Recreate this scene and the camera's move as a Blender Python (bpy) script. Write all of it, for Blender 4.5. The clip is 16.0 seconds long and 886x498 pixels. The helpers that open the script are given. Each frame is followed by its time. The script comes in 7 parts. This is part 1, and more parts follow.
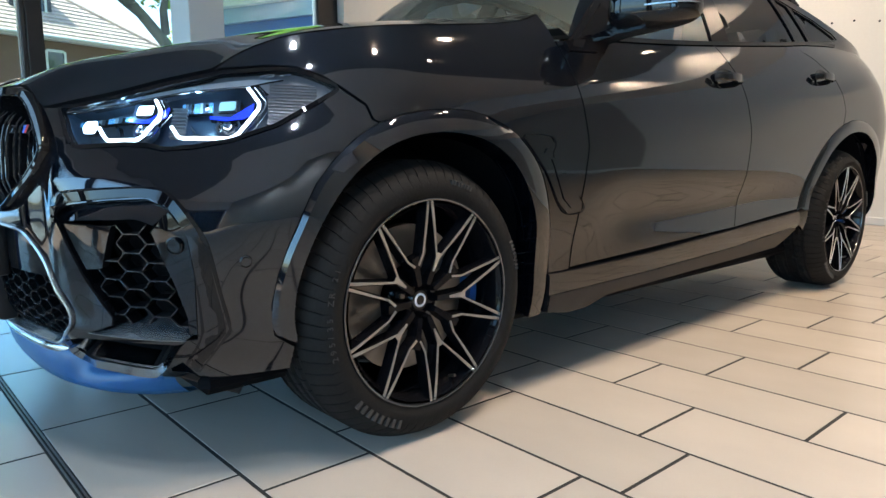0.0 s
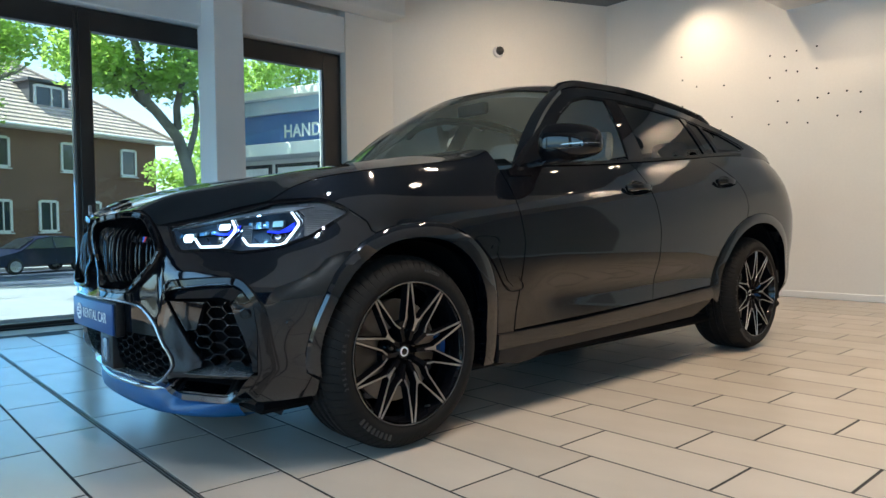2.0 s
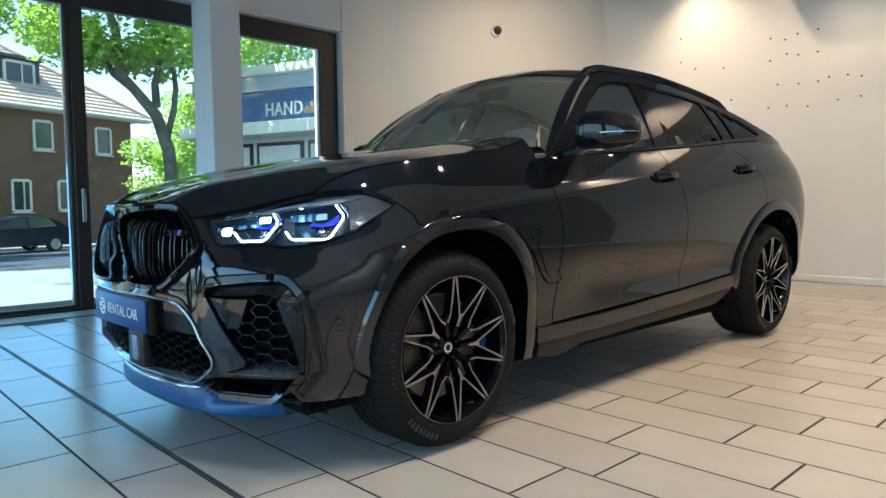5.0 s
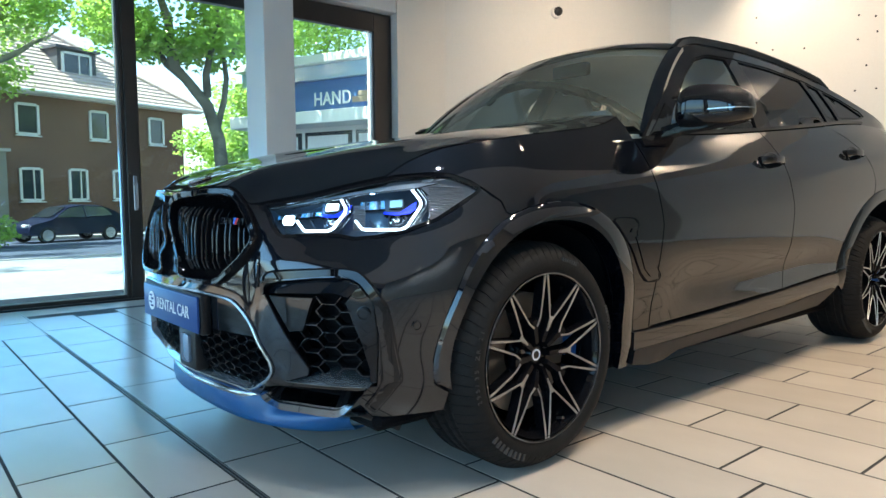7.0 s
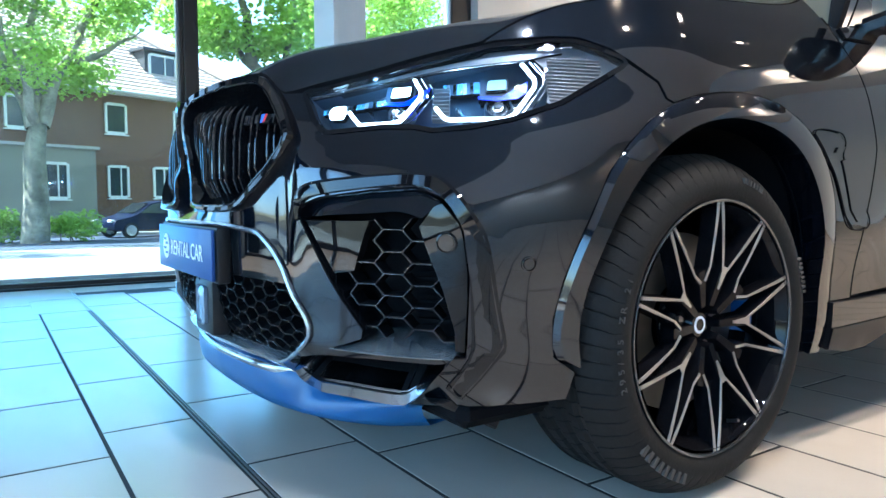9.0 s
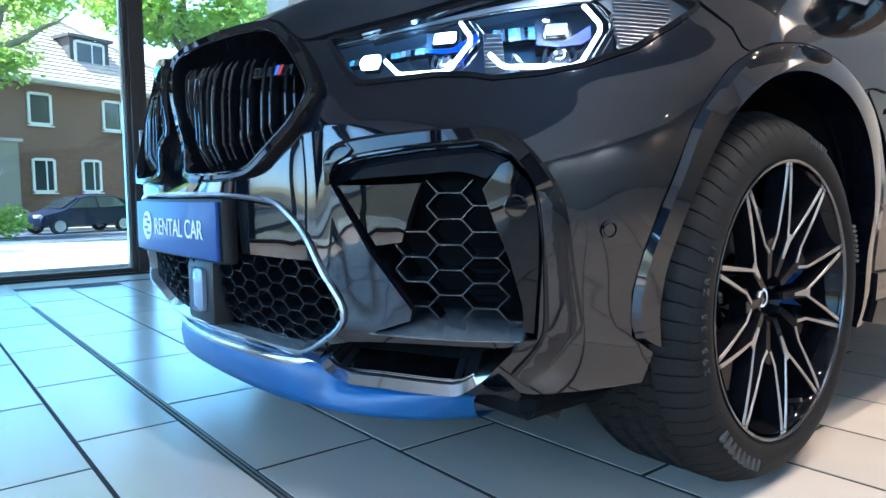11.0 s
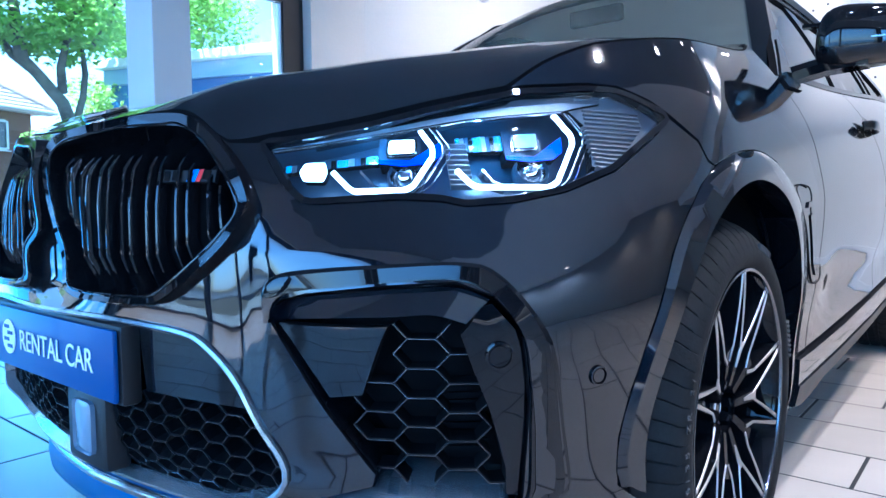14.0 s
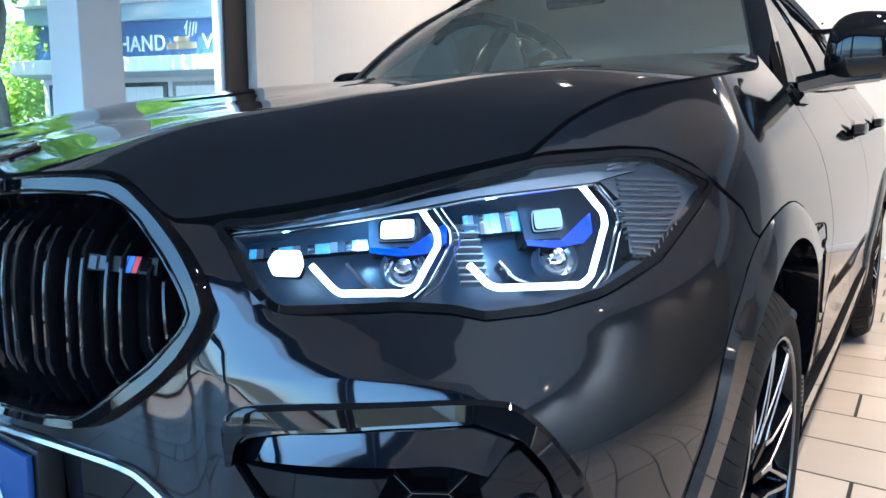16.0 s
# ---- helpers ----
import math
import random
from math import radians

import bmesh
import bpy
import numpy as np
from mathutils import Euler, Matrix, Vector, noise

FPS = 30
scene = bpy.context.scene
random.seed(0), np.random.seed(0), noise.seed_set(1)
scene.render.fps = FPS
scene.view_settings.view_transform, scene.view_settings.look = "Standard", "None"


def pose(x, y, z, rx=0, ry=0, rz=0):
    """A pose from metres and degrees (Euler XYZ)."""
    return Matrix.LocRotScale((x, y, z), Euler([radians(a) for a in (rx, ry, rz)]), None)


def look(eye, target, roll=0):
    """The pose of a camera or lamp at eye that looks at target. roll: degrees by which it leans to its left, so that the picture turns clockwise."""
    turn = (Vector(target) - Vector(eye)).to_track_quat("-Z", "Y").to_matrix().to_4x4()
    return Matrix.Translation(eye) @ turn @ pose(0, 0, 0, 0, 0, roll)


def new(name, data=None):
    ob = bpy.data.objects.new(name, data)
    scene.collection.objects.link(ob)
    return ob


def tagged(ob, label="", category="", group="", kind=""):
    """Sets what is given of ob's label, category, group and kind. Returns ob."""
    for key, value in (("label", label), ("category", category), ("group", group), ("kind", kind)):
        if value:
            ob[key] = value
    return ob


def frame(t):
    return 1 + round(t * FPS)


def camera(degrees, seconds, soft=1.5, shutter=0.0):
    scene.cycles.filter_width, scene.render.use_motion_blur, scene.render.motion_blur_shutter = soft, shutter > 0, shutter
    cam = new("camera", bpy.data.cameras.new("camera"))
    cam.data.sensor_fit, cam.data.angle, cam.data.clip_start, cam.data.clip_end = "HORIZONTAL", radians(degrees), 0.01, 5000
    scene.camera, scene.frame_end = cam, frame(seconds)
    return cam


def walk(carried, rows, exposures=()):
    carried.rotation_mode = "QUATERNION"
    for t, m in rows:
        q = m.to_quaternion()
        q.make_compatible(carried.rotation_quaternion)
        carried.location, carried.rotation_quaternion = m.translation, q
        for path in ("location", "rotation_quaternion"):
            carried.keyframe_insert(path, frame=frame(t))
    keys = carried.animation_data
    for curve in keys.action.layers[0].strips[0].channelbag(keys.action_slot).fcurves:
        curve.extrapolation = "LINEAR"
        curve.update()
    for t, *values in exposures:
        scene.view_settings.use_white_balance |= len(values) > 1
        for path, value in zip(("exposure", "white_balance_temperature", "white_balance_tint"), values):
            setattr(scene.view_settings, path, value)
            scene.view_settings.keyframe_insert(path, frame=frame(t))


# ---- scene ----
cam = camera(65.9, 16.0)
PATH = [
    (0, (-1.131, -2.278, 0.775), (0.184, -0.801, 0.474), 0.0),
    (0.5, (-1.319, -2.563, 0.832), (0.007, -1.074, 0.677), -0.1),
    (1, (-1.457, -2.778, 0.859), (-0.132, -1.282, 0.781), -0.7),
    (1.5, (-1.59, -2.942, 0.858), (-0.26, -1.45, 0.789), -0.4),
    (2, (-1.623, -2.962, 0.848), (-0.291, -1.472, 0.781), -0.7),
    (2.5, (-1.654, -2.921, 0.86), (-0.307, -1.444, 0.786), -0.7),
    (3, (-1.682, -2.881, 0.863), (-0.316, -1.423, 0.779), -0.7),
    (3.5, (-1.71, -2.827, 0.867), (-0.334, -1.379, 0.771), -0.6),
    (4, (-1.738, -2.794, 0.879), (-0.358, -1.351, 0.771), -0.8),
    (6.3, (-1.751, -2.545, 0.909), (-0.387, -1.09, 0.749), -0.5),
    (6.5, (-1.721, -2.503, 0.898), (-0.379, -1.028, 0.741), -0.5),
    (7, (-1.634, -2.398, 0.884), (-0.352, -0.87, 0.73), -0.4),
    (7.5, (-1.548, -2.259, 0.861), (-0.33, -0.68, 0.709), -0.4),
    (8, (-1.438, -2.095, 0.806), (-0.272, -0.476, 0.658), -0.2),
    (8.5, (-1.325, -1.944, 0.723), (-0.181, -0.309, 0.579), -0.1),
    (9, (-1.282, -1.823, 0.636), (-0.167, -0.168, 0.497), -0.0),
    (11.3, (-1.367, -1.547, 0.58), (-0.072, -0.031, 0.421), -0.6),
    (11.5, (-1.381, -1.533, 0.577), (-0.055, -0.043, 0.423), -0.6),
    (12, (-1.399, -1.499, 0.576), (-0.003, -0.075, 0.417), -0.7),
    (12.5, (-1.421, -1.454, 0.565), (0.055, -0.113, 0.417), -0.7),
    (13, (-1.447, -1.408, 0.589), (0.072, -0.115, 0.435), -0.8),
    (13.5, (-1.434, -1.381, 0.678), (0.088, -0.091, 0.541), -0.6),
    (14, (-1.343, -1.343, 0.76), (0.193, -0.068, 0.64), -0.5),
    (14.5, (-1.218, -1.269, 0.816), (0.32, 0.003, 0.687), -0.4),
    (15, (-1.175, -1.211, 0.84), (0.385, 0.033, 0.702), -0.3),
    (15.5, (-1.191, -1.171, 0.885), (0.401, 0.025, 0.698), -0.1),
    (16, (-1.218, -1.145, 0.939), (0.404, -0.005, 0.674), 0.2),
]
EXPOSURES = [(0.0, 2.0, 6700, 11), (1.5, 1.55, 6700, 9), (4.0, 1.55, 6700, 9), (6.5, 1.85, 6700, 8), (8.5, 2.4, 6400, 8), (9.0, 2.55, 6000, 10), (11.5, 2.6, 6100, 14), (12.5, 2.5, 6200, 16), (13.2, 2.15, 5900, 16), (13.5, 1.9, 5300, 15), (13.8, 2.45, 4400, 14), (14.0, 2.5, 4700, 14), (14.25, 2.45, 5500, 12), (16.0, 2.4, 5900, 13)]
walk(cam, [(t, look(eye, target, roll)) for t, eye, target, roll in PATH], EXPOSURES)


# ---- world, sun and room light ----
SUN_TO = Vector((-0.42, 0.10, 0.90)).normalized()
world = bpy.data.worlds.new("sky")
scene.world = world
world.use_nodes = True
wn = world.node_tree.nodes
sky = wn.new("ShaderNodeTexSky")
sky.sky_type = "NISHITA"
sky.sun_disc = False
sky.sun_elevation = math.asin(SUN_TO.z)
sky.sun_rotation = math.atan2(SUN_TO.x, SUN_TO.y)
wn["Background"].inputs["Strength"].default_value = 0.15
world.node_tree.links.new(sky.outputs[0], wn["Background"].inputs["Color"])


def lamp(name, kind, m, energy, colour, **more):
    data = bpy.data.lights.new(name, kind)
    data.energy, data.color = energy, colour
    if "size" in more:
        data.shape = "RECTANGLE"
        data.size, data.size_y = more["size"]
    if "radius" in more:
        data.shadow_soft_size = more["radius"]
    if "cone" in more:
        data.spot_size, data.spot_blend = radians(more["cone"]), more.get("blend", 0.4)
    ob = new(name, data)
    ob.matrix_world = m
    return ob


sun = lamp("sun", "SUN", Matrix.Translation((0, 0, 30)) @ (-SUN_TO).to_track_quat("-Z", "Y").to_matrix().to_4x4(), 5.0, (1.0, 0.95, 0.86))
sun.data.angle = radians(0.55)


# ---- helpers for meshes and materials ----
def part(name, bm, material, parent=None, label="", smooth=False, at=None):
    """Link a bmesh as one mesh object, under a thing or part when one is given."""
    me = bpy.data.meshes.new(name)
    bm.normal_update()
    bm.to_mesh(me)
    bm.free()
    if smooth:
        me.shade_smooth()
        if smooth != "all":
            me.set_sharp_from_angle(angle=radians(35))
    mats = material if isinstance(material, (list, tuple)) else [material]
    for m in mats:
        me.materials.append(m)
    # turned-in panel edges are black: the seams' shade is put into the colour
    if len(mats) == 1 and any(p.material_index for p in me.polygons):
        me.materials.append(bpy.data.materials["dark_void"])
    ob = new(name, me)
    if at is not None:
        ob.matrix_world = at
    if parent is not None:
        ob.parent = parent
    if label:
        tagged(ob, label)
    return ob


def thing(name, label, category, at=None, group="", kind=""):
    ob = new(name)
    ob.empty_display_size = 0.05
    if at is not None:
        ob.matrix_world = at
    return tagged(ob, label, category, group, kind)


def box(bm, x0, x1, y0, y1, z0, z1, bevel=0.0, seg=1):
    made = bmesh.ops.create_cube(bm, size=1.0, matrix=Matrix.LocRotScale(((x0 + x1) / 2, (y0 + y1) / 2, (z0 + z1) / 2), None, (x1 - x0, y1 - y0, z1 - z0)))
    if bevel:
        edges = list({e for v in made["verts"] for e in v.link_edges})
        bmesh.ops.bevel(bm, geom=edges, offset=bevel, segments=seg, profile=0.5, affect="EDGES")
    return bm


def boxed(*a, **k):
    return box(bmesh.new(), *a, **k)


def rod(bm, a, b, r, seg=12, r2=None, caps=True):
    a, b = Vector(a), Vector(b)
    d = b - a
    m = Matrix.Translation((a + b) / 2) @ d.to_track_quat("Z", "Y").to_matrix().to_4x4()
    bmesh.ops.create_cone(bm, cap_ends=caps, segments=seg, radius1=r, radius2=r if r2 is None else r2, depth=d.length, matrix=m)
    return bm


def sweep(bm, path, profile, closed=False, up=Vector((0, 0, 1)), ups=None):
    """Carry a closed profile of (side, up) pairs along a path of points."""
    n = len(path)
    rings = []
    for i, p in enumerate(path):
        a = path[(i - 1) % n] if (closed or i > 0) else path[i]
        b = path[(i + 1) % n] if (closed or i < n - 1) else path[i]
        t = (Vector(b) - Vector(a)).normalized()
        u = Vector(ups[i]) if ups is not None else up
        side = t.cross(u).normalized()
        u2 = side.cross(t)
        rings.append([bm.verts.new(Vector(p) + side * s + u2 * v) for s, v in profile])
    m = len(profile)
    for i in range(n if closed else n - 1):
        r0, r1 = rings[i], rings[(i + 1) % n]
        for j in range(m):
            bm.faces.new((r0[j], r0[(j + 1) % m], r1[(j + 1) % m], r1[j]))
    if not closed:
        bm.faces.new(rings[0])
        bm.faces.new(list(reversed(rings[-1])))
    bmesh.ops.recalc_face_normals(bm, faces=bm.faces)
    return bm


def disc_profile(r, seg=8):
    return [(r * math.cos(2 * math.pi * i / seg), r * math.sin(2 * math.pi * i / seg)) for i in range(seg)]


def lathe(bm, profile, m=Matrix(), seg=48):
    """Turn pairs of (radius, along) round the local z axis."""
    rings = []
    for r, a in profile:
        rings.append([bm.verts.new(m @ Vector((r * math.cos(2 * math.pi * i / seg), r * math.sin(2 * math.pi * i / seg), a))) for i in range(seg)])
    for r0, r1 in zip(rings, rings[1:]):
        for i in range(seg):
            bm.faces.new((r0[i], r0[(i + 1) % seg], r1[(i + 1) % seg], r1[i]))
    bmesh.ops.recalc_face_normals(bm, faces=bm.faces)
    return bm


def plate(bm, outline, m, depth, bevel=0.0):
    """A flat outline of (x, y) pairs, pulled down by depth along local -z, placed by m."""
    top = [bm.verts.new(m @ Vector((x, y, 0))) for x, y in outline]
    low = [bm.verts.new(m @ Vector((x, y, -depth))) for x, y in outline]
    n = len(top)
    f = bm.faces.new(top)
    bm.faces.new(list(reversed(low)))
    for i in range(n):
        bm.faces.new((top[i], low[i], low[(i + 1) % n], top[(i + 1) % n]))
    if bevel:
        bmesh.ops.bevel(bm, geom=list(f.edges), offset=bevel, segments=1, affect="EDGES")
    bmesh.ops.recalc_face_normals(bm, faces=bm.faces)
    return bm


def curve(xs, ys):
    """A smooth monotone curve through a few control pairs."""
    xs, ys = np.array(xs, float), np.array(ys, float)
    h, d = np.diff(xs), np.diff(ys) / np.diff(xs)
    m = np.zeros(len(xs))
    m[0], m[-1] = d[0], d[-1]
    for i in range(1, len(xs) - 1):
        if d[i - 1] * d[i] > 0:
            w1, w2 = 2 * h[i] + h[i - 1], h[i] + 2 * h[i - 1]
            m[i] = (w1 + w2) / (w1 / d[i - 1] + w2 / d[i])

    def at(x):
        x = np.clip(np.asarray(x, float), xs[0], xs[-1])
        i = np.clip(np.searchsorted(xs, x) - 1, 0, len(xs) - 2)
        t = (x - xs[i]) / h[i]
        return ((1 + 2 * t) * (1 - t) ** 2 * ys[i] + t * (1 - t) ** 2 * h[i] * m[i] + t * t * (3 - 2 * t) * ys[i + 1] + t * t * (t - 1) * h[i] * m[i + 1])
    return at


def rounded(points, r, seg=5):
    """An outline with its corners rounded by r."""
    out, n = [], len(points)
    for i in range(n):
        p, a, b = Vector(points[i]), Vector(points[i - 1]), Vector(points[(i + 1) % n])
        u, v = a - p, b - p
        k = min(r, 0.45 * u.length, 0.45 * v.length)
        q0, q1 = p + u.normalized() * k, p + v.normalized() * k
        for j in range(seg + 1):
            t = j / seg
            out.append(tuple(q0 * (1 - t) ** 2 + p * 2 * t * (1 - t) + q1 * t * t))
    return out


def material(name, colour, rough=0.5, metal=0.0, coat=0.0, vary=0.0, scale=4.0, fine=0.0, fine_scale=60.0, bump=0.0, bump_scale=80.0, rough_vary=0.0, spec=0.5, emit=None, power=0.0, coat_rough=0.03, alpha=None, random=0.0, stretch=(1, 1, 1), coords="Object", tint=None, coat_ior=1.5):
    """A procedural surface with variation at two scales."""
    m = bpy.data.materials.new(name)
    m.use_nodes = True
    nt = m.node_tree
    n, link = nt.nodes, nt.links.new
    b = n["Principled BSDF"]
    b.inputs["Base Color"].default_value = (*colour, 1)
    b.inputs["Roughness"].default_value = rough
    b.inputs["Metallic"].default_value = metal
    b.inputs["Coat Weight"].default_value = coat
    b.inputs["Coat IOR"].default_value = coat_ior
    b.inputs["Coat Roughness"].default_value = coat_rough
    b.inputs["Specular IOR Level"].default_value = spec
    if tint is not None:
        b.inputs["Specular Tint"].default_value = (tint, tint, tint, 1)
    if emit:
        b.inputs["Emission Color"].default_value = (*emit, 1)
        b.inputs["Emission Strength"].default_value = power
    tc = n.new("ShaderNodeTexCoord")
    mp = n.new("ShaderNodeMapping")
    mp.inputs["Scale"].default_value = stretch
    link(tc.outputs[coords], mp.inputs["Vector"])

    def tex(s, detail=4.0):
        t = n.new("ShaderNodeTexNoise")
        t.inputs["Scale"].default_value = s
        t.inputs["Detail"].default_value = detail
        link(mp.outputs[0], t.inputs["Vector"])
        return t.outputs["Fac"]
    value = None

    def add(fac, amount):
        nonlocal value
        r = n.new("ShaderNodeMapRange")
        r.inputs["To Min"].default_value, r.inputs["To Max"].default_value = 1 - amount, 1 + amount
        r.inputs["From Min"].default_value, r.inputs["From Max"].default_value = 0.25, 0.75
        link(fac, r.inputs["Value"])
        if value is None:
            value = r.outputs[0]
        else:
            mu = n.new("ShaderNodeMath")
            mu.operation = "MULTIPLY"
            link(value, mu.inputs[0])
            link(r.outputs[0], mu.inputs[1])
            value = mu.outputs[0]
    if vary:
        add(tex(scale), vary)
    if fine:
        add(tex(fine_scale, 2.0), fine)
    if random:
        oi = n.new("ShaderNodeObjectInfo")
        add(oi.outputs["Random"], random)
    if value is not None:
        mix = n.new("ShaderNodeVectorMath")
        mix.operation = "SCALE"
        mix.inputs[0].default_value = colour
        link(value, mix.inputs["Scale"])
        link(mix.outputs[0], b.inputs["Base Color"])
    if rough_vary:
        r = n.new("ShaderNodeMapRange")
        r.inputs["To Min"].default_value, r.inputs["To Max"].default_value = max(0.0, rough - rough_vary), min(1.0, rough + rough_vary)
        r.inputs["From Min"].default_value, r.inputs["From Max"].default_value = 0.3, 0.7
        link(tex(scale * 2.3), r.inputs["Value"])
        link(r.outputs[0], b.inputs["Roughness"])
    if bump:
        bp = n.new("ShaderNodeBump")
        bp.inputs["Strength"].default_value = bump
        bp.inputs["Distance"].default_value = 0.01
        link(tex(bump_scale), bp.inputs["Height"])
        link(bp.outputs[0], b.inputs["Normal"])
    if alpha is not None:
        b.inputs["Transmission Weight"].default_value = alpha
    return m


def clear_glass(name, tint=(1, 1, 1), rough=0.0, ior=1.5, film_share=0.0):
    """Thin glass: part mirror, the rest let through with a tint, under a pale matt film."""
    m = bpy.data.materials.new(name)
    m.use_nodes = True
    n, link = m.node_tree.nodes, m.node_tree.links.new
    n.remove(n["Principled BSDF"])
    tr, gl, mx, fr = n.new("ShaderNodeBsdfTransparent"), n.new("ShaderNodeBsdfGlossy"), n.new("ShaderNodeMixShader"), n.new("ShaderNodeFresnel")
    tr.inputs["Color"].default_value = (*tint, 1)
    gl.inputs["Roughness"].default_value = rough
    fr.inputs["IOR"].default_value = ior
    link(fr.outputs[0], mx.inputs[0])
    link(tr.outputs[0], mx.inputs[1])
    link(gl.outputs[0], mx.inputs[2])
    out = mx
    # a pale matt film, mixed in unevenly over the glass
    if film_share:
        film, out, noise, amount = n.new("ShaderNodeBsdfDiffuse"), n.new("ShaderNodeMixShader"), n.new("ShaderNodeTexNoise"), n.new("ShaderNodeMath")
        film.inputs["Color"].default_value = (0.62, 0.67, 0.54, 1)
        noise.inputs["Scale"].default_value = 2.5
        amount.operation = "MULTIPLY"
        amount.inputs[1].default_value = film_share * 2
        link(noise.outputs[0], amount.inputs[0])
        link(amount.outputs[0], out.inputs[0])
        link(mx.outputs[0], out.inputs[1])
        link(film.outputs[0], out.inputs[2])
    link(out.outputs[0], n["Material Output"].inputs["Surface"])
    return m


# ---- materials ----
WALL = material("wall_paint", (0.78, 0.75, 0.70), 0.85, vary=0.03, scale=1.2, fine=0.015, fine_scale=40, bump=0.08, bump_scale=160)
# grey for the unseen walls, toned to darken what the car paint mirrors
WALL_UNSEEN = material("unseen_wall_tone", (0.42, 0.385, 0.34), 0.85, vary=0.04, scale=1.2, bump=0.06, bump_scale=160)
WALL_WHITE = material("column_paint", (0.8, 0.79, 0.77), 0.75, vary=0.03, scale=1.5, bump=0.06, bump_scale=140)
CEILING = material("ceiling_paint", (0.76, 0.74, 0.71), 0.9, vary=0.03, scale=1.0, bump=0.05, bump_scale=120)
# shaded copy of the ceiling colour, for dark reflections in the bonnet
CEILING_SHADED = material("shaded_ceiling_tone", (0.165, 0.182, 0.200), 0.9, vary=0.05, scale=1.0, bump=0.05, bump_scale=120)
TILE = material("floor_tile", (0.42, 0.37, 0.32), 0.24, spec=0.38, vary=0.05, scale=1.3, fine=0.012, fine_scale=70, bump=0.004, bump_scale=9, rough_vary=0.025, random=0.05, coords="Generated")
GROUT = material("dark_grout", (0.010, 0.009, 0.008), 0.85, vary=0.2, scale=6, fine=0.1, fine_scale=90)
JOINT_METAL = material("joint_profile", (0.16, 0.15, 0.14), 0.45, metal=0.6, vary=0.1, scale=8)
FRAME = material("dark_window_frame", (0.028, 0.024, 0.022), 0.4, vary=0.15, scale=5, fine=0.05, bump=0.03, bump_scale=200)
FRAME_GREY = material("grey_aluminium", (0.42, 0.43, 0.45), 0.35, metal=0.8, vary=0.06, scale=6)
WINDOW_GLASS = clear_glass("window_glass", (0.86, 0.98, 1.0))
SKIRTING = material("white_skirting", (0.78, 0.76, 0.73), 0.5, vary=0.04, scale=3)
DARK_PLASTIC = material("dark_plastic", (0.02, 0.02, 0.021), 0.45, vary=0.1, scale=12, fine=0.06)
WHITE_PLASTIC = material("white_plastic", (0.75, 0.74, 0.72), 0.4, vary=0.03, scale=9)


# ---- the showroom ----
WIN_Y, SIDE_X, CEIL = 3.95, 6.45, 3.85
CORNER = (6.45, 2.63)     # where the slanting wall meets the side wall
TURN_AT = (3.62, 3.80)    # where the back wall starts to slant
HEAD = 2.88               # top of the window frames

part("floor", boxed(-4.6, 6.6, -7.2, 4.02, -0.20, -0.0011), GROUT)
tagged(bpy.data.objects["floor"], "beige stone floor tiles with dark joints", "floor", kind="structure")

# the part over the car has its shade put into the colour
ceiling = part("ceiling", boxed(-4.6, 6.6, -3.3, 4.4, CEIL, CEIL + 0.2), CEILING_SHADED)
tagged(ceiling, "plain showroom ceiling, darkened for the bonnet's reflections", "ceiling", kind="structure")

tagged(part("ceiling_south", boxed(-4.6, 6.6, -7.2, -3.302, CEIL, CEIL + 0.2), CEILING), "plain cream showroom ceiling", "ceiling", kind="structure")

# side wall, slanting back wall, wall beside the glazing
wall = part("wall_east", boxed(SIDE_X, SIDE_X + 0.25, -4.4, CORNER[1] + 0.1, -0.1, CEIL), WALL)
tagged(wall, "cream painted side wall with old screw holes", "wall", kind="structure")
# unseen stretch of the side wall, toned darker for the doors' reflections
tagged(part("wall_east_far", boxed(SIDE_X, SIDE_X + 0.25, -7.2, -4.4, -0.1, CEIL), WALL_UNSEEN), "plain unseen wall, grey toned for the car's reflections", "wall", kind="structure")
bm = bmesh.new()
plate(bm, [TURN_AT, (6.7, 2.52), (6.7, 4.4), (TURN_AT[0], 4.4)], Matrix.Translation((0, 0, CEIL)), CEIL + 0.1)
tagged(part("wall_north_slanting", bm, WALL), "cream painted slanting back wall", "wall", kind="structure")
tagged(part("wall_north_end", boxed(2.93, TURN_AT[0], TURN_AT[1], 4.4, -0.1, CEIL), WALL), "cream painted wall beside the glazed front", "wall", kind="structure")
# unseen walls behind the view, added for the car's reflections
tagged(part("wall_south", boxed(0.2, 6.7, -7.4, -7.2, -0.1, CEIL), WALL_UNSEEN), "plain unseen wall, grey toned for the car's reflections", "wall", kind="structure")
tagged(part("wall_south_light", boxed(-4.6, 0.2, -7.4, -7.2, -0.1, CEIL), WALL_UNSEEN), "plain unseen grey wall, brightened by added spots", "wall", kind="structure")
tagged(part("wall_west_head", boxed(-4.75, -4.5, -7.2, 3.9, HEAD, CEIL), WALL), "cream painted wall over the side windows", "wall", kind="structure")
# wall above the glazing, roller box and beam
tagged(part("wall_north_head", boxed(-4.6, 2.93, 3.98, 4.4, HEAD, CEIL), WALL), "cream painted wall over the glazed front", "wall", kind="structure")
tagged(part("trim_blind_box", boxed(-4.6, 2.92, 3.80, 3.98, HEAD + 0.01, 3.30, bevel=0.008), WALL_WHITE), "white painted box over the windows", "trim", kind="structure")
tagged(part("ceiling_beam", boxed(-4.6, 3.60, 3.50, 3.80, 3.36, CEIL, bevel=0.01), CEILING), "cream painted ceiling beam along the windows", "beam", kind="structure")
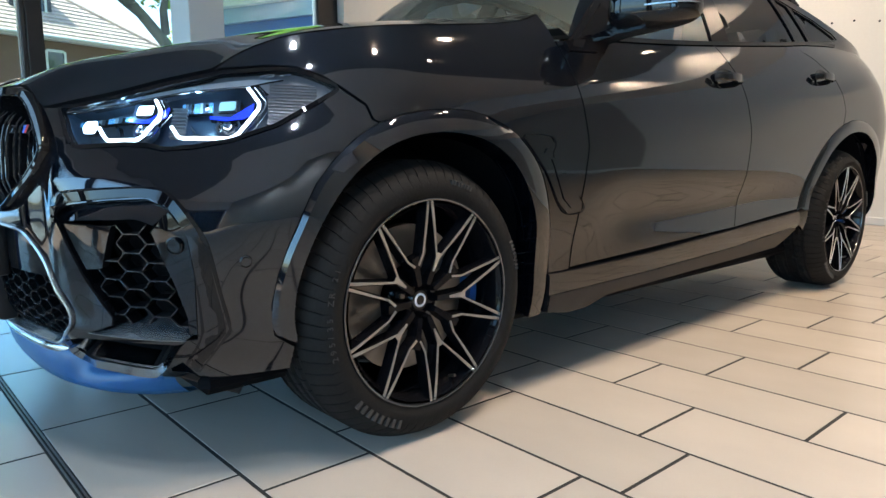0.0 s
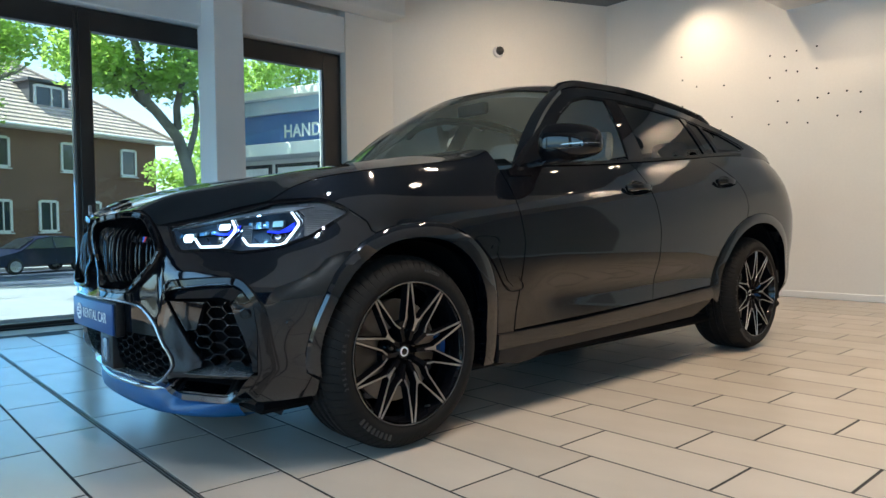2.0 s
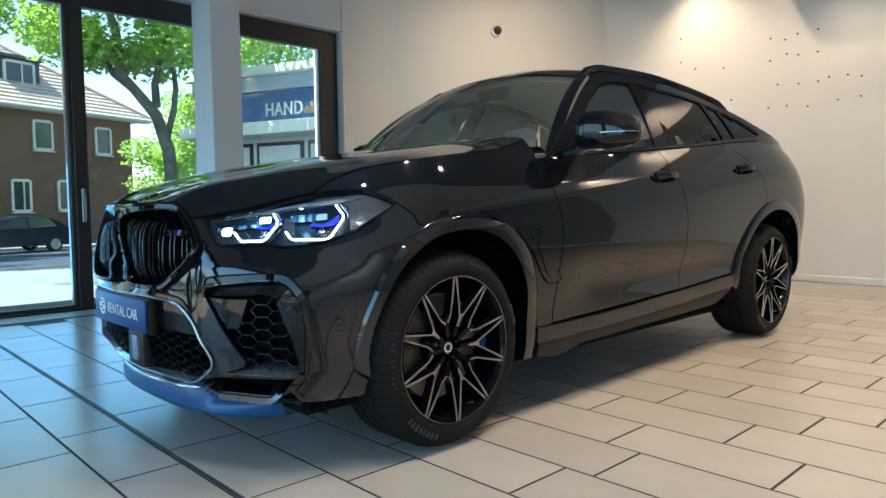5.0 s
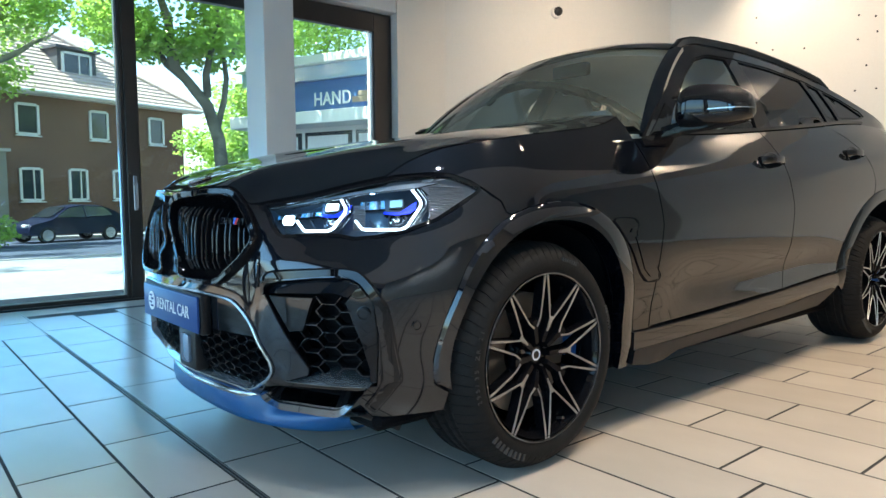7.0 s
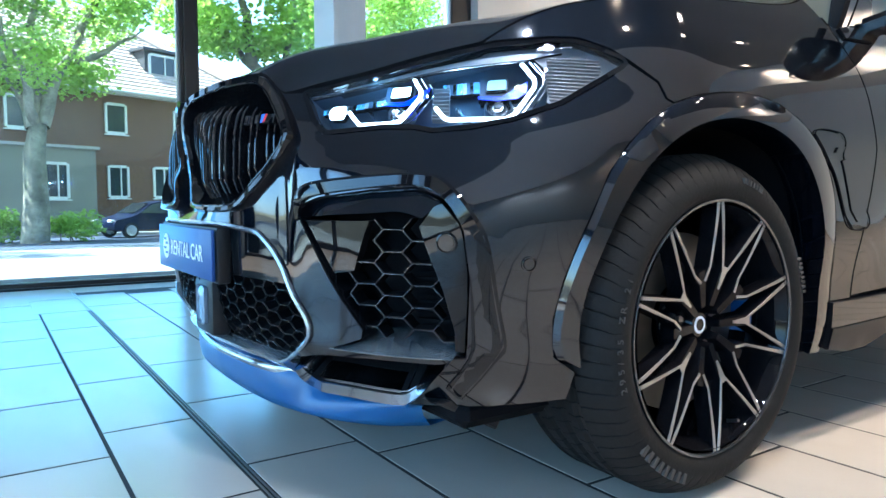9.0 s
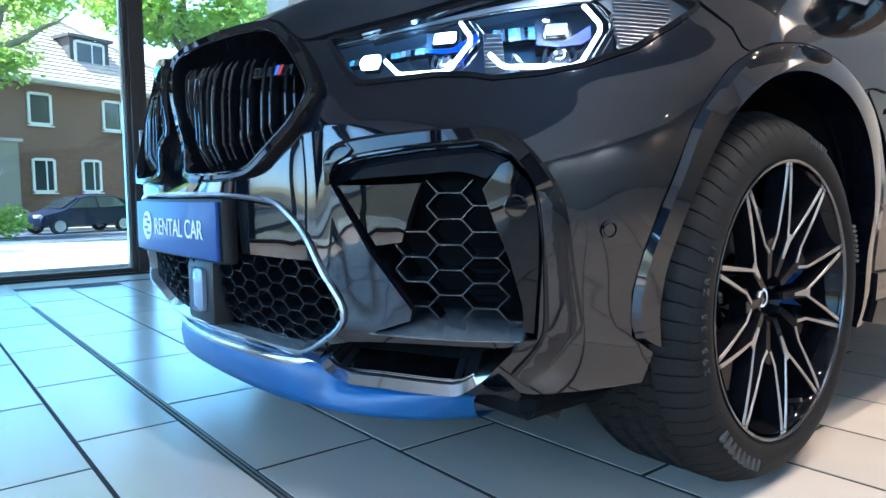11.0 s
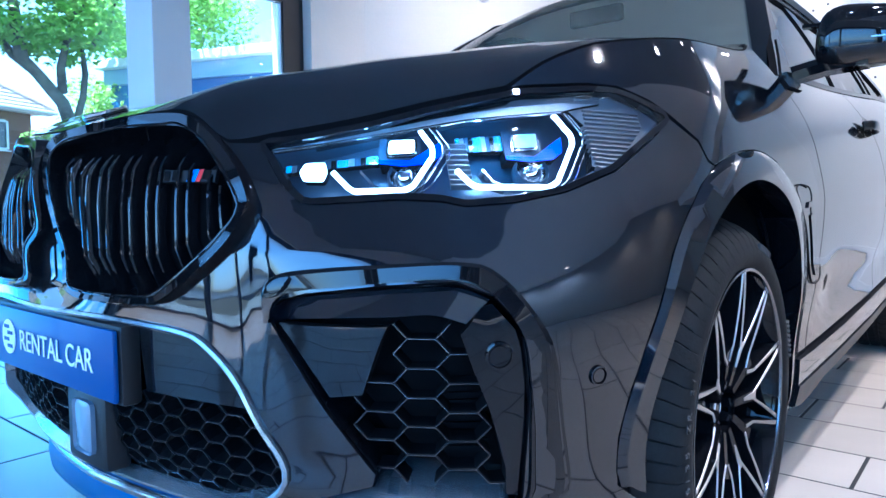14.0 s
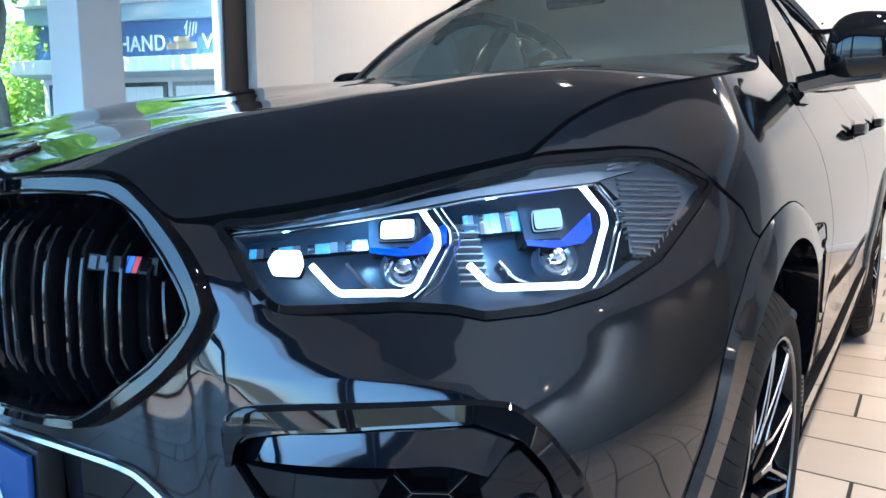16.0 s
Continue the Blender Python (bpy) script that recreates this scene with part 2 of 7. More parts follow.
# column in front of the glazing
tagged(part("column", boxed(1.205, 1.51, 3.50, 3.902, 0.0, 3.36, bevel=0.008, seg=2), WALL_WHITE), "square white painted column before the windows", "column", kind="structure")
# skirting
tagged(part("baseboard_side", boxed(SIDE_X - 0.014, SIDE_X, -7.1, CORNER[1] - 0.02, 0.0, 0.075, bevel=0.004), SKIRTING), "white skirting board along the wall", "baseboard", kind="structure")


# glazed front: one window unit for each bay
def window_unit(name, x0, x1, sash, label, turn=None, fl=0.115, fr=0.115):
    w = thing(name, label, "window", turn, kind="structure")
    d0, d1 = WIN_Y - 0.04, WIN_Y + 0.05
    part("frame_side", boxed(x0, x0 + fl, d0, d1, 0.0, HEAD, bevel=0.005), FRAME, w)
    part("frame_side", boxed(x1 - fr, x1, d0, d1, 0.0, HEAD, bevel=0.005), FRAME, w)
    part("frame_head", boxed(x0 + fl, x1 - fr, d0, d1, HEAD - 0.20, HEAD, bevel=0.005), FRAME, w)
    part("frame_sill", boxed(x0 + fl, x1 - fr, d0, d1, 0.0, 0.045, bevel=0.005), FRAME, w)
    part("bead", boxed(x0 + fl, x0 + fl + 0.012, d0 + 0.02, d1 - 0.02, 0.045, HEAD - 0.20), FRAME, w)
    part("bead", boxed(x1 - fr - 0.012, x1 - fr, d0 + 0.02, d1 - 0.02, 0.045, HEAD - 0.20), FRAME_GREY, w)
    pane = part("pane", boxed(x0 + fl, x1 - fr, WIN_Y + 0.002, WIN_Y + 0.010, 0.045, HEAD - 0.20), WINDOW_GLASS, w)
    pane.visible_shadow = False
    if sash:
        h = part("handle", boxed(x0 + 0.045, x0 + 0.075, d0 - 0.012, d0 - 0.001, 0.78, 1.08, bevel=0.004), FRAME_GREY, w, "brushed metal door handle")
        part("grip", boxed(x0 + 0.05, x0 + 0.068, d0 - 0.06, d0 - 0.045, 0.80, 1.02, bevel=0.006, seg=2), FRAME_GREY, h)
        part("neck", boxed(x0 + 0.052, x0 + 0.066, d0 - 0.046, d0 - 0.011, 0.99, 1.01), FRAME_GREY, h)
    return w


window_unit("window_1", -4.45, -2.80, False, "tall dark-framed shop window")
window_unit("window_2", -2.79, 0.095, False, "tall dark-framed shop window onto the street", fr=0.035)
window_unit("window_3", 0.10, 1.55, True, "tall dark-framed glazed door with metal handle", fl=0.105)
window_unit("window_4", 1.56, 2.925, False, "tall dark-framed shop window beside the column", fr=0.235)
tagged(part("trim_threshold", boxed(-4.6, 2.93, WIN_Y - 0.09, WIN_Y - 0.045, 0.0, 0.014, bevel=0.004), DARK_PLASTIC), "dark threshold strip along the glazing", "threshold", kind="structure")
# side glazing that the paintwork of the nose mirrors
SIDE_TURN = Matrix.Translation((-4.6 + WIN_Y, 0, 0)) @ Matrix.Rotation(radians(90), 4, "Z")
for i, (a, b) in enumerate(((-7.1, -4.4), (-4.38, -1.7), (-1.68, 1.0), (1.02, 3.7))):
    window_unit("window_%d" % (i + 5), a, b, False, "tall dark-framed shop window", SIDE_TURN)
tagged(part("wall_corner", boxed(-4.75, -4.46, 3.72, 4.1, -0.1, HEAD), WALL), "plain cream painted corner pier", "wall", kind="structure")
# lowered ceiling along the side wall
tagged(part("ceiling_soffit", boxed(5.55, SIDE_X - 0.003, -7.1, 0.25, 3.22, CEIL - 0.002, bevel=0.01), CEILING), "lowered cream ceiling along the side wall", "ceiling", kind="structure")

# old screw holes in the side wall
HOLES = ((1.50, 2.94), (1.49, 2.65), (1.30, 2.54), (0.95, 2.50), (1.49, 2.32), (0.85, 2.11), (0.99, 1.97), (0.41, 2.75), (0.25, 2.71), (0.12, 2.75), (-0.09, 2.76), (0.41, 2.50), (0.23, 2.55), (0.11, 2.52), (-0.09, 2.52), (0.32, 2.22), (0.10, 2.20), (-0.10, 2.20), (-0.21, 2.23), (-0.39, 2.23), (-0.52, 2.20), (0.42, 1.97), (0.22, 1.97), (-0.00, 1.94), (-0.30, 1.98), (-0.52, 1.99))
hole_wall = bpy.data.objects["wall_east"]
for y, z in HOLES:
    part("screw_hole", rod(bmesh.new(), (SIDE_X - 0.004, y, z), (SIDE_X + 0.01, y, z), 0.011, 8), DARK_PLASTIC, hole_wall)

# dome camera on the slanting wall
dome = thing("dome_camera", "small black dome camera on a white wall base", "camera", Matrix.Translation((4.93, 3.236, 3.11)) @ Matrix.Rotation(math.atan2(1.17, 2.83) * -1, 4, "Z") @ Matrix.Rotation(radians(90), 4, "X"))
part("base", lathe(bmesh.new(), [(0.0, -0.04), (0.075, -0.04), (0.075, -0.01), (0.062, 0.012), (0.0, 0.02)], Matrix(), 28), WHITE_PLASTIC, dome, "round white base", smooth=True)
part("dome", lathe(bmesh.new(), [(0.055, 0.01), (0.052, 0.035), (0.036, 0.058), (0.015, 0.068), (0.0, 0.070)], Matrix.Translation((0.012, 0.01, 0)), 28), DARK_PLASTIC, dome, "black dome", smooth=True)


# ---- the body shape of the sports car: nose towards -x, left side towards -y ----
W_OF_Z = curve([0.18, 0.24, 0.30, 0.36, 0.45, 0.60, 0.78, 0.92, 1.00, 1.06, 1.12, 1.20, 1.34], [0.86, 0.905, 0.935, 0.945, 0.948, 0.966, 0.975, 0.955, 0.930, 0.898, 0.862, 0.80, 0.70])
LIFT = curve([-1.0, 0.0, 0.8, 1.5, 1.9, 2.6, 3.4, 4.2], [-0.05, -0.04, -0.02, 0.01, 0.035, 0.08, 0.115, 0.09])
NOSE = curve([0.18, 0.28, 0.36, 0.50, 0.62, 0.75, 0.90, 1.00, 1.1], [0.66, 0.79, 0.845, 0.862, 0.862, 0.862, 0.822, 0.76, 0.68])
NOSE_P = curve([0.2, 0.60, 0.75, 0.90, 1.1], [4.0, 4.0, 2.9, 1.95, 1.9])
NOSE_Q = curve([0.2, 0.60, 0.75, 0.90, 1.1], [1.6, 1.6, 1.7, 1.9, 1.9])
TAIL = curve([0.2, 0.40, 0.75, 0.86, 1.00, 1.22, 1.34], [0.72, 0.87, 0.890, 0.875, 0.835, 0.77, 0.6])
REAR_X, ARC = 3.25, 0.9
U_SIDE = ARC * math.pi / 2      # u of the front wheel centre; u = x + U_SIDE along the side
U_REAR = REAR_X + U_SIDE


def ease(t):
    t = np.clip(t, 0, 1)
    return t * t * (3 - 2 * t)


def half_width(x, z):
    hollow = ease((x - 0.62) / 0.3) * ease((2.45 - x) / 0.5) * np.exp(-((z - 0.545) / 0.075) ** 2)
    return W_OF_Z(z - LIFT(x)) - 0.016 * hollow


CREASE = curve([0.40, 0.523, 0.58, 0.70, 0.79, 0.85, 1.1], [0.690, 0.698, 0.701, 0.704, 0.7035, 0.698, 0.66])    # the edge of the ledge


def nose_relief(u, z):
    """The ledge over the intakes and the hollow beside the kidneys."""
    reach = 0.070 + 1.1 * np.clip(u - 0.80, 0, 0.2)
    ledge = np.clip((CREASE(u) + 0.070 - z) / reach, 0, 1) * ease((u - 0.50) / 0.05) * ease((1.02 - u) / 0.16)
    hollow = np.exp(-((u - 0.545 - 0.16 * (0.62 - z)) / 0.060) ** 2) * ease((0.76 - z) / 0.16) * ease((z - 0.33) / 0.08)
    valley = np.exp(-(u / 0.13) ** 2) * ease((z - 0.585) / 0.05) * ease((0.88 - z) / 0.16)
    return 0.013 * ledge - 0.012 * hollow - 0.034 * valley


def corner(phi, z, w0, depth, p, q):
    """The point of the rounded end at the angle phi from straight ahead."""
    c, s = np.cos(phi), np.sin(phi)
    lo, hi = np.zeros_like(phi), np.full_like(phi, 1.6)
    for _ in range(40):
        r = (lo + hi) / 2
        t = np.clip(r * c / depth, 0, 1)
        f = r * s - w0 * (1 - t ** p) ** (1 / q)
        out = (f > 0) | (r * c > depth)
        hi, lo = np.where(out, r, hi), np.where(out, lo, r)
    return lo * c, lo * s


def skin(u, z):
    """Points of the body side for u (round the car from the nose, left positive) and height z."""
    u, z = np.broadcast_arrays(np.asarray(u, float), np.asarray(z, float))
    a = np.abs(u)
    x, w = a - U_SIDE, half_width(a - U_SIDE, z)
    phi = np.clip(a / ARC, 1e-4, math.pi / 2)
    d, wf = corner(phi, z, half_width(np.full_like(a, -0.15), z), NOSE(z), NOSE_P(z), NOSE_Q(z))
    grow = 1 + nose_relief(a, z) / np.hypot(d, wf)
    d, wf = d * grow, wf * grow
    k = a < U_SIDE
    x, w = np.where(k, -d, x), np.where(k, wf, w)
    phr = np.clip(math.pi / 2 - (a - U_REAR) / ARC, 1e-4, math.pi / 2)
    d, wr = corner(phr, z, half_width(np.full_like(a, REAR_X), z), TAIL(z), 3.0 + 0 * z, 2.0 + 0 * z)
    k = a > U_REAR
    x, w = np.where(k, REAR_X + d, x), np.where(k, wr, w)
    return np.stack([x, -np.sign(np.where(u == 0, 1, u)) * w, z], -1)


def skin_normal(u, z):
    e = 0.004
    du = skin(np.asarray(u) + e, z) - skin(np.asarray(u) - e, z)
    dz = skin(u, np.asarray(z) + e) - skin(u, np.asarray(z) - e)
    n = np.cross(du, dz)
    n /= np.linalg.norm(n, axis=-1, keepdims=True) + 1e-12
    p = skin(u, z) - np.array([1.4, 0, 0.6])
    return n * np.where((n * p).sum(-1, keepdims=True) < 0, -1, 1)


# ---- car materials ----
PAINT = material("car_paint", (0.0032, 0.0047, 0.0080), 0.45, metal=0.6, tint=0.2, spec=0.0, coat=1.0, coat_ior=1.72, fine=0.25, fine_scale=900, vary=0.05, scale=3, coat_rough=0.04)
_n, _l = PAINT.node_tree.nodes, PAINT.node_tree.links.new
_w, _b = _n.new("ShaderNodeTexNoise"), _n.new("ShaderNodeBump")
_w.inputs["Scale"].default_value, _w.inputs["Detail"].default_value = 6.0, 1.0
_b.inputs["Strength"].default_value, _b.inputs["Distance"].default_value = 0.018, 0.01
_l(_n["Texture Coordinate"].outputs["Object"], _w.inputs["Vector"])
_l(_w.outputs["Fac"], _b.inputs["Height"])
_l(_b.outputs[0], _n["Principled BSDF"].inputs["Coat Normal"])
GLOSS_BLACK = material("gloss_black", (0.004, 0.004, 0.005), 0.3, spec=0.0, coat=0.85, coat_rough=0.02, vary=0.1, scale=6)
TRIM_BLACK = material("satin_black_trim", (0.011, 0.011, 0.012), 0.45, spec=0.3, vary=0.12, scale=10, fine=0.06, fine_scale=220)
INNER_BLACK = material("dark_void", (0.004, 0.004, 0.005), 0.8, spec=0.08, vary=0.2, scale=8)
DARK_CHROME = material("dark_chrome", (0.40, 0.41, 0.43), 0.14, metal=1.0, vary=0.08, scale=8)
BRIGHT_EDGE = material("machined_alloy", (0.42, 0.42, 0.42), 0.36, metal=1.0, vary=0.06, scale=20, fine=0.04, fine_scale=300)
WHEEL_BLACK = material("black_alloy", (0.004, 0.004, 0.005), 0.4, spec=0.0, coat=0.35, vary=0.12, scale=12)
RUBBER = material("tyre_rubber", (0.0085, 0.008, 0.0078), 0.72, spec=0.18, vary=0.16, scale=14, fine=0.12, fine_scale=120, bump=0.12, bump_scale=160)
RUBBER_MARK = material("moulded_lettering", (0.030, 0.029, 0.028), 0.6, vary=0.1, scale=20)
STEEL = material("brake_steel", (0.22, 0.21, 0.20), 0.35, metal=1.0, vary=0.12, scale=18)
CALIPER = material("blue_caliper", (0.008, 0.09, 0.32), 0.3, coat=0.7, vary=0.05, scale=12)
LAMP_GREY = material("lamp_trim", (0.36, 0.38, 0.40), 0.35, metal=0.7, vary=0.05, scale=10)
LAMP_DARK = material("lamp_housing", (0.032, 0.048, 0.070), 0.30, spec=0.4, vary=0.1, scale=14)
# the fin is no lamp; it emits to show the projectors' blue light
LAMP_BLUE = material("blue_lamp_glow", (0.002, 0.02, 0.75), 0.3, coat=0.2, vary=0.25, scale=60, emit=(0.0, 0.03, 1.0), power=0.35)
LIGHT_GUIDE = material("light_guide", (0.8, 0.85, 0.9), 0.3, emit=(0.66, 0.88, 1.0), power=1.3)
PROJECTOR_GLOW = material("projector_glow", (0.22, 0.34, 0.38), 0.3, emit=(0.26, 0.70, 0.90), power=0.22)
INNER_GLOW = material("inner_lamp_glow", (0.8, 0.85, 0.9), 0.3, emit=(0.55, 0.84, 1.0), power=1.8)
# reflectors are no lamps; the light falling on them is added as emission
SOFT_GLOW = material("self_lit_reflector", (0.50, 0.68, 0.85), 0.25, metal=0.9, vary=0.4, scale=45, emit=(0.06, 0.40, 1.0), power=0.22)
LAMP_HAZE = material("lamp_bezel", (0.17, 0.17, 0.18), 0.35, metal=0.4, vary=0.06, scale=20)
LAMP_CHROME = material("lamp_chrome", (0.75, 0.78, 0.82), 0.12, metal=1.0, vary=0.05, scale=30)
LENS_GLASS = clear_glass("lamp_cover", (0.93, 0.96, 1.0))
CAR_GLASS = clear_glass("tinted_car_glass", (0.93, 0.99, 0.94))
SCREEN_GLASS = clear_glass("windscreen_glass", (0.95, 0.99, 0.95), ior=1.55, film_share=0.08)
PRIVACY_GLASS = clear_glass("privacy_glass", (0.12, 0.125, 0.12))
CABIN = material("cabin_leather", (0.36, 0.37, 0.34), 0.6, vary=0.1, scale=8, fine=0.08, fine_scale=150, bump=0.1, bump_scale=120)
CABIN_PALE = material("cabin_headliner", (0.70, 0.70, 0.65), 0.8, vary=0.05, scale=6)
PLATE_BLUE = material("blue_sign_plate", (0.012, 0.050, 0.18), 0.4, spec=0.25, coat=0.1, vary=0.05, scale=5)
PLATE_WHITE = material("white_print", (0.75, 0.77, 0.8), 0.45, vary=0.03)
STRIPE_BLUE = material("badge_blue", (0.03, 0.16, 0.62), 0.3, vary=0.03)
STRIPE_RED = material("badge_red", (0.62, 0.03, 0.03), 0.3, vary=0.03)
BLUE_FILM = material("blue_lip_film", (0.002, 0.075, 0.22), 0.35, coat=0.08, vary=0.12, scale=3)

car = thing("sports_suv", "dark grey coupe SUV with lit headlamps on tiled floor", "car")


# ---- panels cut from the skin ----
def dense(points, h=0.03, closed=True):
    out, n = [], len(points)
    for i in range(n if closed else n - 1):
        a, b = np.array(points[i], float), np.array(points[(i + 1) % n], float)
        k = max(1, int(np.linalg.norm(b - a) / h))
        out += [tuple(a + (b - a) * j / k) for j in range(k)]
    return out if closed else out + [tuple(points[-1])]


def flow(points, n=40, closed=False):
    """A soft curve through the points (Catmull-Rom), evenly resampled to n."""
    p = np.array(points, float)
    q = np.vstack([p[-1], p, p[0], p[1]]) if closed else np.vstack([2 * p[0] - p[1], p, 2 * p[-1] - p[-2]])
    out = []
    for i in range(len(q) - 3):
        for t in np.linspace(0, 1, 12, endpoint=False):
            a, b, c, d = q[i:i + 4]
            out.append(0.5 * (2 * b + (c - a) * t + (2 * a - 5 * b + 4 * c - d) * t ** 2 + (3 * b - a - 3 * c + d) * t ** 3))
    out.append(q[-2])
    out = np.array(out)
    s = np.concatenate([[0], np.cumsum(np.linalg.norm(np.diff(out, axis=0), axis=1))])
    return [tuple(np.interp(v, s, out[:, k]) for k in range(out.shape[1])) for v in np.linspace(0, s[-1], n, endpoint=not closed)]


def inside(pts, poly):
    x, y = pts[:, 0], pts[:, 1]
    res = np.zeros(len(pts), bool)
    n = len(poly)
    for i in range(n):
        (x0, y0), (x1, y1) = poly[i], poly[i - 1]
        k = ((y0 > y) != (y1 > y)) & (x < (x1 - x0) * (y - y0) / ((y1 - y0) or 1e-12) + x0)
        res ^= k
    return res


def gap_to(pts, poly):
    best = np.full(len(pts), 9.0)
    for i in range(len(poly)):
        a, b = np.array(poly[i - 1]), np.array(poly[i])
        d = b - a
        t = np.clip(((pts - a) @ d) / (d @ d + 1e-12), 0, 1)
        best = np.minimum(best, np.linalg.norm(pts - a - t[:, None] * d, axis=1))
    return best


def shrink(poly, k):
    p = np.array(poly, float)
    a = np.roll(p, 1, 0), np.roll(p, -1, 0)
    t = a[1] - a[0]
    nrm = np.stack([-t[:, 1], t[:, 0]], 1) / (np.linalg.norm(t, axis=1, keepdims=True) + 1e-9)
    area = 0.5 * np.sum(p[:, 0] * np.roll(p[:, 1], -1) - np.roll(p[:, 0], -1) * p[:, 1])
    return [tuple(v) for v in p + nrm * k * (1 if area > 0 else -1)]


def cut(outline, f, nf, holes=(), h=0.03, gap=0.0026, lip=0.014, off=0.0, folds=()):
    """A panel of the surface f(a, b): outline and holes in its own coordinates, edges turned inwards by lip."""
    from mathutils.geometry import delaunay_2d_cdt
    rings = [shrink(dense(outline, h), gap)] + [shrink(dense(x, h), -gap) for x in holes]
    pts, edges = [], []
    for r in rings:
        k = len(pts)
        pts += r
        edges += [(k + i, k + (i + 1) % len(r)) for i in range(len(r))]
    lo, hi = np.min(rings[0], 0), np.max(rings[0], 0)
    gx, gy = np.meshgrid(np.arange(lo[0] + h / 2, hi[0], h), np.arange(lo[1] + h / 2, hi[1], h))
    g = np.stack([gx.ravel(), gy.ravel()], 1)
    keep = inside(g, rings[0]) & (gap_to(g, rings[0]) > h * 0.45)
    for r in rings[1:]:
        keep &= ~inside(g, r) & (gap_to(g, r) > h * 0.45)
    for line in folds:
        keep &= gap_to(g, line) > 0.006
    pts += [tuple(v) for v in g[keep]]
    for line in folds:
        k = len(pts)
        pts += line
        edges += [(k + i, k + i + 1) for i in range(len(line) - 1)]
    vs, es, fs, *_ = delaunay_2d_cdt([Vector(p) for p in pts], edges, [], 0, 1e-6)
    V = np.array([tuple(v) for v in vs])
    F = np.array([tuple(x) for x in fs])
    mid = V[F].mean(1)
    ok = inside(mid, rings[0])
    for r in rings[1:]:
        ok &= ~inside(mid, r)
    bm = bmesh.new()
    P, N = f(V[:, 0], V[:, 1]), nf(V[:, 0], V[:, 1])
    bv = [bm.verts.new(p + n * off) for p, n in zip(P, N)]
    for t in F[ok]:
        bm.faces.new([bv[i] for i in t])
    bm.faces.ensure_lookup_table()
    # one winding, facing outwards
    test = bm.faces[len(bm.faces) // 2]
    test.normal_update()
    i = bv.index(test.verts[0])
    if test.normal.dot(Vector(N[i])) < 0:
        bmesh.ops.reverse_faces(bm, faces=bm.faces[:])
    if lip:
        low = {}
        index = {v: i for i, v in enumerate(bv)}
        for e in [e for e in bm.edges if len(e.link_faces) == 1]:
            lp = e.link_loops[0] if e.link_loops else None
            a, b = lp.vert, lp.link_loop_next.vert
            for v in (a, b):
                if v not in low:
                    low[v] = bm.verts.new(v.co - Vector(N[index[v]]) * lip)
            bm.faces.new((b, a, low[a], low[b])).material_index = 1
    for v in [v for v in bm.verts if not v.link_faces]:
        bm.verts.remove(v)
    return bm


def skin_cut(outline, holes=(), **k):
    return cut(outline, skin, skin_normal, holes, **k)


def ribbon(path, profile, ups):
    return sweep(bmesh.new(), path, profile, ups=ups)


def skin_sweep(pts, profile, off=0.0, n=40, closed=False, sg=1):
    """A profile of (across, outwards) pairs carried along a curve on the skin."""
    p = np.array(flow(pts, n, closed))
    p[:, 0] *= sg
    P = skin(p[:, 0], p[:, 1]) + skin_normal(p[:, 0], p[:, 1]) * off
    N = skin_normal(p[:, 0], p[:, 1])
    return sweep(bmesh.new(), [Vector(v) for v in P], profile, closed, ups=[Vector(v) for v in N])


def u_of_x(x, z):
    if x >= 0:
        return x + U_SIDE
    lo, hi = 0.6, U_SIDE
    for _ in range(40):
        m = (lo + hi) / 2
        if float(skin(m, z)[0]) < x:
            lo = m
        else:
            hi = m
    return lo


def side(pts):
    return [(u_of_x(x, z), z) for x, z in pts]


def mirrored(pts):
    return [(-u, z) for u, z in reversed(pts)]


def band(outer, inner, offs=(0.002, 0.010, 0.008, -0.03), n=60, closed=False, sg=1):
    """A raised strip between two curves on the skin, with a return at its inner edge."""
    a, b = np.array(flow(outer, n, closed)), np.array(flow(inner, n, closed))
    a[:, 0] *= sg
    b[:, 0] *= sg
    rows = []
    for t, o in zip((0.0, 0.0, 0.25, 1.0, 1.0), (-0.012, offs[0], offs[1], offs[2], offs[3])):
        p = a + (b - a) * t
        rows.append(skin(p[:, 0], p[:, 1]) + skin_normal(p[:, 0], p[:, 1]) * o)
    bm = bmesh.new()
    vs = [[bm.verts.new(p) for p in r] for r in rows]
    for r0, r1 in zip(vs, vs[1:]):
        for i in range(n if closed else n - 1):
            j = (i + 1) % n
            bm.faces.new((r0[i], r0[j], r1[j], r1[i]))
    bmesh.ops.recalc_face_normals(bm, faces=bm.faces)
    return bm


# ---- outlines, as (u, z) on the front and (x, z) along the side ----
ARCH_OUT = [(-0.385, 0.335), (-0.421, 0.354), (-0.424, 0.43), (-0.405, 0.52), (-0.378, 0.588), (-0.318, 0.70), (-0.212, 0.795), (-0.09, 0.845), (0.06, 0.864), (0.17, 0.857), (0.26, 0.83), (0.36, 0.765), (0.435, 0.66), (0.475, 0.52), (0.485, 0.38), (0.475, 0.262)]
ARCH_IN = [(-0.372, 0.33), (-0.380, 0.40), (-0.366, 0.50), (-0.310, 0.625), (-0.225, 0.72), (-0.11, 0.783), (0.03, 0.806), (0.17, 0.788), (0.275, 0.735), (0.352, 0.65), (0.398, 0.54), (0.408, 0.40), (0.402, 0.262)]
REAR_OUT = [(2.36, 0.40), (2.37, 0.50), (2.44, 0.65), (2.60, 0.79), (2.80, 0.875), (3.0, 0.905), (3.2, 0.885), (3.36, 0.81), (3.46, 0.68), (3.50, 0.5), (3.49, 0.32)]
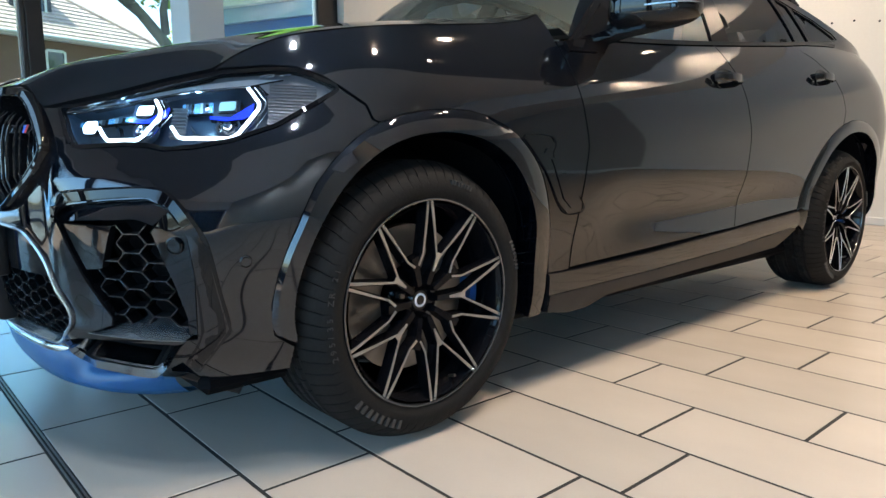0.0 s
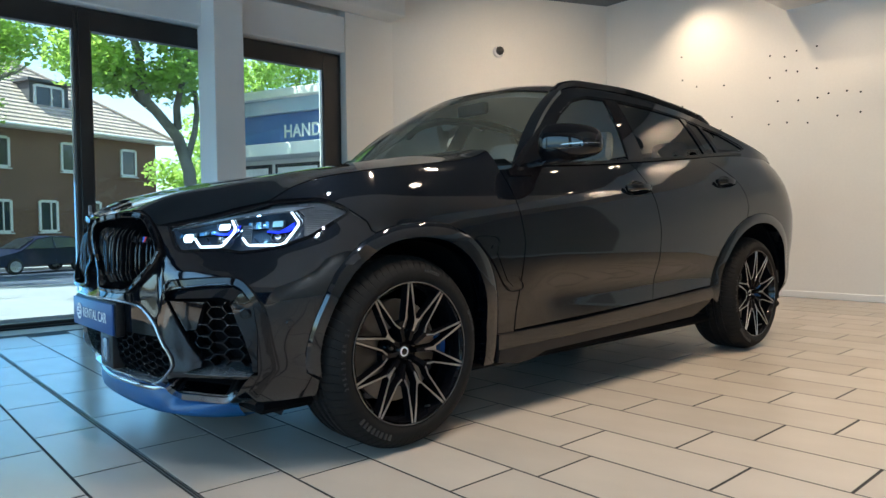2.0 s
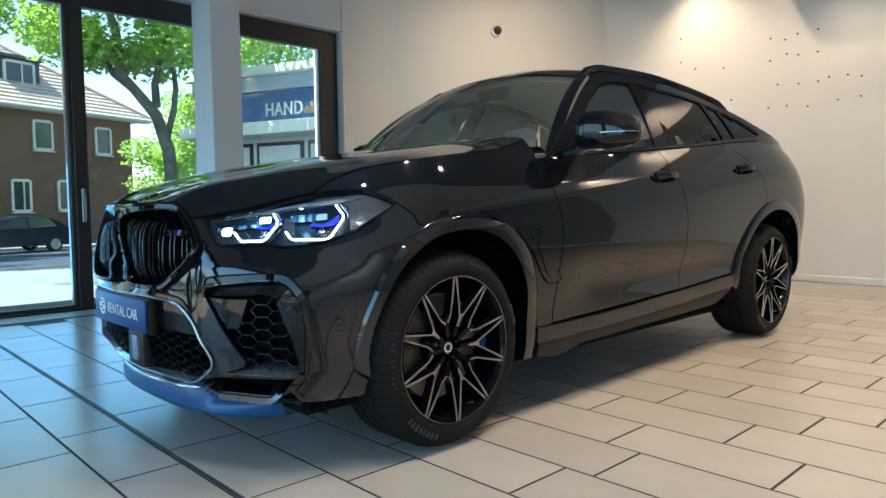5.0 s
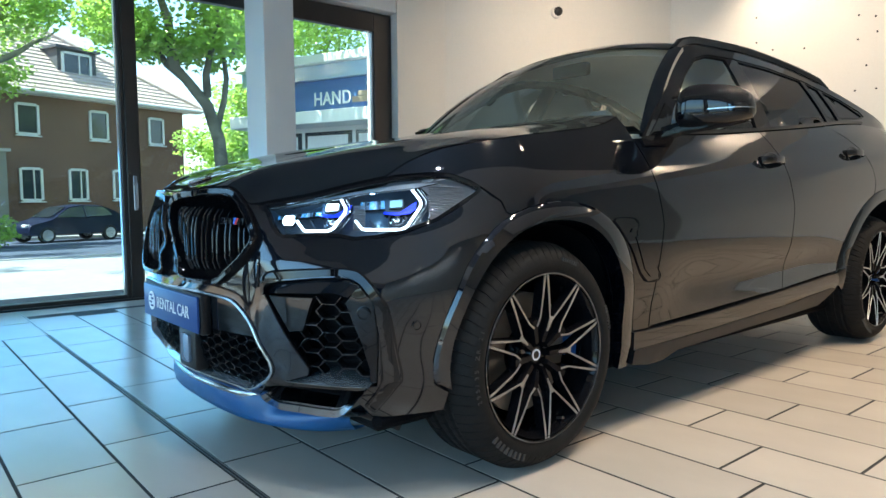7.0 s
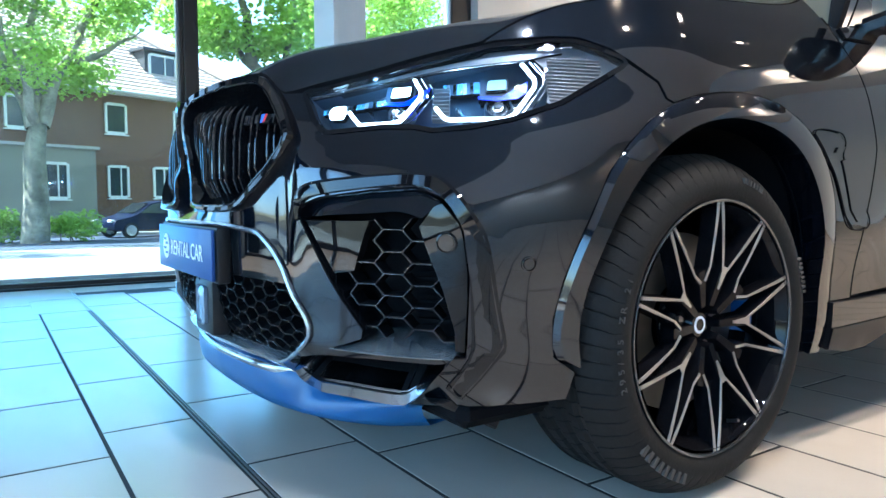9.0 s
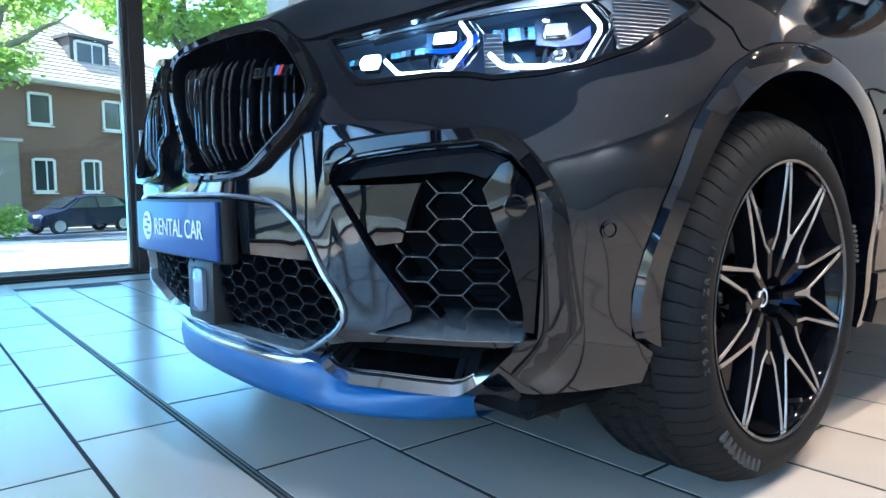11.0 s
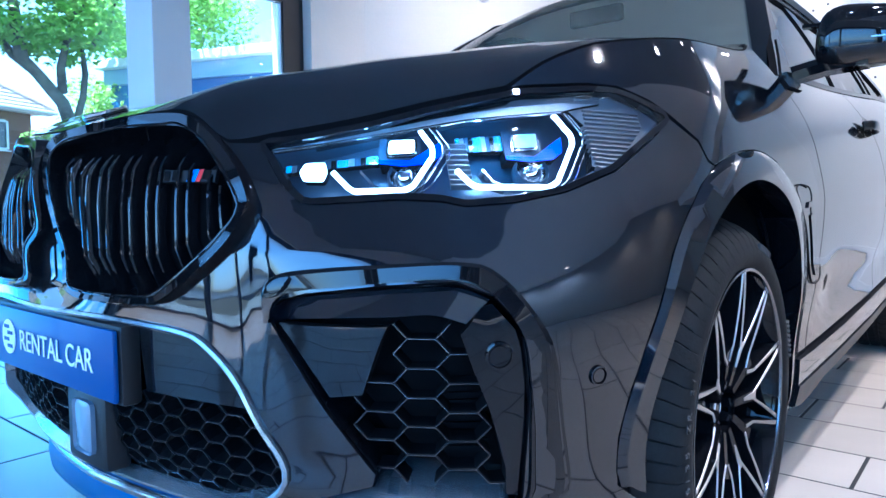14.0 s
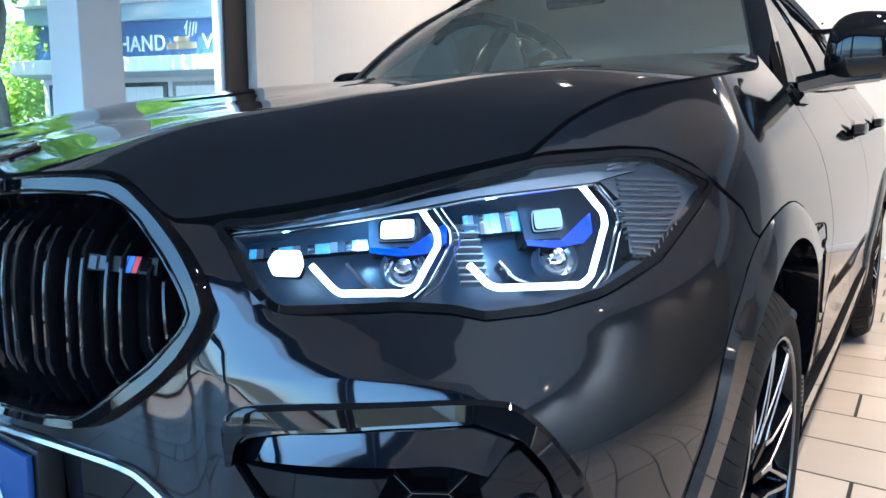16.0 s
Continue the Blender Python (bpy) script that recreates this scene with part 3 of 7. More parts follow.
REAR_IN = [(2.45, 0.36), (2.47, 0.52), (2.53, 0.63), (2.65, 0.745), (2.82, 0.82), (2.99, 0.845), (3.16, 0.825), (3.30, 0.75), (3.40, 0.62), (3.44, 0.47), (3.43, 0.30)]
HOOD_SIDE = [(0.91, 0.945), (0.98, 0.988), (1.045, 1.015), (1.11, 1.034), (1.24, 1.056), (1.44, 1.084), (1.64, 1.109), (1.80, 1.132), (1.90, 1.153), (1.96, 1.172), (2.005, 1.188)]
HOOD_FRONT = [(0.0, 0.905), (0.12, 0.910), (0.235, 0.918), (0.345, 0.920), (0.39, 0.908), (0.43, 0.882), (0.468, 0.864), (0.56, 0.876), (0.675, 0.894), (0.80, 0.922), (0.91, 0.945)]
LAMP = [(0.522, 0.862), (0.61, 0.874), (0.70, 0.890), (0.80, 0.914), (0.93, 0.941), (1.045, 0.950), (1.10, 0.948), (1.155, 0.928), (1.19, 0.905), (1.145, 0.873), (1.045, 0.815), (0.955, 0.782), (0.885, 0.768), (0.82, 0.763), (0.787, 0.770), (0.735, 0.773), (0.63, 0.768), (0.598, 0.770), (0.568, 0.796)]
KIDNEY_OUT = [(0.016, 0.862), (0.050, 0.893), (0.235, 0.909), (0.375, 0.909), (0.43, 0.884), (0.49, 0.835), (0.526, 0.785), (0.528, 0.748), (0.48, 0.690), (0.425, 0.648), (0.375, 0.620), (0.30, 0.612), (0.110, 0.612), (0.082, 0.628), (0.080, 0.685), (0.036, 0.722), (0.022, 0.80)]
KIDNEY_IN = [(0.042, 0.850), (0.078, 0.872), (0.245, 0.887), (0.372, 0.885), (0.42, 0.862), (0.470, 0.815), (0.502, 0.772), (0.502, 0.752), (0.460, 0.706), (0.405, 0.664), (0.36, 0.636), (0.30, 0.629), (0.132, 0.629), (0.108, 0.642), (0.106, 0.695), (0.062, 0.735), (0.048, 0.80)]
CENTRE_IN = [(0.0, 0.588), (0.20, 0.588), (0.33, 0.583), (0.415, 0.574), (0.45, 0.557), (0.488, 0.522), (0.535, 0.45), (0.572, 0.388), (0.562, 0.350), (0.50, 0.312), (0.445, 0.288), (0.40, 0.284), (0.2, 0.296), (0.0, 0.300)]
UPPER_INTAKE = [(0.552, 0.612), (0.575, 0.632), (0.61, 0.642), (0.715, 0.655), (0.795, 0.660), (0.838, 0.642), (0.868, 0.600), (0.880, 0.50), (0.876, 0.353), (0.632, 0.350), (0.695, 0.374), (0.700, 0.394), (0.632, 0.488)]
LOWER_DUCT = [(0.500, 0.278), (0.510, 0.298), (0.530, 0.312), (0.575, 0.324), (0.62, 0.330), (0.705, 0.335), (0.835, 0.336), (0.850, 0.343), (0.822, 0.316), (0.795, 0.290), (0.770, 0.270), (0.752, 0.264), (0.70, 0.263), (0.625, 0.262), (0.55, 0.256), (0.512, 0.262)]
ARCH_OUT_U, ARCH_IN_U, REAR_OUT_U, REAR_IN_U = side(ARCH_OUT), side(ARCH_IN), side(REAR_OUT), side(REAR_IN)
GAP_LINE = [(1.19, 0.905), (1.245, 0.868), (1.255, 0.835)]      # between lamp corner and wheel arch
arch_soft, rear_soft = flow(ARCH_OUT_U, 48), flow(REAR_OUT_U, 48)
k_gap = min(range(48), key=lambda i: abs(arch_soft[i][0] - 1.25) + 3 * abs(arch_soft[i][1] - 0.83))

# bumper: one moulded skin across the nose
half = HOOD_FRONT[:7] + LAMP[:1] + [LAMP[i] for i in range(18, 7, -1)] + GAP_LINE[1:] + arch_soft[k_gap:0:-1][::2] + [(1.066, 0.318), (1.055, 0.262), (0.89, 0.248), (0.805, 0.238), (0.75, 0.233), (0.55, 0.220), (0.48, 0.238), (0.42, 0.262), (0.2, 0.268), (0.0, 0.270)]
outline = half + [(-u, z) for u, z in reversed(half[1:-1])]
holes = []
for sh in (shrink(dense(KIDNEY_OUT, 0.03), 0.006), UPPER_INTAKE, LOWER_DUCT):
    holes += [list(sh), mirrored(sh)]
centre = CENTRE_IN + [(-u, z) for u, z in reversed(CENTRE_IN[1:-1])]
folds = [[(float(u) * k, float(CREASE(u)) + d) for u in np.linspace(0.535, 0.82, 24)] for k in (1, -1) for d in (0.0025, -0.0025)]
bumper = part("front_bumper", skin_cut(outline, holes + [centre], h=0.017, lip=0.03, folds=folds), PAINT, car, "dark grey painted bumper with large intakes", smooth=True)

# side panels, left and right
HOOD_SIDE_SOFT = flow(HOOD_SIDE, 40)
DOOR_A = [(0.60, 1.095), (0.615, 1.0), (0.63, 0.90), (0.64, 0.77), (0.625, 0.66), (0.61, 0.58), (0.597, 0.48), (0.592, 0.388)]
DOOR_B = [(1.675, 1.187), (1.72, 1.08), (1.745, 0.95), (1.755, 0.80), (1.75, 0.65), (1.735, 0.53), (1.715, 0.428)]
DOOR_C = [(2.50, 1.27), (2.64, 1.21), (2.77, 1.13), (2.83, 1.03), (2.84, 0.95), (2.80, 0.878)]
BELT = curve([0.60, 0.85, 1.27, 1.84, 2.40, 2.75, 3.1, 3.5, 4.3], [1.100, 1.122, 1.150, 1.198, 1.250, 1.285, 1.305, 1.30, 1.22])


def belt_line(x0, x1, n=12):
    return [(x, float(BELT(x))) for x in np.linspace(x0, x1, n)]


k_arch = min(range(48), key=lambda i: abs(rear_soft[i][0] - (2.80 + U_SIDE)))
fender = [(0.913, 0.9425), (1.045, 0.952), (1.10, 0.950), (1.157, 0.930), (1.192, 0.907)] + GAP_LINE[1:] + arch_soft[k_gap:][::2] + [(0.592 + U_SIDE, 0.262)] + side(DOOR_A)[::-1] + [(0.603 + U_SIDE, 1.15)] + HOOD_SIDE_SOFT[::-1][:-1]
door_1 = side(belt_line(0.60, 1.675)) + side(DOOR_B) + side(DOOR_A)[::-1]
door_2 = side(belt_line(1.675, 2.50)) + side(DOOR_C)[:-1] + rear_soft[:k_arch + 1][::-1][::2] + [(2.36 + U_SIDE, 0.465)] + side(DOOR_B)[::-1]
quarter = side(belt_line(2.50, 3.2)) + [(U_REAR + 0.2, 1.300), (U_REAR + 0.5, 1.275), (U_REAR + 1.40, 1.23), (U_REAR + 1.40, 0.34), (U_REAR + 0.4, 0.32)] + rear_soft[k_arch:][::-1][::2] + side(DOOR_C)[::-1][:-1]
SILL = [(0.48, 0.262), (0.48, 0.384), (0.61, 0.384), (1.05, 0.392), (1.71, 0.424), (2.36, 0.458), (2.40, 0.40), (2.20, 0.295), (1.4, 0.285), (0.80, 0.272), (0.70, 0.245), (0.60, 0.243)]
for sg in (1, -1):
    def flip(p):
        return [(u * sg, z) for u, z in p]
    part("fender", skin_cut(flip(fender), h=0.024, gap=0.0036), PAINT, car, smooth=True)
    d1 = part("door", skin_cut(flip(door_1), h=0.03, gap=0.0036), PAINT, car, smooth=True)
    d2 = part("door", skin_cut(flip(door_2), h=0.03, gap=0.0036), PAINT, car, smooth=True)
    part("rear_quarter", skin_cut(flip(quarter), h=0.03), PAINT, car, smooth=True)
    sill = part("sill", skin_cut(flip(side(SILL)), h=0.03, off=0.012, lip=0.05), PAINT, car, smooth=True)
    part("sill_trim", skin_cut(flip(side([(0.485, 0.264), (0.485, 0.318), (1.05, 0.328), (1.71, 0.350), (2.30, 0.385), (2.352, 0.375), (2.20, 0.297), (1.4, 0.287), (0.80, 0.274), (0.70, 0.247), (0.60, 0.245)])), h=0.03, off=0.0155, lip=0.03), TRIM_BLACK, sill, "black lower sill strip", smooth=True)
    part("wheel_arch_trim", band(ARCH_OUT_U, ARCH_IN_U, (0.001, 0.010, 0.012, -0.07), sg=sg), PAINT, car, "body-coloured flared wheel arch", smooth=True)
    part("wheel_arch_trim", band(REAR_OUT_U, REAR_IN_U, (0.001, 0.012, 0.016, -0.07), sg=sg), PAINT, car, "body-coloured flared wheel arch", smooth=True)
    # handles: a shallow dished cup and a bar across it
    for d, x, z in ((d1, 1.605, 1.030), (d2, 2.605, 1.096)):
        c = skin(x + U_SIDE, z) * np.array([1, sg, 1])
        m = Matrix.Translation(c) @ Matrix.Rotation(0 if sg > 0 else math.pi, 4, "Z") @ pose(0, 0, 0, 78, 0, 0)
        cup = bmesh.new()
        rim = [(0.098 * math.cos(a) * 1.0, 0.050 * math.sin(a)) for a in np.linspace(0, 2 * math.pi, 24, endpoint=False)]
        rings = [[cup.verts.new(m @ Vector((px * k, py * k, dz))) for px, py in rim] for k, dz in ((1.0, 0.004), (0.92, 0.005), (0.7, -0.001), (0.1, -0.002))]
        for r0, r1 in zip(rings, rings[1:]):
            for i in range(24):
                cup.faces.new((r0[i], r0[(i + 1) % 24], r1[(i + 1) % 24], r1[i]))
        cup.faces.new(rings[-1])
        bmesh.ops.recalc_face_normals(cup, faces=cup.faces)
        hd = part("door_handle", cup, GLOSS_BLACK, d, "gloss dark door handle", smooth=True)
        bar = bmesh.new()
        sweep(bar, [m @ Vector((px, 0.006, pz)) for px, pz in ((-0.108, 0.008), (-0.095, 0.024), (-0.05, 0.036), (0.0, 0.040), (0.05, 0.036), (0.095, 0.024), (0.108, 0.008))], [(s1 * 0.006, t1 * 0.016) for s1, t1 in ((1, 0.6), (0.5, 1), (-0.5, 1), (-1, 0.6), (-1, -0.6), (-0.5, -1), (0.5, -1), (1, -0.6))], up=Vector((0, 0, 1)))
        part("grip", bar, PAINT, hd, smooth=True)
    # breather blade behind the front wheel
    vent = [(0.335, 0.795), (0.45, 0.802), (0.475, 0.775), (0.462, 0.748), (0.50, 0.70), (0.618, 0.600), (0.618, 0.568), (0.545, 0.566), (0.50, 0.60), (0.43, 0.70)]
    v = part("side_vent", skin_cut(flip(side(vent)), h=0.02, off=0.003, lip=0.004), PAINT, car, "body-coloured side vent with a slanting blade", smooth=True)
    part("vent_groove", skin_sweep(side(vent), disc_profile(0.0017, 6), 0.0030, 70, True, sg), INNER_BLACK, v)
    blade = [(0.452, 0.735), (0.475, 0.742), (0.60, 0.618), (0.598, 0.580), (0.56, 0.582), (0.52, 0.612)]
    part("blade", skin_cut(flip(side(blade)), h=0.02, off=0.006, lip=0.003), PAINT, v, smooth=True)
    part("badge", skin_cut(flip(side([(0.43, 0.768), (0.468, 0.770), (0.455, 0.752), (0.42, 0.750)])), h=0.02, off=0.007, lip=0.004), PAINT, v)
    # dark shell behind the joints
    shell = side([(0.12, 0.86)]) + HOOD_SIDE_SOFT[3:] + side(belt_line(0.62, 3.2)) + [(U_REAR + 0.8, 1.2), (U_REAR + 0.8, 0.35)] + rear_soft[::-1][::3] + side([(2.3, 0.30), (0.52, 0.27)]) + arch_soft[::-1][:24:3]
    part("inner_panel", skin_cut(flip(shell), h=0.06, off=-0.022, lip=0), INNER_BLACK, car, smooth="all")
    # wheel housings
    for pts, x0, cz in ((ARCH_IN, 0.0, 0.37), (REAR_IN, 2.972, 0.38)):
        bm = bmesh.new()
        rows = []
        for w in (0.92, 0.88, 0.55):
            g = 1.0 if w > 0.9 else 1.03
            rows.append([bm.verts.new((x0 + (x - x0) * g, -sg * w, cz + (z - cz) * g)) for x, z in flow(pts, 30)])
        for r0, r1 in zip(rows, rows[1:]):
            for i in range(29):
                bm.faces.new((r0[i], r0[i + 1], r1[i + 1], r1[i]))
        bm.faces.new(rows[-1])
        part("wheel_housing", bm, INNER_BLACK, car, smooth=True)
# closing surfaces: floor pan, tail
part("underbody", boxed(-0.55, 3.75, -0.80, 0.80, 0.20, 0.26, bevel=0.02), INNER_BLACK, car)
part("firewall", boxed(-0.50, 0.72, -0.50, 0.50, 0.27, 0.84, bevel=0.03), INNER_BLACK, car)

# ---- bonnet ----
hood_edge = [skin(u, z) for u, z in dense(flow(HOOD_FRONT, 40), 0.03, False)] + [skin(u, z) for u, z in HOOD_SIDE_SOFT[1:]]


def thin_plate(ctrl):
    c = np.array(ctrl, float)
    n = len(c)

    def kern(a, b):
        d2 = ((a[:, None] - b[None]) ** 2).sum(-1) + 1e-9
        return 0.5 * d2 * np.log(d2)
    A = np.zeros((n + 3, n + 3))
    A[:n, :n] = kern(c[:, :2], c[:, :2]) + np.eye(n) * 1e-5
    A[:n, n] = A[n, :n] = 1
    A[:n, n + 1:] = c[:, :2]
    A[n + 1:, :n] = c[:, :2].T
    sol = np.linalg.solve(A, np.concatenate([c[:, 2], np.zeros(3)]))

    def at(x, y):
        q = np.stack([np.ravel(x), np.ravel(y)], 1)
        return kern(q, c[:, :2]) @ sol[:n] + sol[n] + q @ sol[n + 1:]
    return at


ridge = [(-0.70, 0.36, 0.948), (-0.60, 0.40, 0.985), (-0.45, 0.46, 1.028), (-0.25, 0.53, 1.072), (0.0, 0.59, 1.116), (0.3, 0.63, 1.160), (0.57, 0.64, 1.196)]
valley = [(-0.30, 0.66, 1.042)]
spine = [(-0.76, 0.0, 0.935), (-0.66, 0.0, 0.968), (-0.5, 0.0, 1.008), (-0.25, 0.0, 1.056), (0.05, 0.0, 1.112), (0.35, 0.0, 1.162), (0.58, 0.0, 1.194)]
inner = [(-0.66, 0.20, 0.966), (-0.45, 0.24, 1.012), (-0.2, 0.30, 1.062), (0.1, 0.34, 1.120), (0.4, 0.36, 1.172)]
ctrl = [(p[0], p[1] * s, p[2]) for p in hood_edge for s in ((1, -1) if abs(p[1]) > 0.01 else (1,))] + spine + [(x, y * s, z) for x, y, z in ridge + inner + valley for s in (1, -1)]
hood_z = thin_plate(ctrl)


def hood(x, y):
    x, y = np.asarray(x, float), np.asarray(y, float)
    return np.stack([x, y, hood_z(x, y).reshape(x.shape)], -1)


def hood_normal(x, y):
    e = 0.004
    x, y = np.asarray(x, float), np.asarray(y, float)
    n = np.cross(hood(x + e, y) - hood(x - e, y), hood(x, y + e) - hood(x, y - e))
    return n / np.linalg.norm(n, axis=-1, keepdims=True)


plan = [(p[0], p[1]) for p in hood_edge]
rear_edge = [(0.605, -0.74), (0.615, -0.45), (0.62, 0.0), (0.615, 0.45), (0.605, 0.74)]
hood_plan = plan + rear_edge[:-1] + [(x, -y) for x, y in reversed(plan[1:])]
SLOT = [(-0.20, 0.385), (-0.05, 0.355), (0.07, 0.395), (0.07, 0.42), (-0.03, 0.415), (-0.20, 0.405)]
slots = [SLOT, [(x, -y) for x, y in reversed(SLOT)]]
bonnet = part("bonnet", cut(hood_plan, hood, hood_normal, slots, h=0.03, lip=0.018), PAINT, car, "dark grey sculpted bonnet with two vents", smooth=True)
for s in (1, -1):
    b = part("bonnet_vent", cut([(x, y * s) for x, y in SLOT], lambda a, c: hood(a, c) - np.array([0, 0, 0.012]), hood_normal, h=0.03, lip=0.0), GLOSS_BLACK, bonnet, "gloss black vent insert")
bm = cut([(x, y) for x, y in hood_plan], lambda a, c: hood(a, c) - np.array([0, 0, 0.03]), hood_normal, h=0.08, lip=0)
part("bonnet_liner", bm, INNER_BLACK, car)

# roundel on the nose of the bonnet, in plain rings
c = hood(np.array([-0.735]), np.array([0.0]))[0]
nrm = Vector(hood_normal(np.array([-0.735]), np.array([0.0]))[0])
m = Matrix.Translation(Vector(c) + nrm * 0.002) @ nrm.to_track_quat("Z", "Y").to_matrix().to_4x4()
r = part("roundel", lathe(bmesh.new(), [(0.0, 0.004), (0.022, 0.004), (0.040, 0.003), (0.041, 0.0), (0.041, -0.004)], m, 32), [GLOSS_BLACK], bonnet, "round dark nose emblem", smooth=True)
part("emblem_ring", lathe(bmesh.new(), [(0.036, 0.005), (0.041, 0.0052), (0.041, 0.001)], m, 32), DARK_CHROME, r)

# ---- greenhouse ----
TOP = curve([0.70, 1.0, 1.20, 1.36, 1.6, 2.0, 2.5, 3.0, 3.3, 3.6, 4.1], [1.108, 1.335, 1.478, 1.578, 1.632, 1.640, 1.592, 1.487, 1.405, 1.332, 1.25])


def cabin(x, z):
    x, z = np.broadcast_arrays(np.asarray(x, float), np.asarray(z, float))
    k = z - BELT(x)
    tail = np.sqrt(np.clip(1 - (np.clip(x - REAR_X, 0, 9) / 0.83) ** 3, 0.01, 1))
    return np.stack([x, -(half_width(x, BELT(x)) - 0.012 - 0.40 * k - 0.42 * k * k) * tail, z], -1)


def cabin_normal(x, z):
    e = 0.004
    x, z = np.asarray(x, float), np.asarray(z, float)
    n = np.cross(cabin(x, z + e) - cabin(x, z - e), cabin(x + e, z) - cabin(x - e, z))
    n /= np.linalg.norm(n, axis=-1, keepdims=True)
    return n * np.where(n[..., 1:2] > 0, -1, 1)


def turned(bm, sg):
    if sg < 0:
        for v in bm.verts:
            v.co.y = 0.034 - v.co.y
        bmesh.ops.reverse_faces(bm, faces=bm.faces[:])
    return bm


GLASS_LINE = [(0.875, 1.142), (1.27, 1.168), (1.84, 1.214), (2.40, 1.268), (2.75, 1.304), (3.12, 1.345), (3.20, 1.365), (3.16, 1.392), (2.95, 1.452), (2.56, 1.532), (2.2, 1.572), (1.86, 1.585), (1.6, 1.575), (1.44, 1.535), (1.25, 1.43), (1.05, 1.285)]
PANES = (("side_window", [(0.885, 1.150), (1.27, 1.176), (1.70, 1.209), (1.765, 1.572), (1.6, 1.567), (1.45, 1.528), (1.25, 1.418), (1.06, 1.280)], CAR_GLASS),
         ("side_window", [(1.86, 1.224), (2.40, 1.276), (2.60, 1.297), (2.52, 1.530), (2.2, 1.562), (1.89, 1.575)], PRIVACY_GLASS),
         ("quarter_window", [(2.655, 1.303), (2.78, 1.315), (2.70, 1.492), (2.575, 1.520)], PRIVACY_GLASS),
         ("quarter_window", [(2.83, 1.320), (3.11, 1.352), (3.175, 1.368), (2.95, 1.442), (2.745, 1.484)], PRIVACY_GLASS))
xs = np.linspace(0.72, 3.85, 40)
frame_line = [(0.70, 1.105)] + [(x, float(TOP(x))) for x in xs] + [(x, float(BELT(x)) - 0.004) for x in xs[::-1]]
for sg in (1, -1):
    side_frame = part("cabin_side", turned(cut(frame_line, cabin, cabin_normal, [GLASS_LINE], h=0.04, lip=0.02), sg), PAINT, car, smooth=True)
    part("window_surround", turned(cut(shrink(dense(GLASS_LINE, 0.04), -0.004), cabin, cabin_normal, [p for _, p, _ in PANES], h=0.04, lip=0.015, off=-0.003), sg), GLOSS_BLACK, side_frame, "gloss black window surround", smooth=True)
    for name, p, g in PANES:
        pane = part(name, turned(cut(p, cabin, cabin_normal, h=0.05, lip=0.0, gap=-0.002, off=-0.010), sg), g, car, smooth="all")
        pane.visible_shadow = False
    rail = [cabin(np.array(x), np.array(float(TOP(x)) + 0.0))[()] * np.array([1, sg, 1]) + np.array([0, 0.012 * sg + (0.034 if sg < 0 else 0.0), 0.022]) for x in np.linspace(1.34, 2.85, 26)]
    rail[0] += np.array([-0.02, 0, -0.03])
    rail[-1] += np.array([0.03, 0, -0.03])
    part("roof_rail", sweep(bmesh.new(), [Vector(p) for p in rail], [(a * 0.014, b * 0.018) for a, b in ((1, -1), (1, 0.5), (0.5, 1), (-0.5, 1), (-1, 0.5), (-1, -1))]), GLOSS_BLACK, car, "gloss black roof rail", smooth=True)
    trim = [cabin(np.array(x), BELT(np.array(x)) + 0.012)[()] * np.array([1, sg, 1]) + np.array([0, -0.006 * sg + (0.034 if sg < 0 else 0.0), 0]) for x in np.linspace(0.80, 3.1, 30)]
    part("belt_trim", sweep(bmesh.new(), [Vector(p) for p in trim], [(0.005, -0.008), (0.005, 0.008), (-0.005, 0.008), (-0.005, -0.008)]), GLOSS_BLACK, side_frame, "gloss black belt strip")


def patch(f, na, nb):
    bm = bmesh.new()
    vs = [[bm.verts.new(f(a, b)) for a in np.linspace(-1, 1, na)] for b in np.linspace(0, 1, nb)]
    for r0, r1 in zip(vs, vs[1:]):
        for i in range(na - 1):
            bm.faces.new((r0[i], r0[i + 1], r1[i + 1], r1[i]))
    bmesh.ops.recalc_face_normals(bm, faces=bm.faces)
    return bm


def roof_at(a, b):
    x = 1.22 + b * 2.82
    xe = max(x, 1.33 + b * 2.6)
    e = cabin(np.array(xe), TOP(np.array(xe)))[()]
    crown = 0.058 * (1 - abs(a) ** 2.2)
    xx = x + (xe - x) * a * a
    return Vector((xx, -e[1] * a + 0.034 * max(0.0, a), float(TOP(np.array(xx))) if abs(a) > 0.97 else float(e[2]) + crown))


def screen_at(a, b):
    base = Vector((0.52 + 0.30 * a * a, 0.785 * a + 0.034 * max(0.0, a), 1.150 - 0.015 * a * a))
    top = roof_at(a, 0.0)
    p = base.lerp(top, b)
    bow = 4 * b * (1 - b)
    return p + Vector((-0.02, 0, 0.03)) * bow


part("roof", patch(roof_at, 21, 30), PAINT, car, "dark grey sloping coupe roof", smooth="all")
screen = part("windscreen", patch(lambda a, b: screen_at(a * 0.965, 0.02 + b * 0.95), 21, 14), SCREEN_GLASS, car, "large raked windscreen", smooth="all")
screen.visible_shadow = False
for sg in (1, -1):
    path = [screen_at(-sg * 0.985, t) + Vector((0.0, -0.010 * sg, 0.004)) for t in np.linspace(-0.02, 1.0, 16)]
    part("pillar", sweep(bmesh.new(), path, [(0.032, -0.012), (0.03, 0.008), (0.0, 0.014), (-0.03, 0.008), (-0.032, -0.012)]), PAINT, car, "slim dark windscreen pillar", smooth=True)
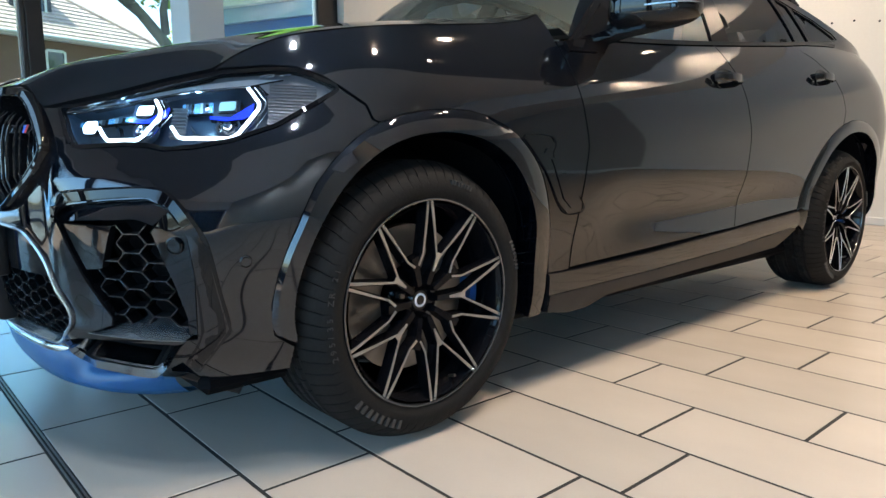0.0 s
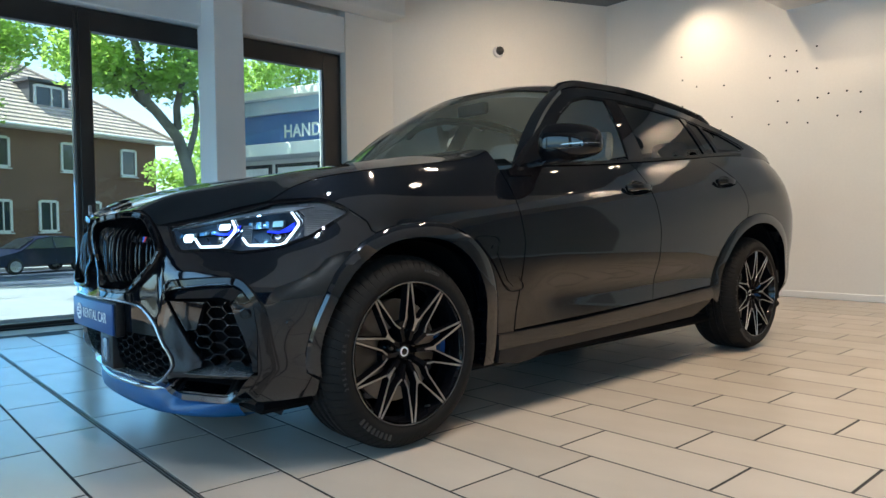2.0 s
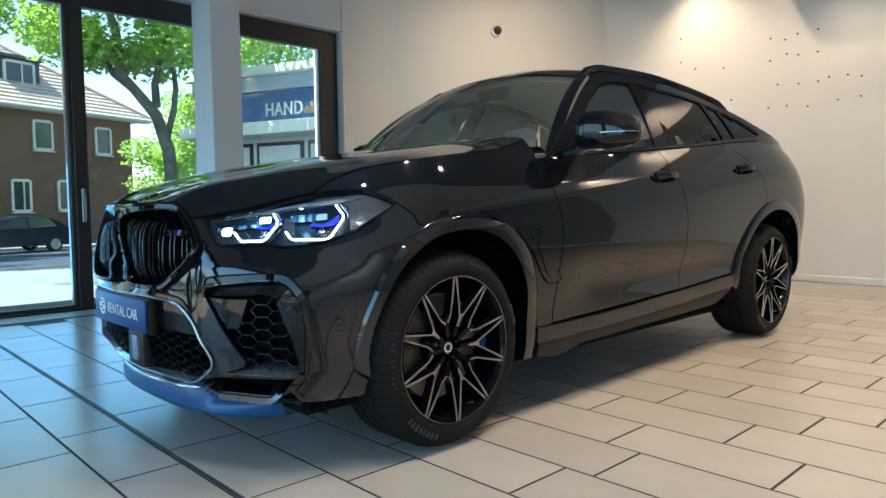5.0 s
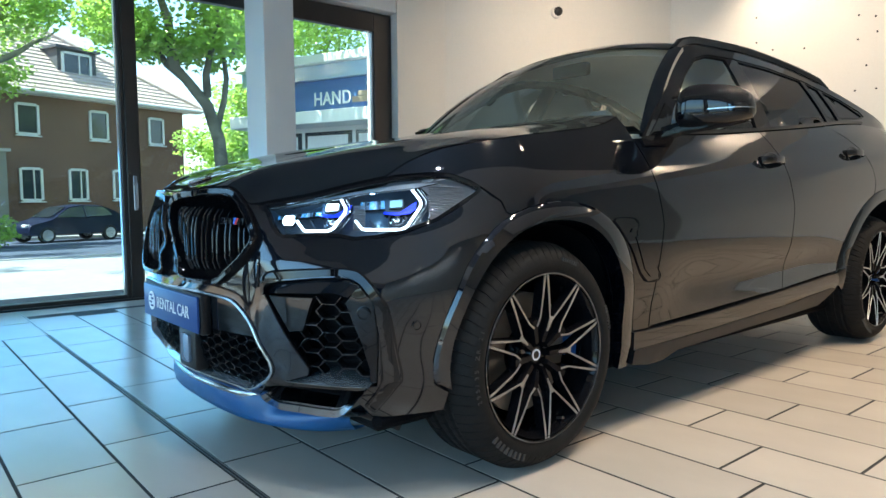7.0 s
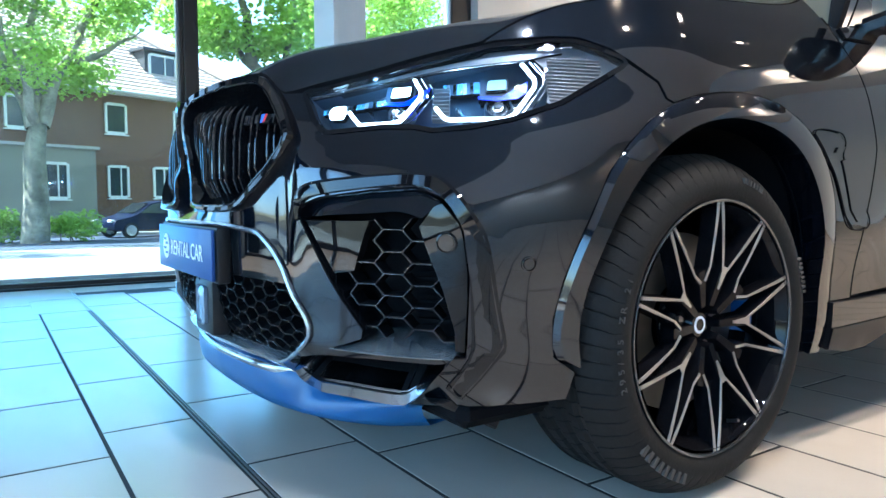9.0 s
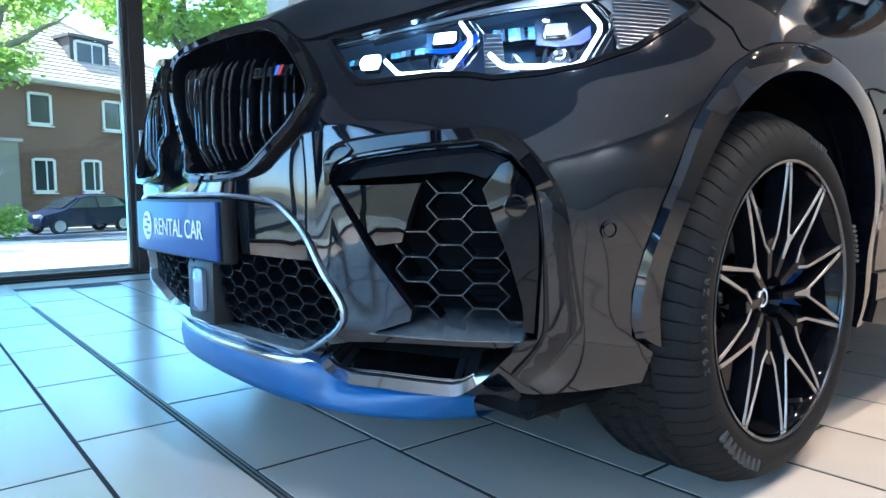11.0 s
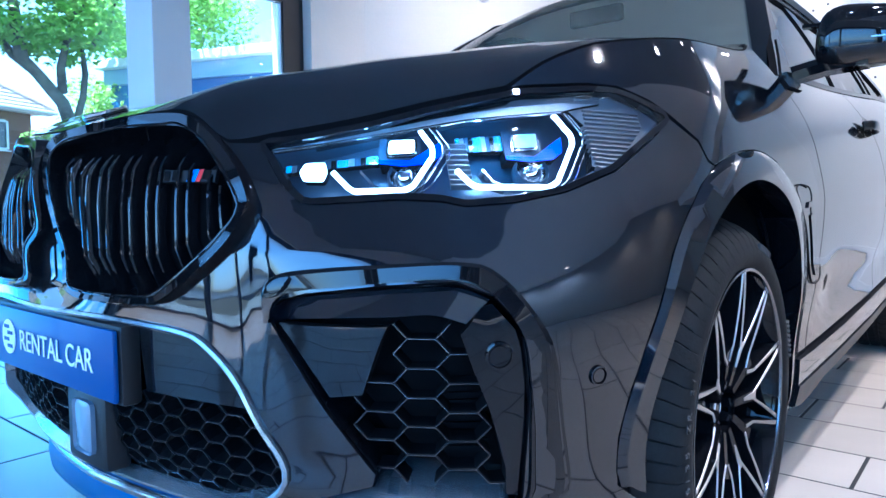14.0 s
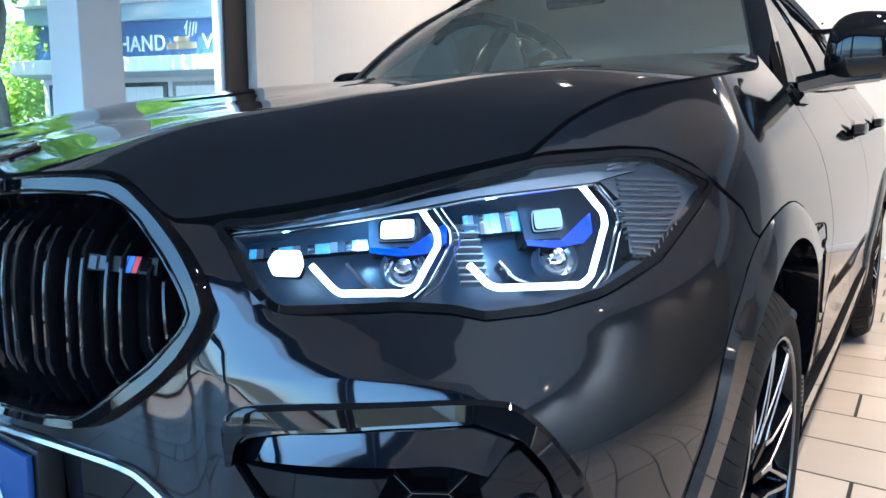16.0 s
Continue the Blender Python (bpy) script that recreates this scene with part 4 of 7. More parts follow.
part("cowl", patch(lambda a, b: Vector((0.56 + 0.16 * a * a + b * 0.16, 0.78 * a, 1.158 - 0.025 * math.sin(b * math.pi))), 17, 5), TRIM_BLACK, car)
for y0, y1 in ((0.55, -0.05), (-0.02, -0.55)):
    p0, p1 = Vector((0.64, y0, 1.182)), Vector((0.66 + 0.3 * y1 * y1, y1, 1.190))
    part("wiper", sweep(bmesh.new(), [p0, p0.lerp(p1, 0.5) + Vector((-0.01, 0, 0.012)), p1], [(0.008, -0.004), (0.004, 0.006), (-0.004, 0.006), (-0.008, -0.004)]), TRIM_BLACK, car)

# cabin: dash, wheel, seats
part("dashboard", box(bmesh.new(), 0.70, 1.08, -0.72, 0.72, 0.86, 1.10, bevel=0.07, seg=3), CABIN, car, smooth=True)
m = Matrix.Translation((1.22, -0.38, 1.02)) @ pose(0, 0, 0, 0, -65, 0)
part("steering_wheel", lathe(bmesh.new(), [(0.165 + 0.017 * math.cos(a), 0.017 * math.sin(a)) for a in np.linspace(0, 2 * math.pi, 9)], m, 32), CABIN, car, smooth=True)
for y in (-0.38, 0.38):
    for x0, dx in ((1.55, 0.0), (2.45, 0.0)):
        seat = part("seat", box(bmesh.new(), x0 - 0.30, x0 + 0.26, y - 0.25, y + 0.25, 0.52, 0.70, bevel=0.06, seg=2), CABIN, car, smooth=True)
        bm = boxed(-0.07, 0.07, -0.25, 0.25, 0.0, 0.62, bevel=0.06, seg=2)
        bm.transform(Matrix.Translation((x0 + 0.24, y, 0.62)) @ Matrix.Rotation(radians(16), 4, "Y"))
        part("backrest", bm, CABIN, seat, smooth=True)
        bm = boxed(-0.05, 0.05, -0.13, 0.13, 0.0, 0.19, bevel=0.045, seg=2)
        bm.transform(Matrix.Translation((x0 + 0.40, y, 1.235)) @ Matrix.Rotation(radians(10), 4, "Y"))
        part("headrest", bm, CABIN, seat, smooth=True)
part("headliner", patch(lambda a, b: roof_at(a * 0.95, b * 0.75) - Vector((0, 0, 0.035)), 9, 12), CABIN_PALE, car, smooth="all")
part("cabin_floor", boxed(0.7, 3.6, -0.80, 0.80, 0.40, 0.46), CABIN, car)
bm = boxed(0.98, 1.02, -0.12, 0.12, 1.44, 1.51, bevel=0.015, seg=2)
bm.transform(Matrix.Translation((0.28, 0, 0.07)))
part("rear_view_mirror", bm, TRIM_BLACK, car)


# ---- nose: kidney grilles, intakes, plate ----
def backing(outline, depth, mat, name, parent, label="", h=0.04, sg=1):
    return part(name, skin_cut([(u * sg, z) for u, z in outline], h=h, off=-depth, lip=0, gap=-0.004), mat, parent, label, smooth="all")


def pocket(outline, depth, sg=1, lean=0.0):
    """Walls of a recess that follow an outline down from the skin."""
    d = np.array(dense(outline, 0.03))
    d[:, 0] *= sg
    P, N = skin(d[:, 0], d[:, 1]), skin_normal(d[:, 0], d[:, 1])
    bm = bmesh.new()
    a = [bm.verts.new(p - n * 0.004) for p, n in zip(P, N)]
    b = [bm.verts.new(p - n * depth) for p, n in zip(P, N)]
    k = len(a)
    for i in range(k):
        bm.faces.new((a[i], a[(i + 1) % k], b[(i + 1) % k], b[i]))
    return bm


def honeycomb(outline, r, depth, mat, parent, width=0.0014, sg=1, tall=0.034, skip=None):
    """A honeycomb grid of thin walls on the skin, cell by cell, cut to an outline."""
    poly = dense(outline, 0.02)
    lo, hi = np.min(poly, 0), np.max(poly, 0)
    dx, dz = 1.5 * r, math.sqrt(3) * r * 0.70
    done = set()
    bm = bmesh.new()
    faces = bmesh.new()
    col = 0
    x = lo[0] - r
    while x < hi[0] + r:
        z = lo[1] - dz + (dz / 2 if col % 2 else 0)
        while z < hi[1] + dz:
            ring = [(x + r * math.cos(k * math.pi / 3), z + r * 0.70 * math.sin(k * math.pi / 3)) for k in range(6)]
            for k in range(6):
                a, b = ring[k], ring[(k + 1) % 6]
                key = (round((a[0] + b[0]) / 2, 4), round((a[1] + b[1]) / 2, 4))
                if key in done:
                    continue
                done.add(key)
                mids = np.array([a, ((a[0] + b[0]) / 2, (a[1] + b[1]) / 2), b])
                ins = inside(mids, poly)
                if skip is not None:
                    ins &= ~inside(mids, skip)
                if ins.sum() < 2:
                    continue
                e = np.array([a, b])
                e[:, 0] *= sg
                P, N = skin(e[:, 0], e[:, 1]), skin_normal(e[:, 0], e[:, 1])
                t = (P[1] - P[0]) / np.linalg.norm(P[1] - P[0])
                for dst, w, d0, d1 in ((bm, width, depth + 0.002, depth + tall), (faces, width * 0.34, depth - 0.001, depth + 0.0025)):
                    vs = []
                    for p, n in zip(P, N):
                        s = np.cross(t, n)
                        vs.append([dst.verts.new(p - n * d + s * k2 * w) for d, k2 in ((d0, -1), (d0, 1), (d1, 1), (d1, -1))])
                    for i in range(4):
                        dst.faces.new((vs[0][i], vs[0][(i + 1) % 4], vs[1][(i + 1) % 4], vs[1][i]))
            z += dz
        x += dx
        col += 1
    for m in (bm, faces):
        bmesh.ops.recalc_face_normals(m, faces=m.faces)
    g = tagged(part("honeycomb", bm, INNER_BLACK, parent), "black honeycomb grille", kind="stuff")
    tagged(part("bright_edge", faces, mat, g), kind="stuff")
    return g


GLOSS_GREY = material("glossy_grey_trim", (0.30, 0.32, 0.34), 0.2, metal=0.8, coat=0.6, vary=0.08, scale=10)
EDGE_GREY = material("polished_grille_edge", (0.13, 0.13, 0.135), 0.2, metal=0.9, vary=0.15, scale=12)
for sg in (1, -1):
    kid = part("kidney_frame", band(KIDNEY_OUT, KIDNEY_IN, (0.004, 0.020, 0.016, -0.075), 90, True, sg), GLOSS_BLACK, car, "gloss black kidney grille frame", smooth=True)
    part("edge_line", skin_sweep(shrink(dense(KIDNEY_IN, 0.03), -0.004), disc_profile(0.0022, 6), 0.0165, 90, True, sg), GLOSS_BLACK, kid)
    backing(KIDNEY_IN, 0.075, INNER_BLACK, "grille_back", kid, sg=sg)
    for i in range(-1, 6):
        for du in (-0.011, 0.011):
            u0 = 0.152 + 0.061 * i + du
            col = np.array([(u0, z) for z in np.linspace(0.62, 0.89, 40)])
            ok = col[inside(col, KIDNEY_IN)]
            if len(ok) < 6:
                continue
            z0, z1 = ok[0][1] - 0.006, ok[-1][1] + 0.004
            path, ups = [], []
            for z in np.linspace(z0, z1, 14):
                f = (z - z0) / (z1 - z0)
                deep = 0.034 - 0.029 * min(1.0, f / 0.22, (1 - f) / 0.20)
                lean = 0.014 * (0.5 - f) + 0.010 * max(0.0, (f - 0.8) / 0.2)
                uu = (u0 + lean) * sg
                n = skin_normal(np.array(uu), np.array(z))
                path.append(Vector(skin(np.array(uu), np.array(z)) - n * deep))
                ups.append(Vector(n))
            bar = part("grille_bar", ribbon(path, [(0.0035, -0.02), (0.0035, 0.004), (0.0018, 0.0065), (-0.0018, 0.0065), (-0.0035, 0.004), (-0.0035, -0.02)], ups), GLOSS_BLACK, kid, smooth=True)
    # upper intake beside the centre
    up = part("intake_frame", band([(0.548, 0.600), (0.545, 0.645), (0.560, 0.664), (0.60, 0.675), (0.715, 0.684), (0.81, 0.686), (0.850, 0.668), (0.893, 0.608), (0.912, 0.56), (0.928, 0.46), (0.942, 0.375), (0.925, 0.345), (0.872, 0.268)],
                                   [(0.556, 0.600), (0.562, 0.626), (0.577, 0.640), (0.61, 0.649), (0.715, 0.661), (0.795, 0.665), (0.838, 0.645), (0.868, 0.598), (0.880, 0.55), (0.884, 0.46), (0.886, 0.375), (0.876, 0.342), (0.845, 0.292)],
                                   (0.003, 0.007, 0.005, -0.03), 70, False, sg), GLOSS_BLACK, car, "gloss black intake surround", smooth=True)
    part("pocket", pocket(UPPER_INTAKE, 0.10, sg), GLOSS_BLACK, up)
    backing(UPPER_INTAKE, 0.10, INNER_BLACK, "void", up, sg=sg)
    # painted scoop under the top edge of the intake
    rows = []
    top = np.array(flow([(0.556, 0.606), (0.575, 0.630), (0.61, 0.640), (0.715, 0.653), (0.795, 0.657), (0.835, 0.640)], 30))
    low = np.array(flow([(0.558, 0.604), (0.60, 0.608), (0.66, 0.612), (0.72, 0.615), (0.768, 0.618), (0.806, 0.606)], 30))
    for t, o in ((0, -0.018), (0.35, -0.015), (0.75, -0.010), (1.0, -0.006), (1.0, -0.05)):
        p = top + (low - top) * t
        rows.append(skin(p[:, 0] * sg, p[:, 1]) + skin_normal(p[:, 0] * sg, p[:, 1]) * o)
    bm = bmesh.new()
    vs = [[bm.verts.new(v) for v in r] for r in rows]
    for r0, r1 in zip(vs, vs[1:]):
        for i in range(29):
            bm.faces.new((r0[i], r0[i + 1], r1[i + 1], r1[i]))
    bmesh.ops.recalc_face_normals(bm, faces=bm.faces)
    part("scoop", bm, PAINT, up, "painted scoop inside the intake", smooth=True)
    part("blank_panel", skin_cut([(u * sg, z) for u, z in [(0.562, 0.600), (0.715, 0.602), (0.705, 0.575), (0.682, 0.503), (0.636, 0.496)]], h=0.03, off=-0.008, lip=0.02), GLOSS_BLACK, up, "smooth gloss black blank panel", smooth=True)
    part("side_panel", skin_cut([(u * sg, z) for u, z in [(0.808, 0.606), (0.822, 0.630), (0.838, 0.636), (0.866, 0.598), (0.879, 0.55), (0.881, 0.46), (0.876, 0.358), (0.857, 0.360), (0.855, 0.400), (0.835, 0.478), (0.813, 0.539), (0.797, 0.590)]], h=0.02, off=-0.010, lip=0.03), GLOSS_BLACK, up, "smooth gloss black side panel", smooth=True)
    honeycomb([(0.716, 0.600), (0.796, 0.598), (0.813, 0.539), (0.835, 0.478), (0.854, 0.416), (0.858, 0.378), (0.765, 0.378), (0.702, 0.394), (0.634, 0.490), (0.684, 0.500)], 0.034, 0.012, EDGE_GREY, up, sg=sg)
    fins = bmesh.new()
    for i in range(9):
        z0 = 0.395 + i * 0.012
        pth = [Vector(skin(np.array(u * sg), np.array(z0)) - skin_normal(np.array(u * sg), np.array(z0)) * 0.085) for u in np.linspace(0.77, 0.845, 5)]
        sweep(fins, pth, [(0.002, -0.004), (0.002, 0.004), (-0.002, 0.004), (-0.002, -0.004)])
    part("cooler_core", fins, INNER_BLACK, up)
    # side panel of the frame, behind the intake
    part("corner_blade", skin_cut([(u * sg, z) for u, z in [(0.872, 0.590), (0.905, 0.578), (0.925, 0.46), (0.940, 0.375), (0.922, 0.345), (0.874, 0.275), (0.850, 0.290), (0.880, 0.345), (0.890, 0.375), (0.886, 0.46)]], h=0.025, off=0.006, lip=0.02), PAINT, up, "painted upright blade beside the intake", smooth=True)
    # shelf and lower duct
    duct = part("lower_duct", pocket(LOWER_DUCT, 0.14, sg), INNER_BLACK, car, "black air duct under the intake")
    backing(LOWER_DUCT, 0.14, INNER_BLACK, "void", duct, sg=sg)
    shelf = np.array(flow([(0.622, 0.350), (0.705, 0.350), (0.785, 0.350), (0.856, 0.351)], 24))
    back = np.array(flow([(0.655, 0.353), (0.705, 0.371), (0.78, 0.367), (0.872, 0.362)], 24))
    bm = bmesh.new()
    rows = []
    for line, o in ((shelf + (0, -0.006), -0.012), (shelf + (0, -0.002), 0.002), (shelf, 0.003), (back, -0.032), (back + (0, 0.003), -0.09)):
        rows.append([bm.verts.new(v) for v in skin(line[:, 0] * sg, line[:, 1]) + skin_normal(line[:, 0] * sg, line[:, 1]) * o])
    for r0, r1 in zip(rows, rows[1:]):
        for i in range(23):
            bm.faces.new((r0[i], r0[i + 1], r1[i + 1], r1[i]))
    bmesh.ops.recalc_face_normals(bm, faces=bm.faces)
    part("shelf", bm, GLOSS_GREY, duct, "glossy grey shelf over the duct", smooth=True)
    part("lip", band([(0.862, 0.360), (0.832, 0.320), (0.806, 0.281), (0.781, 0.255), (0.760, 0.241), (0.70, 0.236), (0.615, 0.234), (0.535, 0.226), (0.486, 0.228), (0.474, 0.255), (0.488, 0.285)],
                     [(0.852, 0.347), (0.822, 0.317), (0.796, 0.291), (0.771, 0.271), (0.753, 0.265), (0.70, 0.264), (0.625, 0.263), (0.55, 0.257), (0.515, 0.262), (0.503, 0.278), (0.505, 0.290)], (0.008, 0.013, -0.006, -0.05), 70, False, sg), DARK_CHROME, duct, "polished duct lip", smooth=True)
    # parking sensors
    for u, z, r in ((0.845, 0.562, 0.019), (0.975, 0.525, 0.014)):
        n = Vector(skin_normal(np.array(u * sg), np.array(z)))
        m = Matrix.Translation(Vector(skin(np.array(u * sg), np.array(z))) + n * (-0.008 if u < 0.9 else 0.0)) @ n.to_track_quat("Z", "Y").to_matrix().to_4x4()
        s = part("parking_sensor", lathe(bmesh.new(), [(0.0, 0.003), (r * 0.7, 0.003), (r * 0.72, 0.0), (r * 0.82, 0.0), (r * 0.86, 0.004), (r, 0.003), (r, -0.006)], m, 24), PAINT if u > 0.9 else GLOSS_BLACK, bumper, smooth=True)

# centre intake
cen = part("centre_intake", pocket(centre, 0.11), INNER_BLACK, car, "wide black centre intake")
part("void", skin_cut(centre, h=0.05, off=-0.11, lip=0, gap=-0.004), INNER_BLACK, cen)
part("surround", skin_sweep(centre, [(0.007, -0.02), (0.006, 0.003), (0.002, 0.006), (-0.003, 0.004), (-0.005, -0.02)], 0.002, 150, True), GLOSS_GREY, cen, "thin dark polished surround", smooth=True)
for sg in (1, -1):
    part("blank_panel", skin_cut([(u * sg, z) for u, z in [(0.285, 0.578), (0.41, 0.566), (0.445, 0.548), (0.48, 0.514), (0.515, 0.462), (0.30, 0.468)]], h=0.03, off=-0.012, lip=0.02), GLOSS_BLACK, cen, "smooth gloss black blank panel", smooth=True)
    honeycomb([(0.0, 0.455), (0.30, 0.462), (0.512, 0.456), (0.566, 0.392), (0.558, 0.340), (0.460, 0.272), (0.40, 0.262), (0.0, 0.275)], 0.028, 0.018, EDGE_GREY, cen, sg=sg)
    fins = bmesh.new()
    for i in range(8):
        z0 = 0.36 + i * 0.010
        pth = [Vector(skin(np.array(u * sg), np.array(z0)) - skin_normal(np.array(u * sg), np.array(z0)) * 0.09) for u in np.linspace(0.30, 0.46, 5)]
        sweep(fins, pth, [(0.002, -0.003), (0.002, 0.003), (-0.002, 0.003), (-0.002, -0.003)])
    part("cooler_core", fins, INNER_BLACK, cen)
# radar box
radar = part("radar_frame", boxed(-0.838, -0.79, -0.180, -0.025, 0.312, 0.450, bevel=0.012, seg=2), TRIM_BLACK, cen, "gloss black frame round the radar cover", smooth=True)
part("radar_cover", boxed(-0.845, -0.834, -0.145, -0.070, 0.338, 0.432, bevel=0.012, seg=2), material("radar_cover", (0.16, 0.20, 0.26), 0.25, coat=0.4, vary=0.05), radar, "smooth grey radar cover", smooth=True)
# sign plate in place of a number plate
holder = part("plate_holder", boxed(-0.850, -0.815, -0.274, 0.274, 0.448, 0.579, bevel=0.008, seg=2), TRIM_BLACK, car, "black plate holder", smooth=True)
sign = part("sign_plate", boxed(-0.860, -0.851, -0.268, 0.268, 0.455, 0.572, bevel=0.003, seg=2), PLATE_BLUE, holder, "blue plate reading RENTAL CAR", smooth=True)
text_face = pose(-0.8615, 0.0, 0.0, 90, 0, -90)
m = Matrix.Translation((-0.8605, 0.176, 0.514)) @ pose(0, 0, 0, 0, -90, 0)
bm = lathe(bmesh.new(), [(0.0, 0.001), (0.034, 0.001), (0.034, -0.001)], m, 32)
part("emblem", bm, PLATE_WHITE, sign, "white round emblem")
bm = bmesh.new()
for z, y in ((0.534, 0.183), (0.522, 0.167), (0.509, 0.185), (0.496, 0.169)):
    box(bm, -0.8625, -0.8617, y - 0.013, y + 0.013, z - 0.0035, z + 0.0035)
part("emblem_strokes", bm, PLATE_BLUE, sign)

# dark lip under the bumper, and the blue film on its underside
low = np.array(flow([(0.0, 0.270), (0.2, 0.268), (0.42, 0.262), (0.48, 0.246), (0.55, 0.222), (0.75, 0.233), (0.84, 0.245)], 40))
for name, lip_rows, mat, label, u_max in (("front_splitter", ((0.002, -0.004, 0.0), (0.012, -0.010, 0.0), (0.006, -0.022, 0.0)), DARK_CHROME, "thin polished front splitter edge", 0.46),):
    bm = bmesh.new()
    q = low[low[:, 0] <= u_max + 0.001]
    q = np.vstack([np.stack([-q[:0:-1, 0], q[:0:-1, 1]], 1), q])
    rows = []
    for o, dz, _ in lip_rows:
        zz = q[:, 1] + dz
        sink = ease((np.abs(q[:, 0]) - 0.30) / 0.16)[:, None]
        P = skin(q[:, 0], q[:, 1]) + skin_normal(q[:, 0], q[:, 1] + 0.1) * (o * (1 - sink) - 0.008 * sink)
        P[:, 2] = zz
        rows.append([bm.verts.new(v) for v in P])
    for r0, r1 in zip(rows, rows[1:]):
        for i in range(len(q) - 1):
            bm.faces.new((r0[i], r0[i + 1], r1[i + 1], r1[i]))
    bmesh.ops.recalc_face_normals(bm, faces=bm.faces)
    part(name, bm, mat, car, label, smooth="all")
q = low[low[:, 0] <= 0.80]
upper = skin(q[:, 0], q[:, 1]) - skin_normal(q[:, 0], q[:, 1] + 0.1) * 0.010
lower_x = curve([0.0, 0.15, 0.30, 0.45, 0.60, 0.645], [-0.757, -0.753, -0.738, -0.695, -0.595, -0.52])
w = np.abs(upper[:, 1]) / np.abs(upper[-1, 1])
lower = np.stack([lower_x(0.645 * w), -0.645 * w, 0.168 + 0.0 * w], -1)
bm = bmesh.new()
rows = []
for k in (0.0, 0.12, 0.35, 0.62, 0.85, 1.0, 1.12):
    P = upper + (lower - upper) * min(k, 1.0)
    P[:, 2] += 0.010 * math.sin(math.pi * min(k, 1.0)) * 0.6 + (0.006 if k > 1 else 0.0)
    P[:, 0] -= 0.012 * math.sin(math.pi * min(k, 1.0)) - (0.05 if k > 1 else 0.0)
    P[:, 2] -= 0.006 if k == 0.0 else 0.0
    P = np.vstack([P[:0:-1] * (1, -1, 1), P])
    rows.append([bm.verts.new(v) for v in P])
for r0, r1 in zip(rows, rows[1:]):
    for i in range(len(r0) - 1):
        bm.faces.new((r0[i], r0[i + 1], r1[i + 1], r1[i]))
bmesh.ops.recalc_face_normals(bm, faces=bm.faces)
part("under_lip", bm, BLUE_FILM, car, "blue film on the lower lip", smooth="all")
for sg in (1, -1):
    bm = plate(bmesh.new(), [(-0.60, 0.262), (-0.45, 0.182), (-0.438, 0.20), (-0.425, 0.268)], pose(0, -0.80 * sg + 0.02, 0, 90, 0, 0), 0.04, 0.004)
    part("wheel_deflector", bm, TRIM_BLACK, car)

# badge in the kidney grille: a dark bar with blue and red slashes
kid_left = [o for o in car.children if o.name == "kidney_frame"][0]
n = Vector(skin_normal(np.array(0.40), np.array(0.815)))
bm = skin_cut([(0.345, 0.803), (0.345, 0.826), (0.452, 0.824), (0.452, 0.801)], h=0.02, off=-0.004, lip=0.008)
bd = part("badge", bm, TRIM_BLACK, kid_left, "dark badge with blue and red slashes")
for u0, mt in ((0.401, STRIPE_BLUE), (0.410, STRIPE_BLUE), (0.419, STRIPE_RED)):
    part("slash", skin_cut([(u0 - 0.004, 0.804), (u0 + 0.004, 0.804), (u0 + 0.009, 0.823), (u0 + 0.001, 0.823)], h=0.02, off=-0.0025, lip=0.002, gap=0), mt, bd)
for u0, w in ((0.356, 0.012), (0.374, 0.014), (0.434, 0.014)):
    part("raised_stroke", skin_cut([(u0 - w / 2, 0.807), (u0 + w / 2, 0.806), (u0 + w / 2, 0.821), (u0 - w / 2, 0.822)], h=0.02, off=-0.0028, lip=0.002, gap=0), GLOSS_BLACK, bd)

# ---- headlamps ----
HOOK_A = [(0.634, 0.826), (0.659, 0.801), (0.668, 0.796), (0.738, 0.798), (0.752, 0.805), (0.785, 0.850), (0.786, 0.864), (0.770, 0.888)]
HOOK_B = [(0.818, 0.829), (0.836, 0.807), (0.847, 0.803), (0.946, 0.803), (0.963, 0.812), (1.008, 0.868), (1.010, 0.881), (0.987, 0.913)]


def crisp(pts):
    return dense(pts, 0.010, closed=False)


